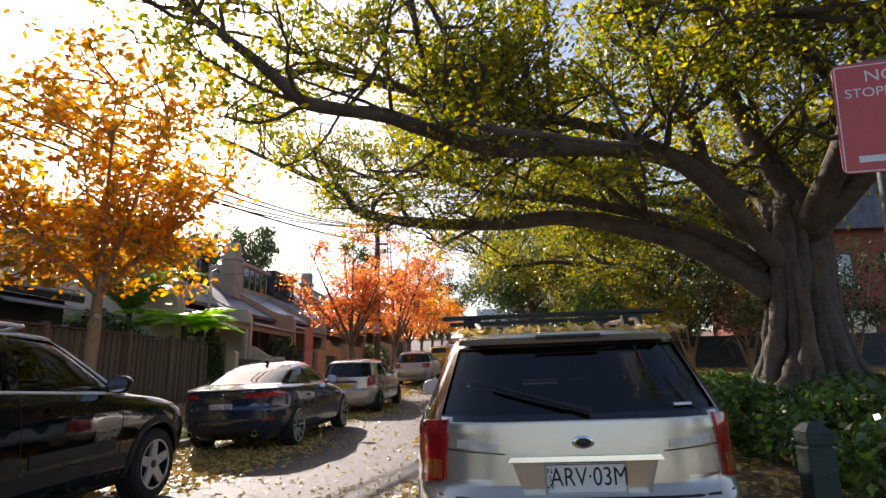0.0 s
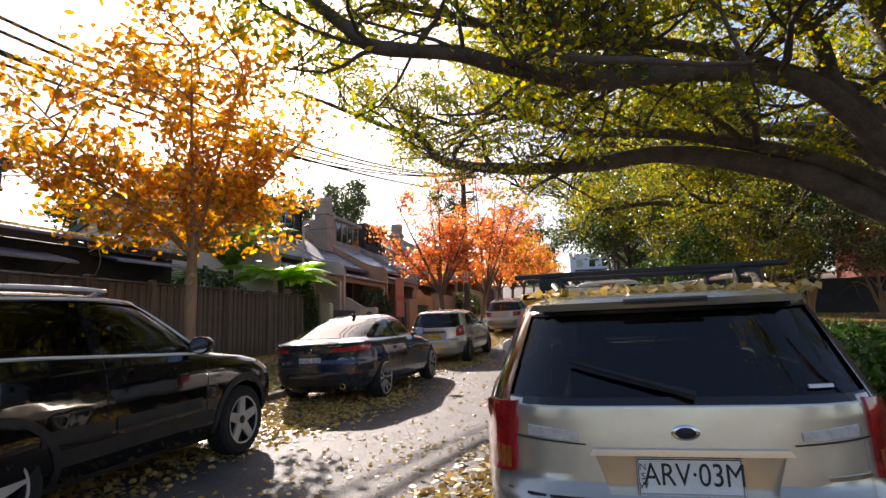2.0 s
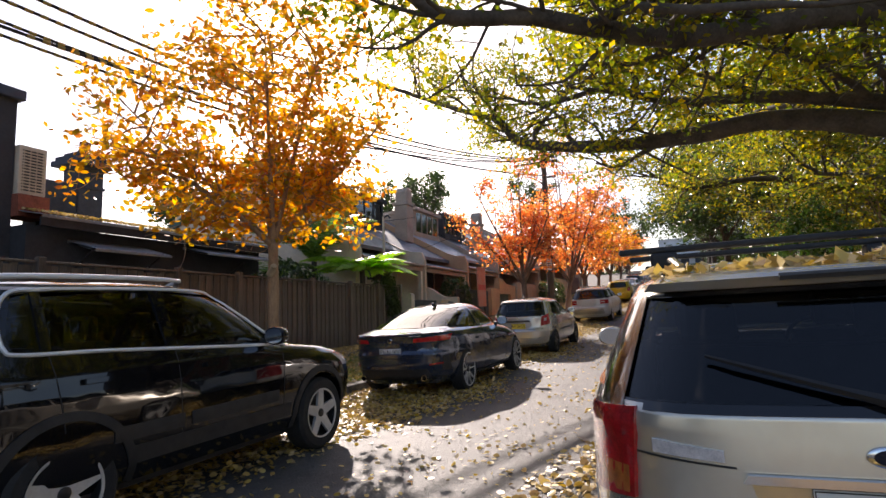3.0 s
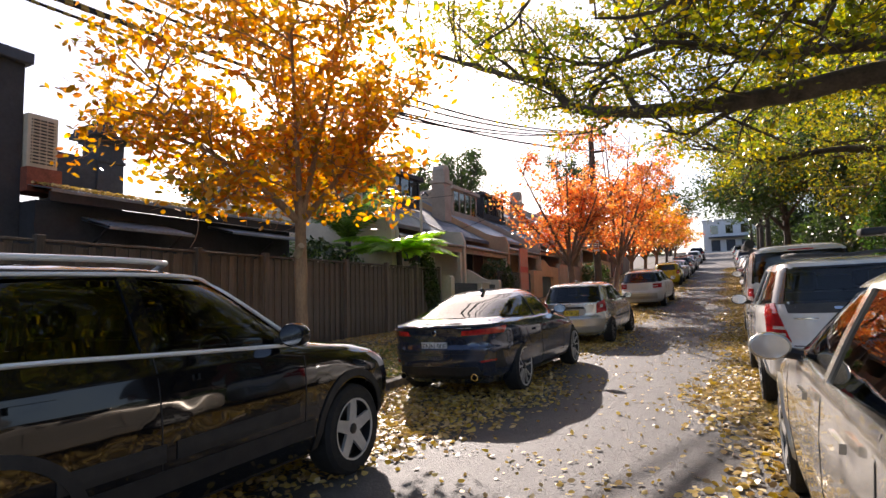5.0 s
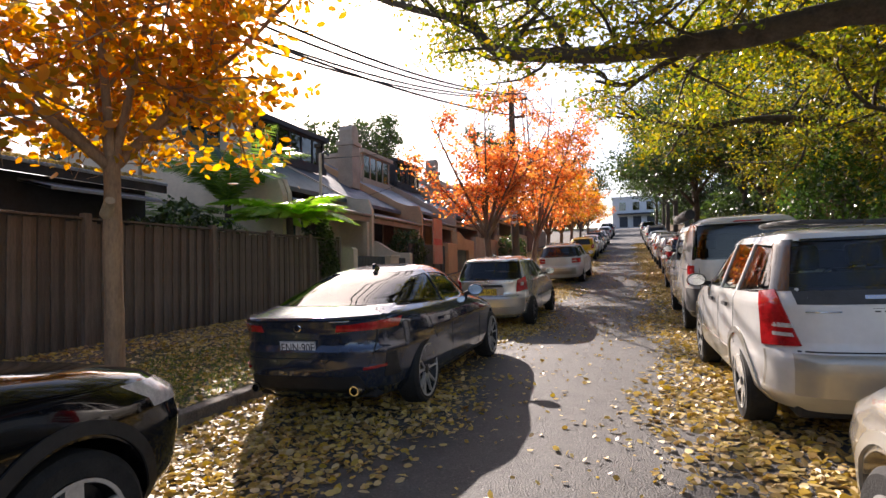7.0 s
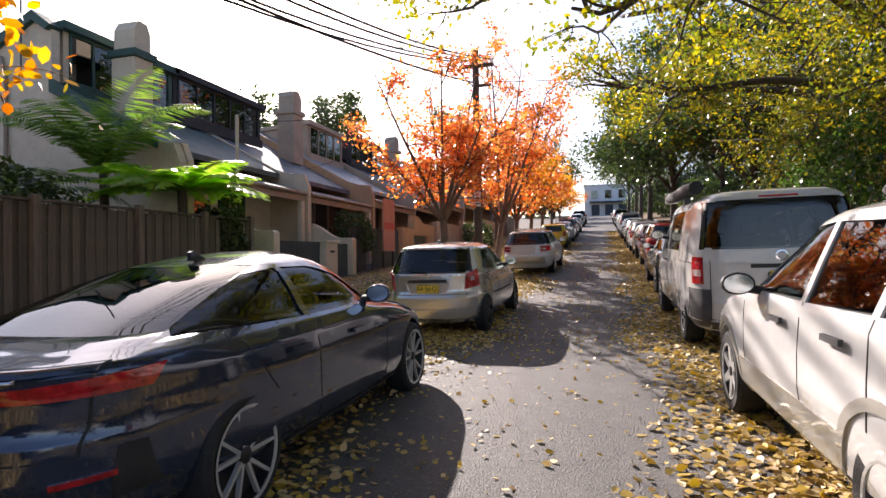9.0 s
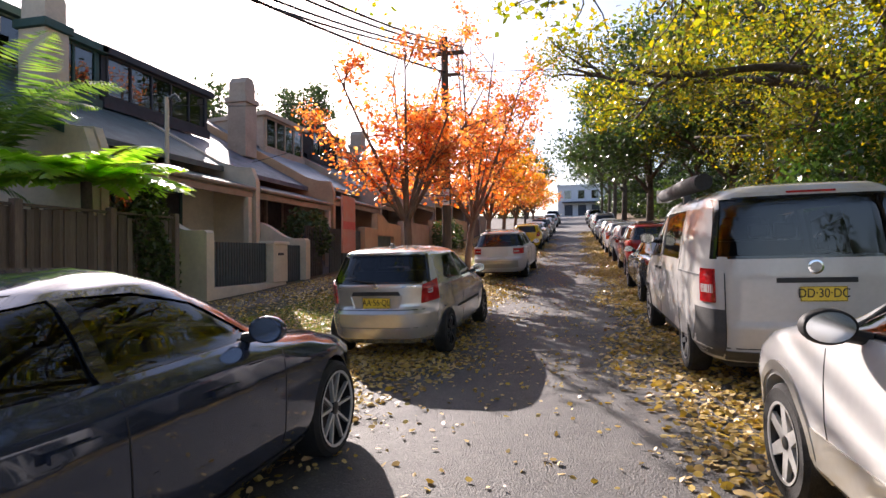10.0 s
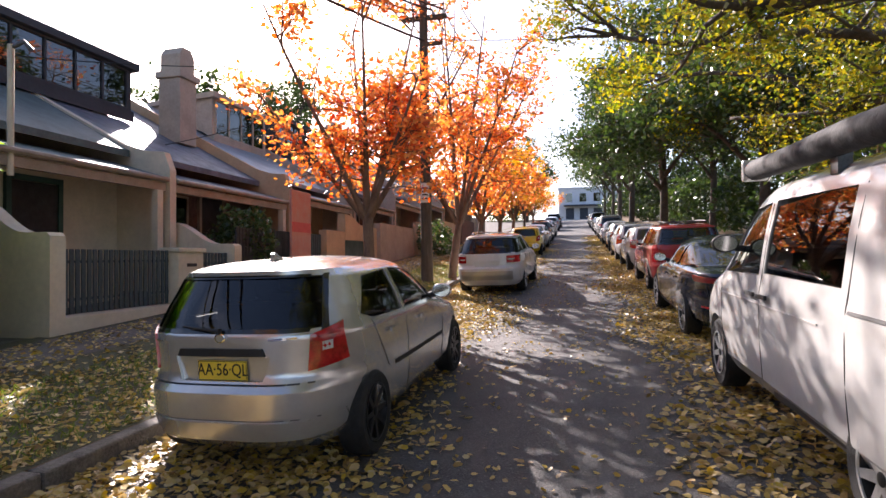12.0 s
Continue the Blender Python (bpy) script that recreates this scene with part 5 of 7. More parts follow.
def terrace(y0, y1, wall, roof, trim, dormer, name_label, chimneys=(), low="cream", front_door=True, base=None, rise=0.0):
    """One terrace house: party walls with curved parapets, verandah, roof, dormer, chimneys."""
    g = HOUSE_GROUND((y0 + y1) / 2) if base is None else base
    h = thing("terrace_house", name_label, "house", "terrace row", pose(0, 0, 0))
    zr = rise
    # body and party wall
    part("front_wall", box(-11.55, -11.3, y0 + 0.12, y1, g, 3.95 + zr), M[wall], h)
    slope = [(-10.0, g), (-10.0, 3.78 + zr), (-10.15, 4.16 + zr), (-10.6, 4.20 + zr), (-11.1, 4.36 + zr), (-13.6, 5.71 + zr), (-16.0, 7.02 + zr), (-18.5, 5.7 + zr), (-18.5, g)]
    part("party_wall", prism(slope, y0 - 0.09, y0 + 0.09, "y"), M[low], h)
    part("back_wall", box(-18.5, -18.3, y0 + 0.12, y1 - 0.12, g, 5.6 + zr), M[wall], h)
    # main roof and verandah roof
    part("roof", sloped([(-10.95, 4.22 + zr), (-16.0, 6.98 + zr), (-18.7, 5.45 + zr), (-18.7, 5.33 + zr), (-16.0, 6.84 + zr), (-10.95, 4.08 + zr)], y0 + 0.125, y1 - 0.125), M[roof], h)
    corrugated(h, -10.05, 3.62 + zr, -11.3, 3.98 + zr, y0 + 0.13, y1 - 0.13, roof, 0.12, "verandah_roof")
    part("gutter", tube([(-10.02, y0 + 0.13, 3.58 + zr), (-10.02, y1 - 0.13, 3.57 + zr)], 0.055, 8), M["gutter"], h)
    part("verandah_beam", box(-10.16, -10.06, y0 + 0.13, y1 - 0.13, 3.34 + zr, 3.50 + zr), M["gutter"], h)
    part("verandah_post", box(-10.18, -10.02, y1 - 0.42, y1 - 0.26, g, 3.34 + zr, 0.01), M[low], h)
    # door and window under the verandah
    ym = y0 + (y1 - y0) * 0.52
    part("door", box(-11.3, -11.25, ym, ym + 0.9, g, g + 2.35), M["black_door"], h)
    part("door_case", prism([(ym - 0.09, g), (ym, g), (ym, g + 2.36), (ym + 0.9, g + 2.36), (ym + 0.9, g), (ym + 0.99, g), (ym + 0.99, g + 2.46), (ym - 0.09, g + 2.46)], -11.298, -11.22, "x"), M[trim], h)
    house_window(h, -11.28, y0 + 0.9, ym - 0.5, g + 0.7, g + 2.2, trim, 2)
    if dormer:
        da, db, z0, z1, n, dm, x = dormer
        part("dormer_cheek", prism([(x, z0), (x, z1), (x - 2.6, z1 - 0.05), (x - 2.6, z0 + 1.3)], da, da + 0.14, "y"), M[low if dm == "green_trim" else dm], h)
        part("dormer_cheek", prism([(x, z0), (x, z1), (x - 2.6, z1 - 0.05), (x - 2.6, z0 + 1.3)], db - 0.14, db, "y"), M[dm], h)
        part("dormer_roof", prism([(x + 0.18, z1 + 0.02), (x + 0.18, z1 + 0.2), (x - 2.9, z1 - 0.05), (x - 2.9, z1 - 0.2)], da - 0.12, db + 0.12, "y"), M[dm], h)
        part("dormer_apron", prism([(x + 0.1, z0 - 0.22), (x + 0.1, z0 + 0.06), (x - 0.2, z0 + 0.06), (x - 0.2, z0 - 0.05)], da, db, "y"), M[dm], h)
        part("dormer_back", box(x - 1.6, x - 1.5, da + 0.15, db - 0.15, z0, z1 - 0.05), M["tan"], h)
        house_window(h, x, da + 0.14, db - 0.14, z0 + 0.1, z1, dm, n)
    for c in chimneys:
        chimney(h, *c)
    return h


terrace(16.95, 22.0, "cream", "roof_green", "green_trim", (16.95, 20.36, 5.72, 6.98, 5, "green_trim", -13.5), "cream terrace house with green slate roof and dormer", [(-12.95, 17.75, 18.32, 4.7, 7.45, "cream", "green_trim", 0.7)])
terrace(22.0, 26.95, "brickdark", "roof_slate", "tan", (20.42, 24.7, 5.84, 7.0, 5, "charcoal", -13.5), "dark brick terrace house with blue slate roof", [(-13.3, 25.5, 26.2, 5.2, 7.95, "tan", "tan", 0.7)])
terrace(26.95, 31.9, "ochre", "roof_iron", "tan", (28.3, 31.6, 6.0, 7.3, 4, "tan", -13.6), "ochre terrace house with ribbed iron roof", [], "ochre", rise=0.25)
terrace(31.9, 36.8, "brickdark", "roof_slate", "tan", (32.4, 36.0, 6.4, 7.6, 5, "charcoal", -13.6), "brown terrace house with slate roof and dormer", [(-13.2, 36.0, 36.7, 5.6, 8.3, "tan", "tan", 0.7)], "tan", rise=0.5)
for i, (wl, rf) in enumerate((("tan", "roof_iron"), ("brickdark", "roof_slate"), ("tan", "roof_slate"), ("cream", "roof_iron"), ("tan", "roof_slate"))):
    terrace(36.8 + 5 * i, 41.8 + 5 * i, wl, rf, "tan", None, "terrace house with a sloping roof further up the street", [], "tan", rise=1.0 + 0.42 * i)

# gable end of the row, cream rendered, with a down pipe
gable = thing("gable_wall", "cream rendered end wall of the terrace row", "wall", kind="structure")
part("wall_face", prism([(-10.0, 0.5), (-10.0, 3.72), (-10.15, 4.1), (-10.6, 4.2), (-13.45, 5.72), (-13.45, 6.98), (-13.95, 7.26), (-17.0, 5.9), (-18.6, 5.0), (-18.6, 0.5)], 16.62, 16.825, "y"), M["cream"], gable)
part("fascia", prism([(-13.35, 6.95), (-13.9, 7.35), (-18.7, 5.15), (-18.7, 4.9), (-13.9, 7.12), (-13.52, 6.86)], 16.50, 16.86, "y"), M["green_trim"], gable)
part("skirt_flashing", prism([(-10.55, 4.02), (-10.55, 4.22), (-13.44, 5.78), (-13.44, 5.45)], 16.54, 16.64, "y"), M["green_trim"], gable)
part("down_pipe", tube([(-14.75, 16.56, 1.0), (-14.75, 16.56, 5.9), (-14.9, 16.56, 6.4)], 0.045, 8), M["gutter"], gable)
part("aerial_mast", tube([(-14.2, 16.5, 5.9), (-14.2, 16.5, 8.6)], 0.022, 6), M["galv"], gable)

# roof aerial on the second chimney
aer = thing("tv_aerial", "thin rusty television aerial on a chimney", "aerial", at=pose(-12.95, 25.85, 7.9))
part("mast", tube([(0, 0, 0), (0, 0, 1.1)], 0.014, 6), M["galv"], aer)
part("boom", tube([(0, -0.6, 0.9), (0, 0.6, 0.95)], 0.01, 6), M["galv"], aer)
for k in range(5):
    part("element", tube([(-0.25, -0.5 + 0.24 * k, 0.91 + 0.01 * k), (0.25, -0.5 + 0.24 * k, 0.91 + 0.01 * k)], 0.006, 5), M["galv"], aer)

# cream front wall with iron pickets, letter-box pillar and gate
fw = thing("front_fence", "cream rendered garden wall with iron picket infill", "wall")
g0 = 0.73
part("plinth", box(-9.0, -8.72, 18.28, 21.2, g0 - 0.35, g0 + 0.42, 0.02), M["cream"], fw)


def garden_side(parent, y, x_end, z_low, z_high, m):
    """A side wall whose top sweeps up towards the house."""
    top = [(x_end - 1.6 * k / 14, z_low + (z_high - z_low) * (0.5 - 0.5 * math.cos(math.pi * min(1, max(0, (k / 14 - 0.15) / 0.7))))) for k in range(15)]
    pts = [(x_end + 0.16, g0 - 0.4), (x_end + 0.16, z_low - 0.05), (x_end + 0.1, z_low)] + top + [(x_end - 1.6, g0 - 0.4)]
    part("side_wall", prism(pts, y - 0.12, y + 0.12, "y"), M[m], parent)


garden_side(fw, 18.16, -8.86, 2.31, 2.85, "cream")
garden_side(fw, 22.32, -8.86, 2.25, 2.72, "cream")
part("pillar", box(-9.02, -8.68, 20.5, 21.18, g0 + 0.42, 2.06, 0.015), M["cream"], fw)
part("pillar_cap", box(-9.06, -8.64, 20.46, 21.22, 2.06, 2.14, 0.02), M["cream"], fw)
part("letter_slot", box(-8.683, -8.672, 20.72, 20.98, 1.80, 1.86), M["black_door"], fw)
picket = bmesh.new()
add_box(picket, -0.012, 0.012, -0.035, 0.035, 0, 0.92, 0.006)
pm = bpy.data.meshes.new("picket")
picket.to_mesh(pm)
picket.free()
pm.materials.append(M["iron"])
for k in range(21):
    o = new("picket", pm)
    o.parent = fw
    o.location = (-8.86, 18.42 + k * 0.1, g0 + 0.42 + 0.02)
part("picket_rail", box(-8.90, -8.876, 18.3, 20.5, g0 + 0.62, g0 + 0.66), M["iron"], fw)
part("picket_rail", box(-8.90, -8.876, 18.3, 20.5, g0 + 1.16, g0 + 1.20), M["iron"], fw)
gate = thing("garden_gate", "narrow dark iron picket gate", "gate")
for k in range(9):
    o = new("picket", pm)
    o.parent = gate
    o.matrix_basis = pose(-8.86, 21.28 + k * 0.105, g0 + 0.08) @ Matrix.Diagonal((1, 1, 1.36, 1))
part("gate_rail", box(-8.90, -8.876, 21.22, 22.18, g0 + 0.3, g0 + 0.34), M["iron"], gate)
part("gate_rail", box(-8.90, -8.876, 21.22, 22.18, g0 + 1.1, g0 + 1.14), M["iron"], gate)

# dark second yard: black fence panels, shrub, faded poster board
yard = thing("black_front_fence", "black timber front fence of the brick house", "fence")
for k in range(34):
    if not 8 < k < 13:
        part("slat", box(-8.92, -8.89, 22.55 + k * 0.12, 22.65 + k * 0.12, HOUSE_GROUND(24) - 0.1, HOUSE_GROUND(24) + 1.35), M["black_door"] if k < 9 else M["iron"], yard)
part("fence_rail", box(-8.95, -8.925, 22.5, 26.6, HOUSE_GROUND(24) + 1.0, HOUSE_GROUND(24) + 1.06), M["black_door"], yard)
board = thing("poster_board", "tall faded red and pink poster board on a post", "sign", at=pose(-8.55, 24.75, HOUSE_GROUND(24.7)))
part("panel", box(-0.03, 0.03, -0.5, 0.5, 0.55, 2.3, 0.008), M["poster"], board)
part("red_band", box(0.031, 0.036, -0.48, 0.48, 1.28, 1.52), M["sign_red"], board)
part("leg", box(-0.05, 0.0, -0.48, -0.40, 0, 0.56), M["black_door"], board)
part("leg", box(-0.05, 0.0, 0.40, 0.48, 0, 0.56), M["black_door"], board)

# ochre walls further up
ow = thing("ochre_garden_wall", "ochre rendered garden wall with a grey garage door", "wall")
g1 = HOUSE_GROUND(28)
part("wall_part", box(-9.0, -8.75, 26.7, 28.0, g1 - 0.4, 2.75, 0.02), M["ochre"], ow)
part("wall_part", prism([(28.0, 2.5), (29.9, 2.5), (29.9, g1 - 0.3), (30.8, g1 - 0.3), (30.8, 2.98), (29.2, 3.02), (28.6, 3.25), (28.0, 3.3)], -9.0, -8.75, "x"), M["ochre"], ow)
part("garage_door", box(-8.95, -8.9, 28.0, 29.9, g1 - 0.2, 2.5), M["roof_green"], ow)
for k in range(5):
    y = 31.2 + 5 * k
    wall_block("garden_wall", -9.0, -8.75, y, y + 4.4, HOUSE_GROUND(y) - 0.4, HOUSE_GROUND(y + 2) + 1.35, ("tan", "ochre", "tan", "brickdark", "tan")[k], "rendered garden wall in front of a terrace house")

# ---- black lean-to, charcoal house, blue-grey chimney ----
ch = thing("charcoal_house", "tall charcoal painted house wall with a stone capping", "house")
part("wall", box(-20, -11.45, -8, 7.15, -0.4, 5.82), M["charcoal"], ch)
part("capping", box(-20.1, -11.33, -8.1, 7.24, 5.82, 6.02, 0.02), M["bluegrey"], ch)
sd = thing("lean_to", "black timber lean-to with a leaf-covered tin roof", "shed")
part("wall", box(-13.4, -11.0, 7.16, 13.2, 0.3, 3.42), M["charcoal"], sd)
corrugated(sd, -10.55, 3.56, -14.2, 4.25, 7.16, 13.35, "roof_iron", 0.09, "roof")
part("fascia", box(-10.62, -10.58, 7.16, 13.35, 3.36, 3.52), M["black_door"], sd)
corrugated(sd, -10.15, 2.98, -10.98, 3.2, 7.9, 9.6, "roof_iron", 0.09, "awning")
for yb in (8.0, 9.5, 11.9):
    part("bracket", tube([(-10.98, yb, 2.6), (-10.3, yb, 3.02)], 0.025, 6), M["black_door"], sd)
corrugated(sd, -10.2, 3.14, -10.98, 3.32, 10.6, 13.0, "roof_iron", 0.09, "awning")
dc = thing("brick_chimney", "blue-grey painted brick chimney with stepped cap and pot", "chimney", at=pose(-13.0, 9.5, 3.72))
part("shaft", box(-0.29, 0.29, -0.29, 0.29, 0, 1.45, 0.012), M["bluegrey"], dc)
part("parapet", box(-0.24, 0.24, -1.15, -0.292, 0, 1.05, 0.012), M["bluegrey"], dc)
part("lower_band", box(-0.32, 0.32, -0.291, 0.32, 1.0, 1.07, 0.01), M["bluegrey"], dc)
for k, (w, a, b) in enumerate(((0.36, 1.45, 1.53), (0.48, 1.53, 1.66), (0.42, 1.66, 1.76), (0.30, 1.76, 1.86))):
    part("cap_course", box(-w, w, -w, w, a, b, 0.012), M["bluegrey"], dc)
part("chimney_pot", lathe([(0.13, 1.88), (0.14, 1.98), (0.11, 2.02), (0.12, 2.16), (0.09, 2.16)], 16), M["brick_red"], dc)
ac = thing("air_conditioner", "white outdoor air conditioner unit with a grille", "air conditioner", at=pose(-11.5, 7.42, 4.02))
part("casing", box(-0.16, 0.16, -0.25, 0.25, 0.0, 0.95, 0.02), M["cream"], ac)
for k in range(14):
    part("slat", box(0.161, 0.172, -0.19, 0.19, 0.08 + 0.058 * k, 0.105 + 0.058 * k), M["greyplastic"], ac)
for k in range(4):
    part("grille_bar", box(0.173, 0.178, -0.18 + 0.115 * k, -0.165 + 0.115 * k, 0.07, 0.88), M["cream"], ac)
part("bracket", box(-0.3, 0.25, -0.28, 0.28, -0.42, -0.003), M["brick_red"], ac)

# ---- paling fence ----
fence = thing("paling_fence", "weathered brown timber paling fence with capped top", "fence")
FX, FTOP = -8.62, 2.50
pal = []
for v in range(4):
    bm = bmesh.new()
    add_box(bm, -0.011, 0.011, -0.052, 0.052, 0, 1.93 - 0.012 * v, 0.004)
    me = bpy.data.meshes.new("paling")
    bm.to_mesh(me)
    bm.free()
    me.materials.append(M["fence"])
    pal.append(me)
rng = random.Random(5)
y = -4.0
k = 0
while y < 16.95:
    o = new("paling", pal[rng.randrange(4)])
    o.parent = fence
    o.matrix_basis = pose(FX + (0.012 if k % 2 else -0.012), y, FTOP - 1.97 + rng.uniform(-0.008, 0.008), rng.uniform(-0.5, 0.5), 0, rng.uniform(-3, 3))
    y += 0.098 if k % 2 else 0.088
    k += 1
for py in (-3.6, -1.2, 1.2, 3.6, 6.0, 8.4, 9.9, 12.4, 14.1, 15.6, 17.0):
    part("post", box(FX - 0.02, FX + 0.09, py - 0.055, py + 0.055, 0.1, FTOP + 0.05, 0.008), M["fence"], fence)
part("top_rail", box(FX - 0.05, FX + 0.045, -4, 17.0, FTOP - 0.035, FTOP, 0.006), M["fence"], fence)
part("plinth_board", box(FX + 0.026, FX + 0.05, -4, 17.0, 0.25, 0.62, 0.004), M["fence"], fence)

# ---- kerbs ----
for side, x0, x1, words in (("left", ROAD_LEFT - 0.16, ROAD_LEFT, "worn grey concrete kerb along the nature strip"), ("right", ROAD_RIGHT, ROAD_RIGHT + 0.16, "worn grey concrete kerb along the park")):
    kerb = thing("kerb", words, "kerb", kind="structure")
    bm = bmesh.new()
    add_box(bm, x0, x1, -0.595, 0.595, -0.12, 0.15, 0.02)
    me = bpy.data.meshes.new("kerb_stone")
    bm.to_mesh(me)
    bm.free()
    me.materials.append(M["kerb"])
    for k in range(62):
        y = -6 + 1.2 * k
        o = new("kerb_stone", me)
        o.parent = kerb
        o.matrix_basis = pose(rng.uniform(-0.006, 0.006), y, ground(y, x0) + rng.uniform(-0.006, 0.006), math.degrees(math.atan2(ground(y + 0.6) - ground(y - 0.6), 1.2)), 0, 0)

# ---- bollards, sign, pole ----
def bollard(x, y):
    b = thing("bollard", "dark green timber bollard with a grooved, pointed head", "bollard", "bollards", pose(x, y, park(x, y) - 0.02) @ Matrix.Diagonal((0.95, 0.95, 0.76, 1)))
    part("shaft", box(-0.085, 0.085, -0.085, 0.085, 0, 0.80, 0.012), M["bollard"], b)
    part("neck", box(-0.07, 0.07, -0.07, 0.07, 0.80, 0.83), M["bollard"], b)
    part("head", lathe([(0.118, 0.83), (0.118, 0.92), (0.06, 0.985), (0.003, 1.0)], 4), M["bollard"], b).rotation_euler = (0, 0, math.pi / 4)
    return b


for x, y in ((1.92, 3.88), (1.92, 5.82), (1.95, 7.8), (1.97, 9.8), (2.0, 11.8)):
    bollard(x, y)
sg = thing("no_stopping_sign", "sun-faded red no stopping sign with white letters on a steel post", "sign", at=pose(1.91, 2.96, park(1.91, 2.96)) @ pose(0, 0, 0, 0, 2.5, -14))
part("post", tube([(0, 0, 0), (0.0, 0, 2.66)], 0.038, 12), M["galv"], sg, smooth=50)
bm = box(-0.215, 0.215, -0.008, 0.0, 2.15, 2.76)
bmesh.ops.bevel(bm, geom=[e for e in bm.edges if abs(e.verts[0].co.y - e.verts[1].co.y) > 0.005], offset=0.035, segments=4, affect="EDGES", profile=0.5)
pl = part("plate", bm, M["sign_red"], sg)
pl.location = (0.02, -0.042, -0.11)
bm = bmesh.new()
for q in ((-0.20, 0.20, 2.155, 2.161), (-0.20, 0.20, 2.739, 2.745), (-0.206, -0.200, 2.16, 2.74), (0.200, 0.206, 2.16, 2.74)):
    add_box(bm, q[0], q[1], -0.0095, -0.0082, q[2], q[3])
part("border", bm, M["sign_white"], pl)
text_part("lettering", "NO", 0.095, M["sign_white"], pl, pose(0, -0.010, 2.675, 90, 0, 0), 0.001)
text_part("lettering", "STOPPING", 0.072, M["sign_white"], pl, pose(0, -0.010, 2.585, 90, 0, 0), 0.001)
part("arrow", prism([(-0.14, 2.205), (0.06, 2.205), (0.06, 2.185), (0.15, 2.222), (0.06, 2.26), (0.06, 2.24), (-0.14, 2.24)], -0.0105, -0.009, "y"), M["sign_white"], pl)
for z in (2.25, 2.65):
    part("clamp", box(-0.05, 0.05, -0.041, 0.045, z - 0.02, z + 0.02, 0.004), M["galv"], sg)

PX, PY = -5.95, 27.2
pole = thing("power_pole", "brown hardwood power pole with crossarm and cables", "pole", at=pose(PX, PY, verge(PY, PX)))
PT = 9.25 - verge(PY, PX)
part("shaft", tube([(0, 0, -0.1), (-0.03, 0, 3), (-0.06, 0, PT)], [0.17, 0.15, 0.115], 14), M["pole"], pole, smooth=60)
part("crossarm", box(-0.68, 0.62, -0.06, 0.06, PT - 0.62, PT - 0.5, 0.008), M["pole"], pole)
for dx in (-0.58, -0.25, 0.22, 0.52):
    part("insulator", lathe([(0.03, 0), (0.05, 0.04), (0.03, 0.07), (0.045, 0.11), (0.01, 0.14)], 10), M["sign_white"], pole).location = (dx, 0, PT - 0.5)
part("side_arm", box(-0.04, 0.5, -0.05, 0.05, PT - 1.35, PT - 1.25, 0.006), M["pole"], pole)
part("parking_sign", box(-0.12, 0.12, -0.185, -0.178, 2.2, 2.75, 0.004), M["sign_white"], pole)
for k in range(4):
    part("sign_bar", box(-0.08, 0.08, -0.1875, -0.1855, 2.30 + 0.1 * k, 2.335 + 0.1 * k), M["sign_red"] if k == 3 else M["ink"], pole)


def cable(a, b, sag, r, m, label, tail_bands=None):
    """A hanging cable; tail_bands: yellow sleeve rings over a stretch of it."""
    pts = [Vector(a).lerp(Vector(b), t) - Vector((0, 0, sag * 4 * t * (1 - t))) for t in [i / 28 for i in range(29)]]
    c = thing("power_cable", label, "cable", "overhead cables")
    part("wire", tube(pts, r, 6), M[m], c, smooth=60)
    if tail_bands:
        t0, t1, n = tail_bands
        for k in range(n):
            t = t0 + (t1 - t0) * k / n
            d = (t1 - t0) / n * 0.5
            q = [Vector(a).lerp(Vector(b), s) - Vector((0, 0, sag * 4 * s * (1 - s))) for s in (t, t + d)]
            part("yellow_sleeve", tube(q, r + 0.006, 8), M["cable_yellow"], c)
    return c


zp = 9.25 - 0.36
for i, dx in enumerate((-0.58, -0.25, 0.22, 0.52)):
    cable((PX + dx, PY, zp), (-12.9 + dx * 2.0, -6.0, 9.1), 2.3, 0.028, "cable", "black insulated overhead power cable with striped sleeve", (0.42, 0.72, 44))
    cable((PX + dx, PY, zp), (PX + dx + 0.2, 62.0, 12.3), 0.9, 0.016, "cable", "black overhead power cable up the street")
cable((PX, PY, zp - 0.85), (-13.4, -6.0, 8.2), 1.5, 0.032, "cable", "thick bundled low-voltage cable", (0.45, 0.62, 24))
cable((PX, PY, zp - 0.8), (7.5, 33.0, 10.2), 0.4, 0.014, "cable", "service cable across the street")
cable((PX, PY, zp - 1.0), (-10.1, 21.9, 4.3), 0.35, 0.009, "cable", "thin service cable to a house")
cable((PX, PY, zp - 1.0), (-10.1, 18.6, 5.0), 0.35, 0.009, "cable", "thin service cable to a house")
mast = thing("service_mast", "cream service mast on the verandah edge", "mast", at=pose(-10.05, 18.6, 3.6))
part("tube", tube([(0, 0, -0.4), (0, 0, 1.55)], 0.045, 8), M["cream"], mast, smooth=50)
part("hood", tube([(0, 0, 1.5), (0.12, 0.1, 1.62), (0.2, 0.16, 1.5)], 0.04, 8), M["galv"], mast, smooth=50)

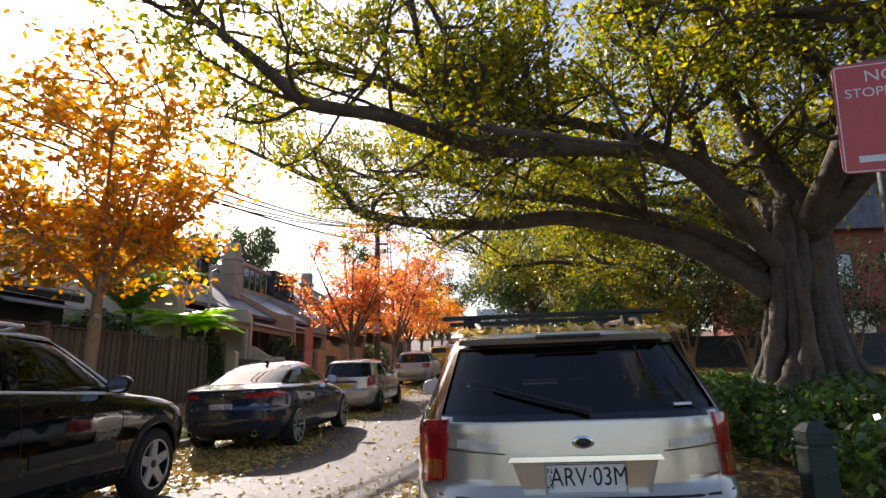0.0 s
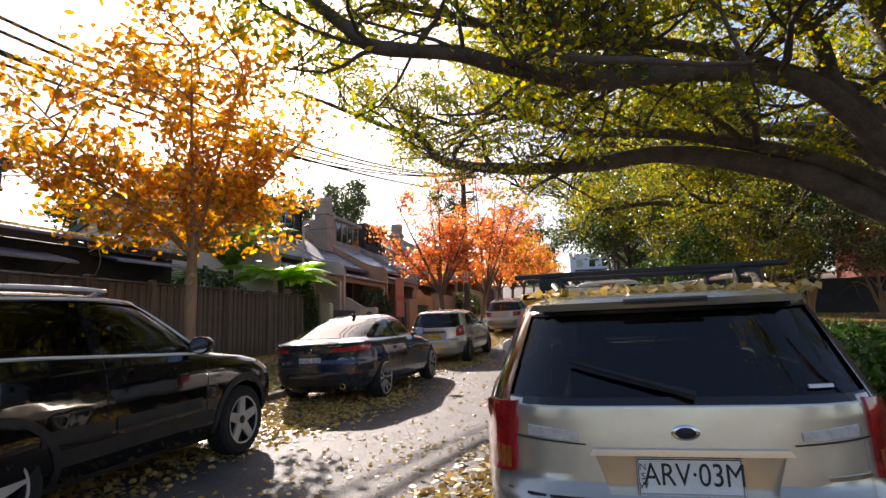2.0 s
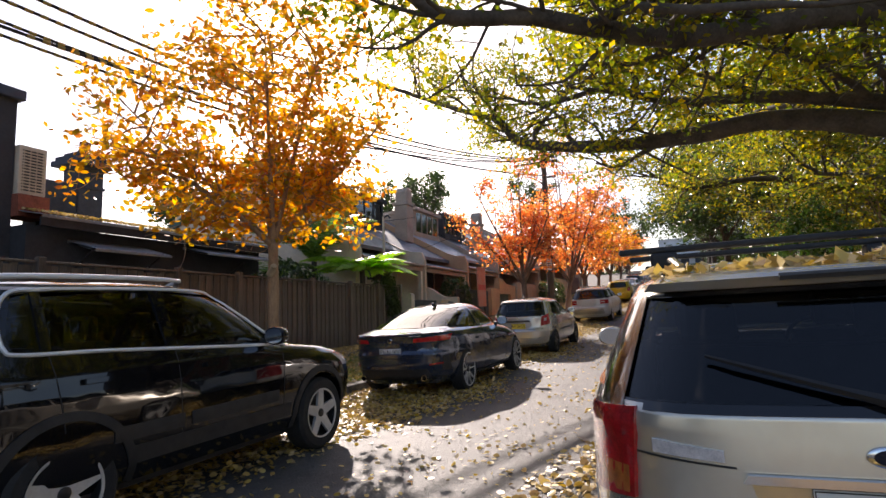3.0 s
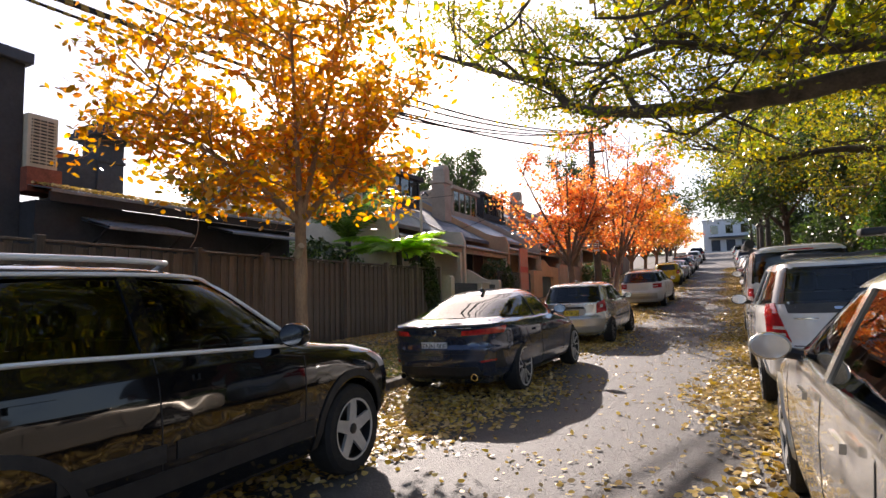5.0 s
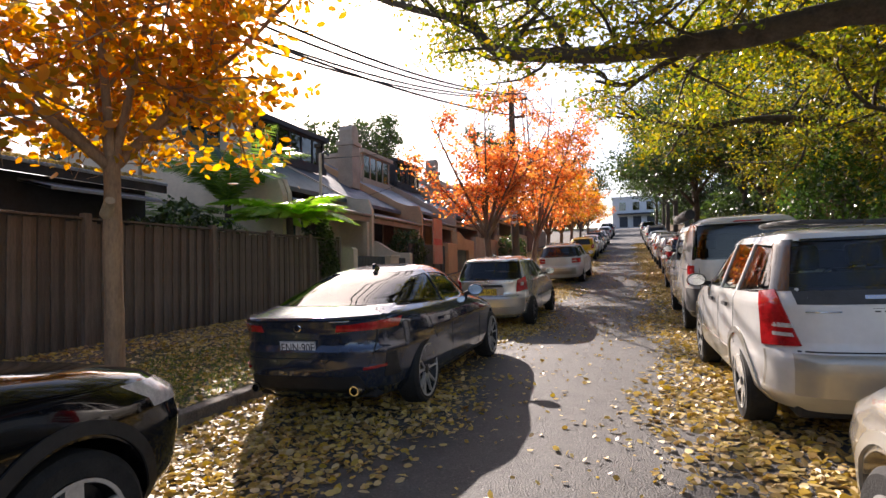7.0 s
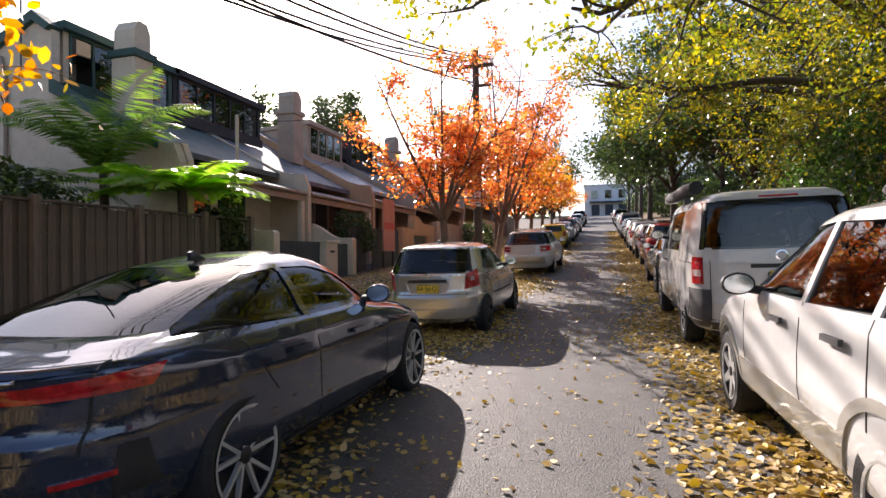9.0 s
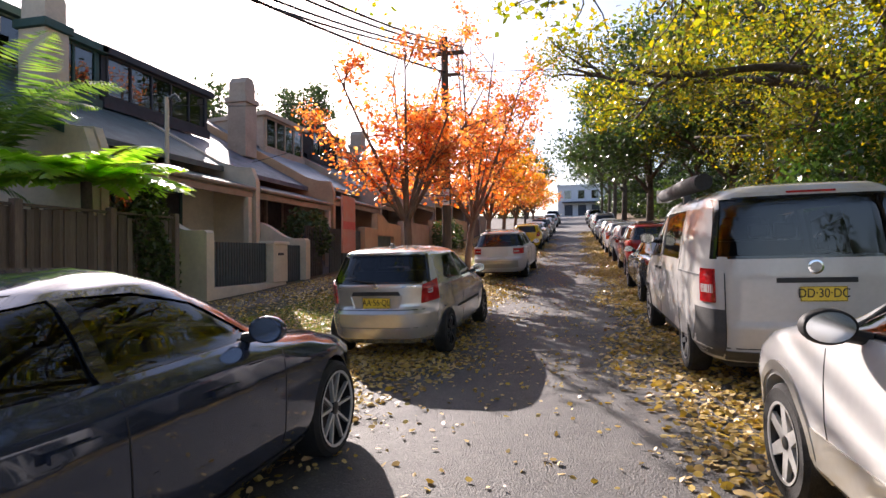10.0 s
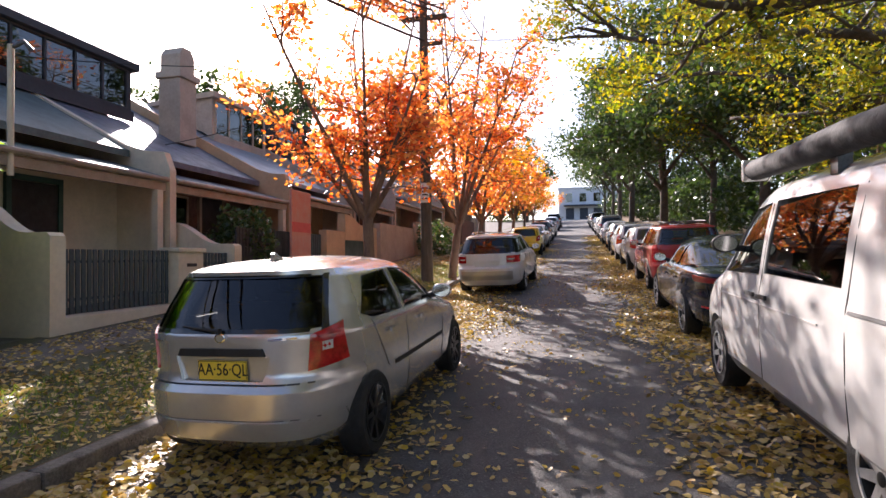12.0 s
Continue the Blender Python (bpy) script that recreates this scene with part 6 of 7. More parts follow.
# ---- far end of the street ----
fb = thing("white_building", "white two-storey building at the end of the street", "building", at=pose(5, 127, ground(124)))
part("wall", box(-10, 11, 0, 8, -0.5, 6.5), M["white"], fb)
part("roof", box(-10.2, 11.2, -0.2, 8.2, 6.5, 6.8, 0.05), M["white"], fb)
part("awning", box(-9, 10, -1.6, 0, 3.0, 3.2), M["bluegrey"], fb)
for k in range(7):
    xx = -8.6 + 2.7 * k
    part("window", box(xx, xx + 1.3, -0.05, -0.004, 3.9, 5.6), M["glass_house"], fb)
    part("shop_window", box(xx, xx + 1.6, -0.05, -0.004, 0.4, 2.6), M["bluegrey"], fb)
part("upper_storey", box(-4, 3, 1, 8, 8.0, 11.5), M["white"], fb)
bh = thing("brick_house", "red brick two-storey house with grey roof behind the park", "house", at=pose(18, 27, park(18, 27)))
part("wall", box(-5.4, 8, -3, 8, -1, 5.2), M["brick_red"], bh)
part("roof", prism([(-6.0, 5.2), (8.5, 5.2), (6, 7.6), (-3.2, 7.6)], -3.4, 8.4, "y"), M["roof_slate"], bh)
part("upper_wall", box(-3.9, 6, 0, 8, 5.3, 8.6), M["brick_red"], bh)
part("upper_roof", prism([(-4.4, 8.6), (6.5, 8.6), (5, 10.4), (-2.5, 10.4)], -0.4, 8.4, "y"), M["roof_slate"], bh)
for x0, z0 in ((-4.7, 2.9), (-4.2, 0.6), (-2.4, 2.9), (-1.8, 0.6), (0.5, 2.9), (0.6, 0.6)):
    w = new("window")
    w.parent = bh
    part("window_frame", box(x0 - 0.06, x0 + 1.06, -3.06, -3.004, z0 - 0.06, z0 + 1.36), M["charcoal"], w)
    part("pane", box(x0, x0 + 1.0, -3.075, -3.062, z0, z0 + 1.3), M["glass_house"], w)
low = thing("park_wall", "low dark rendered wall at the back of the park", "wall", kind="structure")
part("wall", box(6.5, 40, 23.2, 23.45, park(8, 23) - 0.4, park(8, 23) + 1.25), M["charcoal"], low)

# ---- plants ----
def leaf_cloud(name, centres, size, material, parent=None, seed=1, flat=0.5, droop=0.0, ratio=0.55, label="", oval=False):
    """Thousands of small leaves in one mesh, folded along the middle, turned at random: pointed with four corners, or oval with six."""
    r = np.random.default_rng(seed)
    c = np.asarray(centres, float)
    n = len(c)
    d = r.normal(size=(n, 3)) * np.array([1, 1, flat]) + np.array([0, 0, -droop])
    d /= np.linalg.norm(d, axis=1, keepdims=True) + 1e-9
    u = r.normal(size=(n, 3)) * np.array([flat + 0.2, flat + 0.2, 1.0])
    s = np.cross(d, u)
    s /= np.linalg.norm(s, axis=1, keepdims=True) + 1e-9
    up = np.cross(s, d)
    ln = size * r.uniform(0.65, 1.35, (n, 1))
    w = ln * ratio * 0.5
    if oval:
        curl = r.uniform(-0.1, 0.45, (n, 1))
        v = np.empty((n, 6, 3))
        v[:, 0] = c - d * ln * 0.5
        v[:, 1] = c + s * w * 0.86 + up * w * curl - d * ln * 0.22
        v[:, 2] = c + s * w * 0.80 + up * w * curl + d * ln * 0.20
        v[:, 3] = c + d * ln * 0.5 + up * w * (curl - 0.1)
        v[:, 4] = c - s * w * 0.80 + up * w * curl + d * ln * 0.20
        v[:, 5] = c - s * w * 0.86 + up * w * curl - d * ln * 0.22
        b6 = 6 * np.arange(n, dtype=np.int32)[:, None]
        idx = (b6 + np.array([0, 1, 2, 3, 0, 3, 4, 5], dtype=np.int32)).reshape(-1)
        me = bpy.data.meshes.new(name)
        me.vertices.add(6 * n)
        me.vertices.foreach_set("co", v.reshape(-1))
        me.loops.add(8 * n)
        me.loops.foreach_set("vertex_index", idx)
        me.polygons.add(2 * n)
        me.polygons.foreach_set("loop_start", np.arange(0, 8 * n, 4, dtype=np.int32))
        me.polygons.foreach_set("loop_total", np.full(2 * n, 4, dtype=np.int32))
        me.update(calc_edges=True)
        me.materials.append(M[material])
        ob = new(name, me)
        if parent is not None:
            ob.parent = parent
        if label:
            ob["label"] = label
        return ob
    v = np.empty((n, 4, 3))
    v[:, 0] = c - d * ln * 0.5
    v[:, 1] = c + s * w + up * w * 0.25 - d * ln * 0.05
    v[:, 2] = c + d * ln * 0.5
    v[:, 3] = c - s * w + up * w * 0.25 - d * ln * 0.05
    me = bpy.data.meshes.new(name)
    me.vertices.add(4 * n)
    me.vertices.foreach_set("co", v.reshape(-1))
    me.loops.add(4 * n)
    me.loops.foreach_set("vertex_index", np.arange(4 * n, dtype=np.int32))
    me.polygons.add(n)
    me.polygons.foreach_set("loop_start", np.arange(0, 4 * n, 4, dtype=np.int32))
    me.polygons.foreach_set("loop_total", np.full(n, 4, dtype=np.int32))
    me.update(calc_edges=True)
    me.materials.append(M[material])
    ob = new(name, me)
    if parent is not None:
        ob.parent = parent
    if label:
        ob["label"] = label
    return ob


def sprout(line, count, reach, rise, seed, start=0.15, spread=1.0):
    """Side branches off a limb: curved lines that leave it sideways and bend upwards."""
    r = np.random.default_rng(seed)
    pts = [np.array(p) for p in line]
    out = []
    for _ in range(count):
        t = r.uniform(start, 1.0) * (len(pts) - 1)
        i = min(int(t), len(pts) - 2)
        p = pts[i] + (pts[i + 1] - pts[i]) * (t - i)
        d = pts[i + 1] - pts[i]
        d = d / (np.linalg.norm(d) + 1e-9)
        k = r.normal(size=3) * np.array([1, 1, 0.55])
        way = d * r.uniform(0.2, 0.9) + k / (np.linalg.norm(k) + 1e-9) * spread
        way[2] += rise * r.uniform(0.2, 1.2)
        way /= np.linalg.norm(way)
        ln = reach * r.uniform(0.45, 1.15)
        q = [p]
        for s in range(5):
            way = way + r.normal(size=3) * 0.22 + np.array([0, 0, 0.05 * rise])
            way /= np.linalg.norm(way)
            q.append(q[-1] + way * ln / 5)
        out.append(q)
    return out


def around(lines, per, spread, seed, lo=0.35):
    """Leaf places scattered round the outer part of twigs."""
    r = np.random.default_rng(seed)
    out = []
    for q in lines:
        q = np.array(q)
        t = r.uniform(lo, 1.0, per) * (len(q) - 1)
        i = np.minimum(t.astype(int), len(q) - 2)
        p = q[i] + (q[i + 1] - q[i]) * (t - i)[:, None]
        out.append(p + r.normal(size=(per, 3)) * np.array([spread, spread, spread * 0.7]))
    return np.concatenate(out)


def branches(name, lines, r0, r1, material, parent, sides=5):
    bm = bmesh.new()
    for q in lines:
        n = len(q)
        add_tube(bm, [tuple(p) for p in q], [r0 + (r1 - r0) * i / (n - 1) for i in range(n)], sides, False)
    return tagged(part(name, bm, M[material], parent, smooth=180), kind="stuff")


def limb(name, pts, r0, r1, parent, material="bark", seed=0, sides=12, knots=True):
    """A heavy limb along points, tapered, with lumps."""
    line = smooth_line(pts, 6)
    n = len(line)
    rr = [r0 + (r1 - r0) * (i / (n - 1)) ** 0.8 for i in range(n)]
    if knots:
        rr = [a * (1 + 0.13 * noise.noise(Vector((i * 0.35, seed * 7.1, 0)))) for i, a in enumerate(rr)]
    bm = tube(line, rr, sides)
    for v in bm.verts:
        v.co += 0.18 * r0 * noise.noise_vector(v.co * 2.6) * 0.5
    return part(name, bm, M[material], parent, smooth=180), line


# the great tree in the park
fig = thing("fig_tree", "huge old spreading tree with dark limbs over the street", "tree")
fig_trunk = part("trunk", bmesh.new(), M["bark"], fig)
bm = bmesh.new()
cx, cy = 5.72, 11.35
levels = [(0.3, 1.3), (0.75, 1.0), (1.1, 0.78), (1.6, 0.62), (2.2, 0.53), (2.9, 0.5), (3.6, 0.52), (4.3, 0.44), (4.9, 0.3)]
rings = []
for z, rad in levels:
    ring = []
    for k in range(40):
        a = 2 * math.pi * k / 40
        flute = 1 + (0.22 * math.sin(5 * a + 0.6 + 0.25 * z) + 0.15 * math.sin(9 * a + 2.0 + z * 0.6)) * (1.0 if z < 2 else 0.75) + 0.10 * noise.noise(Vector((math.cos(a) * 1.5, math.sin(a) * 1.5, z * 0.8)))
        ring.append(bm.verts.new((cx + 0.06 * (z - 1) + rad * flute * math.cos(a), cy + rad * flute * math.sin(a), z)))
    rings.append(ring)
for a, b in zip(rings, rings[1:]):
    for k in range(40):
        bm.faces.new((a[k], a[(k + 1) % 40], b[(k + 1) % 40], b[k]))
bm.faces.new(rings[-1])
bm.to_mesh(fig_trunk.data)
bm.free()
fig_trunk.data.polygons.foreach_set("use_smooth", [True] * len(fig_trunk.data.polygons))
FIG_LIMBS = [
    ([(5.3, 11.4, 2.9), (4.66, 11.67, 3.53), (3.62, 12.05, 4.25), (1.73, 12.73, 4.95), (0.31, 13.24, 5.03), (-1.11, 13.75, 5.18), (-2.68, 14.32, 5.52), (-3.85, 14.74, 5.98), (-4.45, 14.95, 6.7), (-5.62, 15.38, 7.31), (-7.35, 16.0, 8.3), (-9.3, 16.7, 9.4)], 0.27, 0.045),
    ([(5.3, 11.5, 3.4), (4.5, 11.75, 4.1), (3.34, 12.15, 4.75), (1.63, 12.77, 5.43), (0.06, 13.33, 5.79), (-0.79, 13.64, 6.23), (-1.71, 13.97, 6.63), (-3.02, 14.44, 6.7), (-4.3, 15.2, 7.4)], 0.18, 0.04),
    ([(5.5, 11.2, 3.4), (4.92, 10.88, 3.95), (3.92, 10.35, 4.91), (3.12, 9.92, 5.23), (1.7, 9.15, 5.18), (0.24, 8.37, 4.91), (-0.78, 7.82, 4.97), (-1.56, 7.41, 5.14), (-2.52, 6.89, 5.12), (-2.9, 6.69, 5.42), (-3.63, 6.3, 5.99), (-4.0, 6.1, 6.3), (-4.8, 5.6, 6.9)], 0.22, 0.04),
    ([(4.3, 10.6, 5.1), (2.76, 10.3, 5.74), (1.34, 9.81, 6.01), (0.09, 9.39, 5.99), (-0.89, 9.05, 6.06), (-1.65, 8.79, 6.4), (-2.58, 8.47, 6.61), (-3.6, 8.1, 6.9)], 0.14, 0.035),
    ([(5.85, 11.3, 3.6), (5.96, 11.26, 4.5), (5.54, 11.33, 5.6), (5.0, 11.42, 7.1), (4.7, 11.47, 9.5), (4.3, 11.8, 11.5)], 0.36, 0.1),
    ([(6.2, 11.3, 4.0), (6.6, 10.9, 5.2), (6.4, 10.2, 6.6), (5.4, 9.6, 7.1), (4.2, 9.2, 7.5), (3.2, 8.6, 8.1), (2.4, 8.0, 9.0), (1.2, 7.6, 9.6)], 0.25, 0.06),
    ([(6.2, 11.6, 4.0), (6.9, 11.9, 4.7), (7.93, 12.5, 5.5), (9.03, 13.1, 6.5), (10.8, 13.8, 7.6)], 0.30, 0.08),
    ([(4.6, 10.7, 4.6), (3.98, 10.47, 5.2), (3.75, 10.36, 6.1), (3.13, 10.06, 7.0), (2.68, 9.85, 8.5), (1.8, 9.8, 10)], 0.20, 0.05),
    ([(5.7, 11.8, 3.8), (5.0, 13.4, 5.2), (4.0, 15.4, 6.1), (2.4, 17.4, 6.6), (0.8, 19.6, 7.0), (-1.0, 21.5, 7.6)], 0.28, 0.05),
    ([(5.9, 11.8, 4.0), (6.4, 13.8, 5.6), (6.8, 16.4, 6.6), (6.2, 19.0, 7.4)], 0.26, 0.06),
    ([(5.9, 11.0, 4.0), (6.0, 9.0, 5.8), (5.2, 6.8, 6.8), (4.2, 4.4, 7.2), (3.0, 2.2, 7.6)], 0.26, 0.05),
    ([(5.9, 11.0, 3.9), (7.0, 9.4, 5.4), (8.2, 7.6, 6.6), (9.0, 5.6, 7.6)], 0.24, 0.05),
]
# fluted stems and roots grown together round the trunk
rg = random.Random(77)
for k in range(17):
    a = 2 * math.pi * k / 17 + rg.uniform(-0.15, 0.15)
    tw_ = rg.uniform(-0.5, 0.5)
    foot, waist = rg.uniform(1.0, 1.45), rg.uniform(0.44, 0.58)
    gz = park(cx + foot * math.cos(a), cy + foot * math.sin(a))
    ring = [(foot, gz - 0.12, 0.0), (foot * 0.72, gz + 0.16, 0.1), (waist * 1.25, gz + 0.7, 0.25), (waist, gz + 1.5, 0.5), (waist * 0.95, gz + 2.3, 0.8), (waist * 0.9, gz + 3.0, 1.0), (waist * 0.8, gz + 3.5, 1.15)]
    pts = [(cx + 0.06 * (z - 1) + r * math.cos(a + tw_ * f), cy + r * math.sin(a + tw_ * f), z) for r, z, f in ring]
    line = smooth_line(pts, 4)
    rr = rg.uniform(0.10, 0.17)
    bm = tube(line, [rr * (1.15 - 0.35 * i / len(line)) * (1 + 0.2 * noise.noise(Vector((i * 0.5, k * 3.3, 0)))) for i in range(len(line))], 9)
    for v in bm.verts:
        v.co += 0.05 * noise.noise_vector(v.co * 3.1)
    part("buttress_root", bm, M["bark"], fig, smooth=180)
lines, boughs, twigs, fine = [], [], [], []
for i, (pts, r0, r1) in enumerate(FIG_LIMBS):
    ob, line = limb("limb", pts, r0, r1, fig, seed=i)
    lines.append(line)
    big = [q for q in sprout(line[:int(len(line) * 0.68)], 8, 3.2, 0.5, 100 + i, 0.35) if min(p[2] for p in q) > 4.3]
    boughs += big
    side = sprout(line, 26 if i < 4 else 9, 2.3, 0.4, 140 + i, 0.3)
    for j, q in enumerate(big):
        side += sprout(q, 4, 1.7, 0.3, 2000 + 40 * i + j, 0.25)
    side = [q for q in side if min(p[2] for p in q) > 4.2]
    twigs += side
    for j, q in enumerate(side):
        fine += sprout(q, 5, 1.1, 0.25, 4000 + 60 * i + j, 0.25)
branches("bough_work", boughs, 0.075, 0.025, "bark", fig, 7)
branches("branch_work", twigs, 0.036, 0.013, "bark", fig, 5)
branches("twig_work", fine, 0.013, 0.005, "bark", fig, 3)
allp = np.concatenate([around(fine, 30, 0.17, 3), around(twigs, 18, 0.26, 4, 0.5)])
allp = allp[allp[:, 2] > 4.4]
leaf_cloud("crown", allp, 0.105, "leaf_fig", fig, 7, 0.6, 0.25, 0.62)
part("cut_stub", tube([(4.55, 9.35, 7.35), (4.30, 9.0, 7.25)], [0.10, 0.095], 14), M["bark_cut"], fig, "pale sawn end of a cut branch")


def spreading_tree(label, base, limbs, material, leaf, count, seed, size=0.1, r0=0.2, per=60, reach=2.0, group="", low=0.0, fine_n=5, name="tree", spread=0.22, boughs=10):
    t = thing(name, label, "tree", group)
    ll, tw, fi = [], [], []
    for i, pts in enumerate(limbs):
        ob, line = limb("trunk" if i == 0 else "limb", pts, r0 if i == 0 else r0 * 0.5, r0 * 0.5 if i == 0 else r0 * 0.12, t, material, seed + i, 10)
        if i or len(limbs) == 1:
            sd = sprout(line, boughs, reach, 0.35, seed * 10 + i, 0.25)
            tw += sd
            for j, q in enumerate(sd):
                fi += sprout(q, fine_n, reach * 0.5, 0.2, seed * 100 + 20 * i + j, 0.3)
    branches("bough_work", tw, r0 * 0.16, r0 * 0.05, material, t, 5)
    branches("twig_work", fi, r0 * 0.045 + 0.003, 0.004, material, t, 3)
    p = np.concatenate([around(fi, per, spread, seed + 5), around(tw, per, spread * 1.3, seed + 6, 0.45)])
    p = p[p[:, 2] > low]
    leaf_cloud("crown", p, size, leaf, t, seed + 7, 0.6, 0.3)
    return t


# second park tree, leaves turning yellow, hanging low over the kerb
spreading_tree("park tree with yellow-green autumn leaves hanging over cars", (6.5, 23), [
    [(6.6, 23.0, 1.2), (6.5, 22.8, 3.0), (6.0, 22.4, 4.6)],
    [(6.2, 22.5, 4.0), (4.4, 21.8, 5.2), (2.3, 20.9, 5.5), (0.3, 20.3, 5.3), (-0.6, 20.1, 5.5)],
    [(6.1, 22.4, 4.4), (4.0, 20.4, 6.0), (2.2, 18.6, 6.6), (0.4, 17.2, 6.8)],
    [(6.1, 22.6, 4.4), (4.2, 23.4, 5.6), (2.2, 24.0, 6.2), (0.2, 24.6, 6.4), (-1.8, 25.2, 7.2)],
    [(6.2, 22.4, 4.5), (5.2, 20.4, 5.0), (4.0, 18.6, 4.9), (3.0, 17.0, 4.7)],
    [(6.2, 22.6, 4.5), (5.0, 22.0, 7.4), (3.6, 21.6, 9.2), (2.2, 21.2, 10.2)],
    [(6.4, 22.8, 4.4), (7.4, 21.0, 5.8), (8.0, 18.8, 6.8)],
    [(6.2, 22.6, 4.2), (5.0, 24.6, 5.0), (3.6, 26.6, 5.2), (2.2, 28.4, 5.6)],
    [(6.2, 22.5, 5.0), (4.6, 20.6, 7.6), (3.0, 19.6, 9.0), (0.6, 19.0, 9.4)]], "bark", "leaf_yellow", 0, 40, 0.11, 0.3, 62, 2.3, low=3.2)
spreading_tree("tall park tree with green and yellow leaves", (8, 31), [
    [(8.4, 31.5, 1.4), (8.2, 31.4, 4.0), (7.6, 31.0, 6.0)],
    [(7.8, 31.2, 5.0), (5.2, 30.2, 6.6), (2.4, 29.6, 7.2), (0.4, 29.2, 7.0)], [(7.7, 31.1, 5.4), (6.0, 29.6, 8.2), (4.0, 28.6, 10.2), (2.6, 28, 11.4)],
    [(7.7, 31.1, 5.6), (7.0, 31.0, 9.0), (5.8, 30.6, 12.2)], [(7.8, 31.3, 5.2), (5.4, 33.4, 7.0), (3.0, 35.2, 8.0)], [(8.0, 31.2, 5.0), (9.4, 28.8, 7.4), (10.0, 26.2, 8.6)]], "bark", "leaf_fig", 0, 60, 0.14, 0.3, 55, 2.8, low=3.4)
# dark evergreens along the park edge further up
for k, (x, y, h) in enumerate(((2.4, 42, 11.5), (6.5, 50, 13), (2.2, 56, 13), (9.5, 40, 12), (2.4, 70, 14), (2.8, 86, 14), (13.5, 34, 10), (5.2, 36, 10), (2.6, 102, 14), (-8.5, 92, 11))):
    g = park(x, y)
    spreading_tree("dark evergreen park tree with dense foliage", (x, y), [
        [(x, y, g - 0.1), (x + 0.1, y, g + h * 0.25), (x, y + 0.2, g + h * 0.55)],
        [(x, y, g + h * 0.25), (x - 1.8, y - 0.8, g + h * 0.42), (x - 3.4, y - 1.2, g + h * 0.5)], [(x, y, g + h * 0.3), (x + 1.8, y - 1.2, g + h * 0.5), (x + 3.2, y - 1.6, g + h * 0.6)],
        [(x, y, g + h * 0.4), (x - 1.2, y - 1.4, g + h * 0.66), (x - 2.0, y - 1.8, g + h * 0.82)], [(x, y, g + h * 0.5), (x + 0.4, y, g + h * 0.75), (x + 0.3, y, g + h)], [(x, y, g + h * 0.3), (x - 0.4, y - 2.0, g + h * 0.4), (x - 0.6, y - 3.4, g + h * 0.45)]],
        "bark", "leaf_dark", 0, 80 + k, 0.25, 0.26, 42, 2.5, "dark evergreens", low=g + 1.5, fine_n=4, spread=0.4, boughs=11)
# slim multi-stemmed trees at the back of the park
for k, (x, y) in enumerate(((5.2, 20.5), (6.9, 21.6), (8.6, 20.8), (10.2, 21.8), (11.8, 20.4), (9.4, 18.6), (7.4, 26.5), (4.9, 27.0))):
    g = park(x, y)
    stems = [[(x, y, g - 0.1), (x + 0.05, y, g + 0.4), (x + 0.1, y + 0.05, g + 0.8)]] + [[(x, y, g + 0.1), (x + 0.5 * math.cos(a), y + 0.4 * math.sin(a), g + 1.6), (x + 1.0 * math.cos(a), y + 0.8 * math.sin(a), g + 3.4)] for a in (0.4 + k, 2.3 + k, 4.4 + k)]
    spreading_tree("slim multi-stemmed park tree with brown and green leaves", (x, y), stems, "bark_gum", "leaf_dark" if k % 3 else "leaf_yellow", 0, 120 + k, 0.13, 0.13, 22, 1.5, "slim park trees", low=g + 1.4, fine_n=4, name="slim_tree", boughs=7)
# park canopy closing the view; negative-y trees are unseen, added to darken reflections
for k, (x, y) in enumerate(((13, 44), (18, 56), (12, 66), (22, 38), (26, -10), (22, -26), (-16, -44), (9, 104), (-10, 108), (16, 90), (8, 78))):
    g = park(x, y)
    spreading_tree("large dark leafy tree of a group partly added out of view", (x, y), [[(x, y, g - 0.1), (x, y, g + 3), (x, y, g + 5)]] + [[(x, y, g + 2.2), (x + 2.2 * math.cos(a), y + 2.2 * math.sin(a), g + 4.2 * k_), (x + 4 * math.cos(a), y + 4 * math.sin(a), g + 6.8 * k_)] for a, k_ in ((0.3, 1.2), (1.6, 0.55), (2.9, 1.2), (3.6, 0.5), (4.1, 1.1), (4.8, 0.5), (5.5, 1.0))], "bark", "leaf_dark", 0, 160 + k, 0.32, 0.35, 20, 3.2, "large park trees", low=g + 1.2, fine_n=4, spread=0.55, boughs=9)


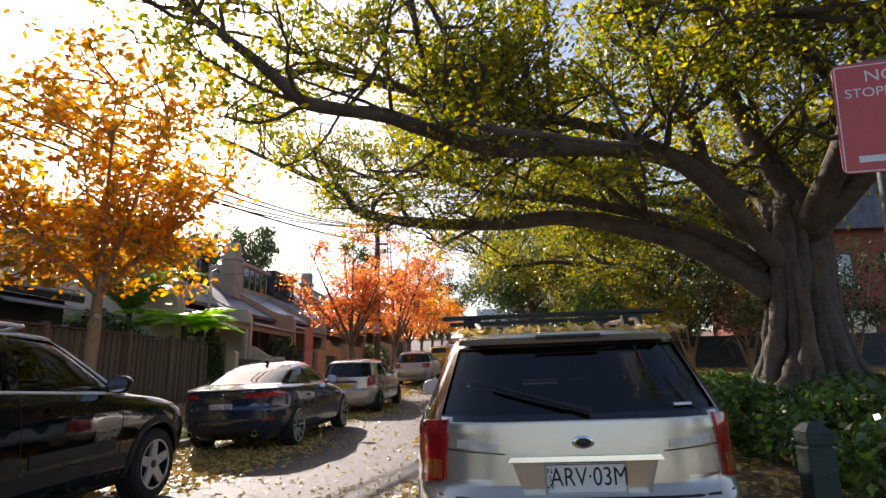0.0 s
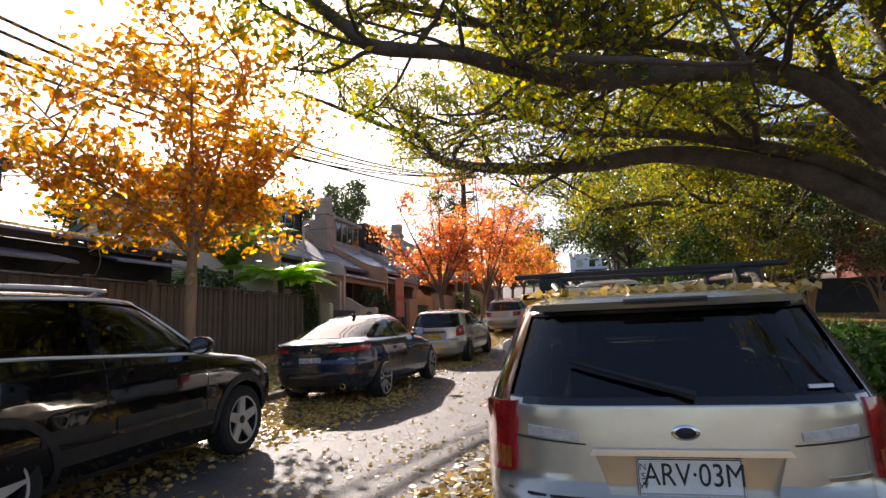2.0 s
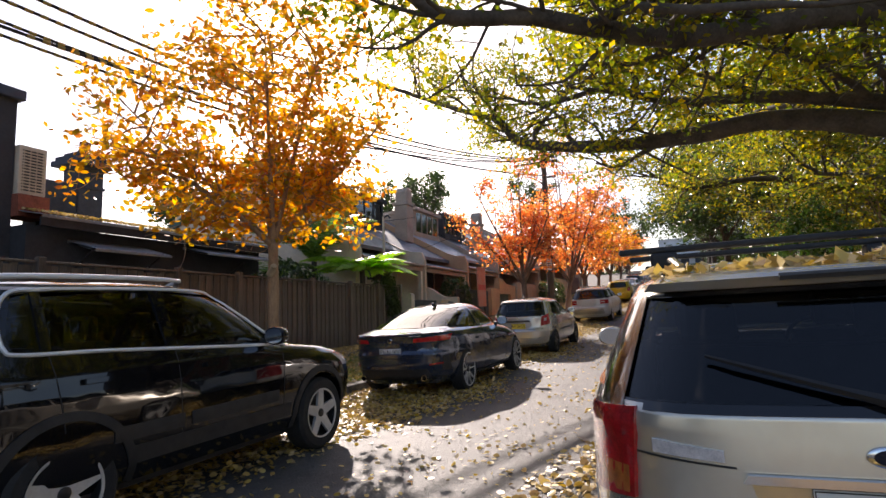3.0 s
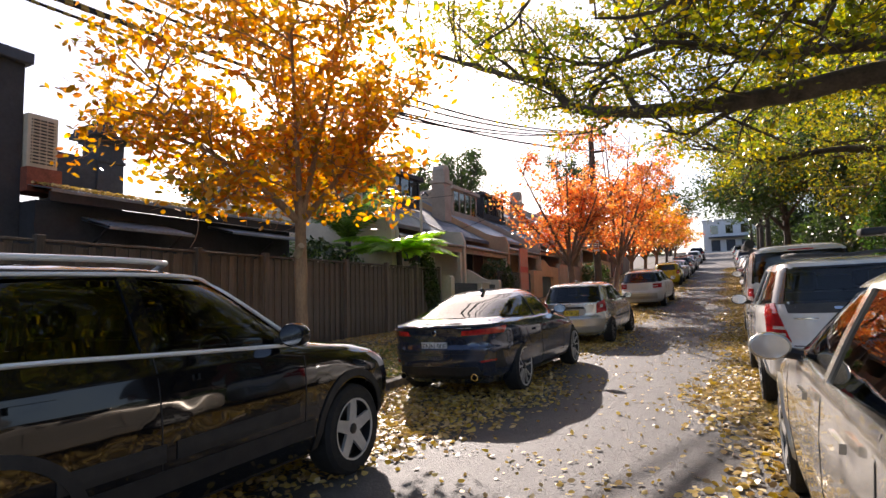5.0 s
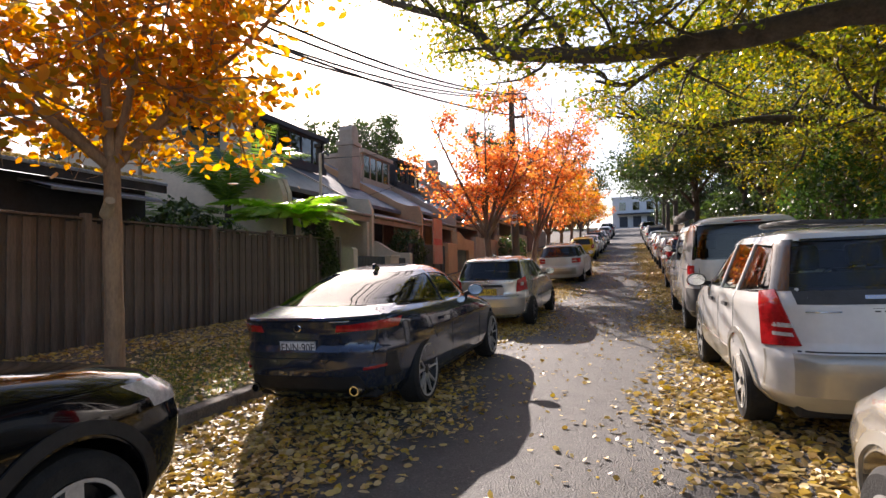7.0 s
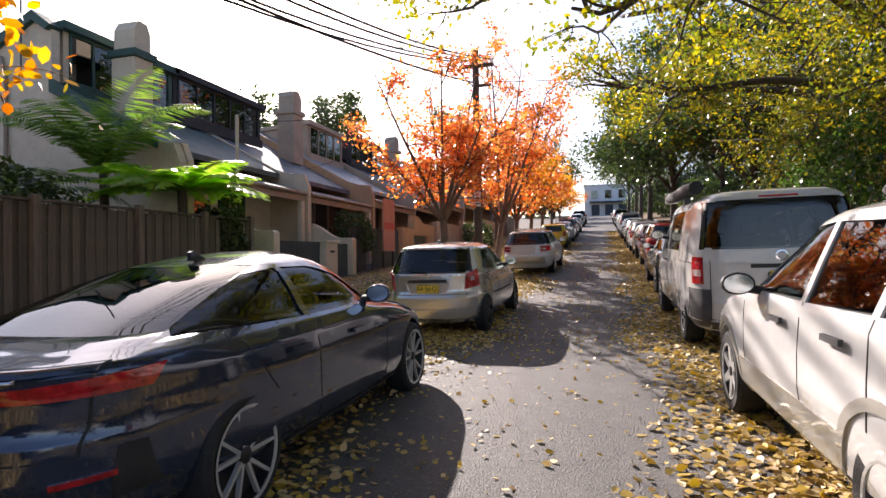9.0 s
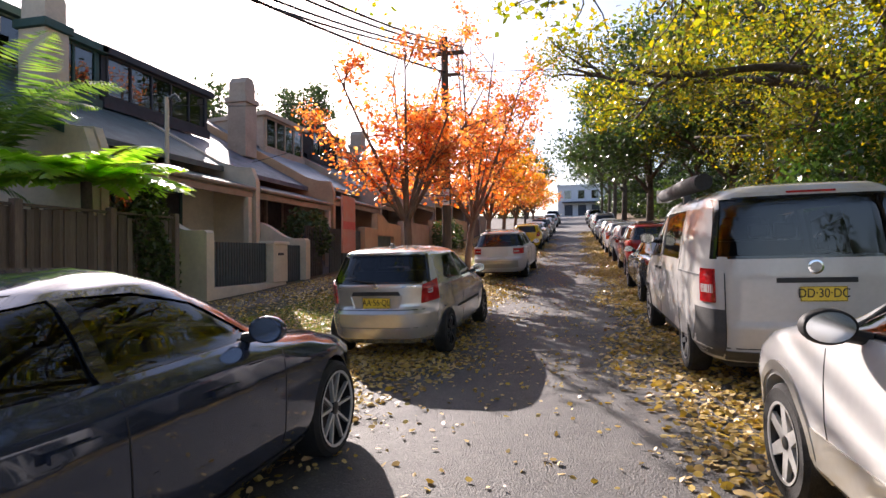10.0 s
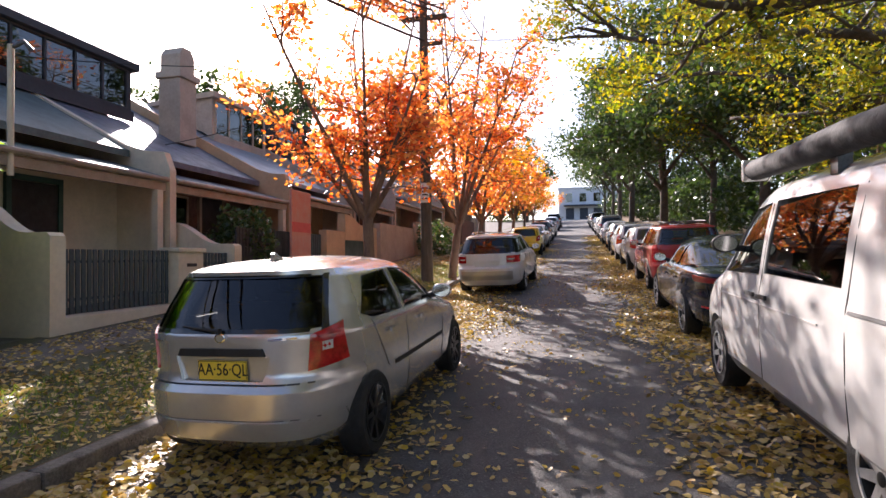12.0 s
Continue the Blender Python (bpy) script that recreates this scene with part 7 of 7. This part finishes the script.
def street_tree(label, x, y, leaf, bark, lean, crown, seed, per, size, fork, group, n_limb=6, boughs=8, r=0.13, name="street_tree", rise=0.25):
    """A vase-shaped street tree: crown is (radius, top height over ground, bottom)."""
    g = verge(y, x)
    t = thing(name, label, "tree", group)
    fx, fy = x + lean[0], y + lean[1]
    limb("trunk", [(x, y, g - 0.1), (x + 0.02, y, g + 0.25), (x + lean[0] * 0.5, y + lean[1] * 0.5, g + fork * 0.55), (fx, fy, g + fork)], r * 1.1, r * 0.85, t, bark, seed, 12)
    rad, top, bot = crown
    tw, fi = [], []
    rr = np.random.default_rng(seed)
    for i in range(n_limb):
        a = 2 * math.pi * i / n_limb + rr.uniform(-0.3, 0.3)
        reach = rad * rr.uniform(0.62, 0.95)
        hz = top * rr.uniform(0.62, 0.98) if i % 3 else top
        if i % 3 == 0:
            reach *= 0.45
        pts = [(fx, fy, g + fork - 0.12), (fx + 0.32 * reach * math.cos(a), fy + 0.32 * reach * math.sin(a), g + fork + 0.30 * (hz - fork)), (fx + 0.65 * reach * math.cos(a), fy + 0.65 * reach * math.sin(a), g + fork + 0.62 * (hz - fork)), (fx + reach * math.cos(a), fy + reach * math.sin(a), g + hz)]
        ob, line = limb("limb", pts, r * 0.6, r * 0.12, t, bark, seed + i, 9)
        sd = sprout(line, boughs, rad * 0.55, rise, seed * 10 + i, 0.22)
        tw += sd
        for j, q in enumerate(sd):
            fi += sprout(q, 5, rad * 0.28, rise * 0.6, seed * 100 + 20 * i + j, 0.25)
    branches("bough_work", tw, 0.022, 0.007, bark, t, 5)
    branches("twig_work", fi, 0.008, 0.003, bark, t, 3)
    p = np.concatenate([around(fi, per, 0.13, seed + 5, 0.2), around(tw, per, 0.2, seed + 6, 0.4)])
    p = p[p[:, 2] > g + bot]
    leaf_cloud("crown", p, size, leaf, t, seed + 9, 0.55, 0.35, 0.62, oval=y < 30)
    return t


tree1 = street_tree("young street tree with golden autumn leaves and peeling bark", -6.6, 8.62, "leaf_gold", "bark_gum", (0.04, -0.05), (2.8, 5.6, 2.2), 31, 18, 0.115, 2.35, "", 7, 15, 0.10, rise=-0.05)
part("branch_stub", tube([(-6.58, 8.52, 2.32), (-6.42, 8.42, 2.45)], [0.07, 0.05], 10), M["bark_cut"], tree1, "sawn pale branch stub")
street_tree("street tree with red-orange autumn leaves", -6.05, 23.0, "leaf_red", "bark_red", (-0.1, 0.1), (2.6, 6.0, 2.0), 41, 15, 0.115, 1.8, "orange street trees", 8, 10, 0.13)
street_tree("street tree with red-orange autumn leaves beside the pole", -5.5, 28.4, "leaf_red", "bark_red", (0.2, 0.1), (2.9, 7.9, 1.9), 43, 16, 0.12, 1.7, "orange street trees", 8, 10, 0.13)
for k, y in enumerate((34.5, 40.5, 47.0, 55.0, 64.0)):
    street_tree("orange autumn street tree beside parked cars", -5.7, y, "leaf_red" if k % 2 == 0 else "leaf_gold", "bark_red", (0.1, 0), (2.5, 5.6 - 0.2 * k, 1.9), 50 + k, 12, 0.17, 1.7, "orange street trees", 7, 8, 0.12)
# distant round-topped trees behind the houses
for k, (x, y, h) in enumerate(((-24, 52, 13.5), (-27, 58, 13), (-22, 38, 9.5), (-26, 25, 8.5), (-17.5, 70, 14))):
    g = ground(y)
    spreading_tree("distant dark tree above the roofs", (x, y), [[(x, y, g), (x, y, g + h * 0.5), (x, y, g + h * 0.6)]] + [[(x, y, g + h * 0.5), (x + 1.2 * math.cos(a), y + 1.2 * math.sin(a), g + h * 0.75), (x + 2.2 * math.cos(a), y + 2.2 * math.sin(a), g + h * 0.92)] for a in (0, 1.3, 2.6, 3.9, 5.2)], "bark", "leaf_dark", 0, 200 + k, 0.3, 0.2, 24, 1.6, "distant trees", fine_n=3, spread=0.35, boughs=6)


def frond(bm, base, tip_way, length, droop, leaf_len, n, rng_, narrow=0.03, tri=False):
    """A feather frond: leaflets along both sides of an arching midrib."""
    d = Vector(tip_way).normalized()
    side = d.cross(Vector((0, 0, 1)))
    side = side.normalized() if side.length > 1e-3 else Vector((1, 0, 0))
    p = Vector(base)
    for k in range(n):
        f = k / (n - 1)
        p = p + d * (length / n)
        d = (d + Vector((0, 0, -droop / n))).normalized()
        ln = leaf_len * math.sin(math.pi * (0.12 + 0.85 * f)) ** 0.8
        for e in (-1, 1):
            a = p + e * side * 0.01
            b = a + (e * side * 0.9 + d * 0.45 + Vector((0, 0, -0.28 + rng_.uniform(-0.12, 0.12)))).normalized() * ln
            w = d * narrow
            m = a.lerp(b, 0.45)
            v = [bm.verts.new(q) for q in (a, m - w, b, m + w)]
            bm.faces.new(v)


def fronds(name, label, category, at, count, length, leaf_len, n, material, trunk_h, lift, droop, seed, narrow):
    t = thing(name, label, category, at=at)
    rg = random.Random(seed)
    if trunk_h > 0:
        part("trunk", tube([(0, 0, -0.1), (0.05, 0, trunk_h * 0.5), (0, 0, trunk_h)], [0.11, 0.09, 0.08], 10), M["bark"], t, smooth=60)
    for k in range(count):
        a = 2 * math.pi * k / count + rg.uniform(-0.25, 0.25)
        up = lift * rg.uniform(0.5, 1.3)
        bm = bmesh.new()
        d = Vector((math.cos(a), math.sin(a), up)).normalized()
        frond(bm, (0, 0, trunk_h), d, length * rg.uniform(0.8, 1.15), droop, leaf_len, n, rg, narrow)
        part("frond", bm, M[material], t)
    return t


fronds("tree_fern", "bright green tree fern spilling over the fence", "fern", pose(-9.25, 15.8, 0.6), 30, 1.75, 0.48, 30, "leaf_fern", 2.4, 0.6, 0.95, 3, 0.06)
fronds("palm", "slender palm with feathery drooping fronds", "palm", pose(-10.9, 15.6, 0.6), 15, 2.3, 0.6, 44, "leaf_palm", 2.85, 2.5, 1.8, 4, 0.024)
fronds("palm", "small palm with arching fronds by the end wall", "palm", pose(-11.6, 14.6, 0.6), 9, 2.0, 0.5, 30, "leaf_palm", 2.2, 1.4, 1.6, 9, 0.024)


def shrub(label, cx_, cy_, cz, rx_, ry_, rz_, count, size, material, seed, group="", name="shrub", category="shrub"):
    t = thing(name, label, category, group)
    r = np.random.default_rng(seed)
    d = r.normal(size=(count, 3))
    d /= np.linalg.norm(d, axis=1, keepdims=True)
    rad = r.uniform(0.55, 1.0, (count, 1)) ** 0.5
    lump = 1 + 0.28 * np.sin(5 * d[:, :1] + seed) * np.cos(4 * d[:, 1:2] + 2 * d[:, 2:3])
    p = d * rad * lump * np.array([rx_, ry_, rz_]) + np.array([cx_, cy_, cz])
    stems = [[np.array([cx_ + rx_ * 0.2 * math.cos(a), cy_ + ry_ * 0.2 * math.sin(a), cz - rz_]), np.array([cx_ + rx_ * 0.3 * math.cos(a), cy_ + ry_ * 0.3 * math.sin(a), cz - rz_ * 0.3]), np.array([cx_ + rx_ * 0.6 * math.cos(a), cy_ + ry_ * 0.6 * math.sin(a), cz + rz_ * 0.4])] for a in (0.5, 1.8, 3.0, 4.3, 5.5)]
    branches("stem_work", stems, 0.025, 0.01, "bark", t, 5)
    leaf_cloud("foliage", p, size, material, t, seed + 1, 0.8, 0.1, 0.6)
    return t


shrub("dark ivy mass over the fence end and wall", -8.82, 16.5, 1.75, 0.40, 0.75, 1.05, 8000, 0.09, "leaf_dark", 11, name="ivy", category="ivy")
shrub("dark broad-leaved shrub behind the fence", -9.9, 13.1, 2.3, 0.9, 1.0, 0.8, 2200, 0.12, "leaf_dark", 13)
shrub("dark shrub in the front yard of the brick house", -9.4, 23.5, 2.3, 0.75, 0.7, 0.8, 2600, 0.10, "leaf_dark", 15)
shrub("leafy shrub by a garden wall", -7.9, 36.0, 2.6, 0.8, 1.2, 0.9, 1500, 0.14, "leaf_dark", 17)
# glossy hedge along the park edge
for k in range(9):
    y = 4.4 + 1.15 * k
    x = 3.2 + 0.25 * math.sin(1.7 * k)
    shrub("glossy green low hedge shrub at the park edge", x, y, park(x, y) + 0.26, 0.95, 0.85, 0.42, 3000, 0.085, "leaf_hedge", 300 + k, "hedge", "hedge_shrub", "hedge")
for k in range(5):
    x, y = 5.2 + 1.3 * k, 6.4 + 0.6 * math.sin(2.0 * k)
    shrub("glossy green low hedge shrub in the park", x, y, park(x, y) + 0.22, 1.0, 0.9, 0.4, 2600, 0.09, "leaf_hedge", 340 + k, "hedge", "hedge_shrub", "hedge")
shrub("tall pale-leaved shrub by the brick house", 11.2, 15.0, park(11, 15) + 1.1, 1.4, 1.3, 1.2, 2600, 0.13, "leaf_hedge", 371)
shrub("leafy shrub hanging beside the parked van", 3.4, 20.5, park(3.4, 20.5) + 2.0, 1.0, 1.6, 1.6, 4200, 0.13, "leaf_hedge", 373)

for k, (x, y) in enumerate(((9, 46), (8, 56), (11, 66), (7.5, 76), (10, 88), (7, 100), (14, 52), (-12, 100), (14, 110), (6.5, 114))):
    shrub("dense dark undergrowth along the park edge", x, y, park(x, y) + 1.6, 3.6, 3.2, 2.2, 2600, 0.34, "leaf_dark", 400 + k, "undergrowth", "undergrowth", "shrub")

# ---- fallen leaves ----
def litter(name, label, n, xr, yr, height, seed, size, dens=None, tip=1, oval=True):
    r = np.random.default_rng(seed)
    x, y = r.uniform(*xr, n), yr[0] + (yr[1] - yr[0]) * r.uniform(0, 1, n) ** 1.35
    if dens is not None:
        keep = r.uniform(0, 1, n) < dens(x, y)
        x, y = x[keep], y[keep]
    gy = np.arange(yr[0] - 1, yr[1] + 2, 0.5)
    gz = np.array([height(q) for q in gy])
    z = np.interp(y, gy, gz) + CROSS * (np.clip(x, -5.5, 1.5) + 1.96) * tip + r.uniform(0.012, 0.028, len(x))
    if not tip:
        z += -0.27 + 0.27 * np.clip((ROAD_LEFT - 0.15 - x) / 1.9, 0, 1)
    ob = leaf_cloud(name, np.stack([x, y, z], 1), size, "litter", None, seed, 0.16, 0.0, 0.66, oval=oval)
    return tagged(ob, label, "fallen leaves", kind="stuff")


def blotch(x, y):
    return 0.5 + 0.5 * np.sin(1.9 * x + 1.3 * np.sin(0.8 * y)) * np.sin(1.4 * y + 1.1 * np.sin(1.2 * x))


road_h = lambda y: ground(y) + 0.014
litter("leaves_on_road", "scattered pale yellow fallen leaves on the asphalt", 90000, (-5.2, 1.3), (-1, 45), road_h, 21, 0.05, lambda x, y: 0.05 + 0.20 * blotch(x, y) ** 2)
litter("leaves_in_right_gutter", "thick drift of yellow leaves along the park kerb", 115000, (-1.5, 1.38), (0, 60), road_h, 22, 0.07, lambda x, y: np.clip((x + 1.35 - 0.25 * np.sin(1.1 * y)) * 1.1, 0, 1) * (0.5 + 0.5 * blotch(x, y)))
litter("leaves_in_left_gutter", "drift of yellow leaves along the nature strip kerb", 120000, (-5.32, -2.6), (0, 50), road_h, 23, 0.066, lambda x, y: np.clip((-3.0 - x + 0.4 * np.sin(0.9 * y)) * 0.75, 0, 1) * (0.4 + 0.6 * blotch(x, y)))
litter("leaves_on_verge", "yellow and brown leaves on the nature strip", 70000, (-8.5, -5.5), (2, 50), lambda y: verge(y, -7.3), 24, 0.065, lambda x, y: np.clip(0.25 + 0.75 * blotch(x + 1, y) + 0.5 * (x > -6.9), 0, 1), 0, oval=False)
litter("leaves_in_park", "brown and yellow leaf litter under the park trees", 30000, (1.6, 12), (0, 30), lambda y: ground(y) + 0.2, 25, 0.075, lambda x, y: (x < 2.6) * 1.0)
r_ = np.random.default_rng(26)
px_, py_ = r_.uniform(2.4, 13, 26000), r_.uniform(6, 24, 26000)
pz_ = np.array([park(a, b) for a, b in zip(px_, py_)]) + 0.02
tagged(leaf_cloud("leaves_under_trees", np.stack([px_, py_, pz_], 1), 0.08, "litter", None, 27, 0.16, 0.0, 0.72), "brown and yellow leaf litter under the park trees", "fallen leaves", kind="stuff")
gx, gy_ = r_.uniform(-6.9, -5.5, 16000), 6 + 26 * r_.uniform(0, 1, 16000) ** 1.2
gz_ = np.array([verge(b, a) for a, b in zip(gx, gy_)]) + 0.025
tagged(leaf_cloud("verge_grass", np.stack([gx, gy_, gz_], 1), 0.07, "grass", None, 28, 2.5, 0.0, 0.14), "short patchy grass on the nature strip", "grass", kind="stuff")
rx, ry_ = r_.uniform(-12.9, -10.6, 6500), r_.uniform(7.2, 13.3, 6500)
tagged(leaf_cloud("leaves_on_lean_to", np.stack([rx, ry_, 3.60 + (-10.55 - rx) * 0.19 + r_.uniform(0.01, 0.03, 6500)], 1), 0.075, "litter", None, 29, 0.2, 0.0, 0.72), "fallen leaves lying on the lean-to roof", "fallen leaves", kind="stuff")
cx_, cy_ = r_.uniform(-0.25, 1.0, 500), r_.uniform(3.2, 4.5, 500)
tagged(leaf_cloud("leaves_on_wagon", np.stack([cx_, cy_, 1.515 + ground(4) + 0.03 * (cy_ - 3.84) + 0.012 + r_.uniform(0, 0.02, 500) - 0.05 * (cx_ - 0.37) ** 2], 1), 0.065, "litter", None, 30, 0.3, 0.0, 0.72), "yellow leaves lying on the wagon roof", "fallen leaves", kind="stuff")
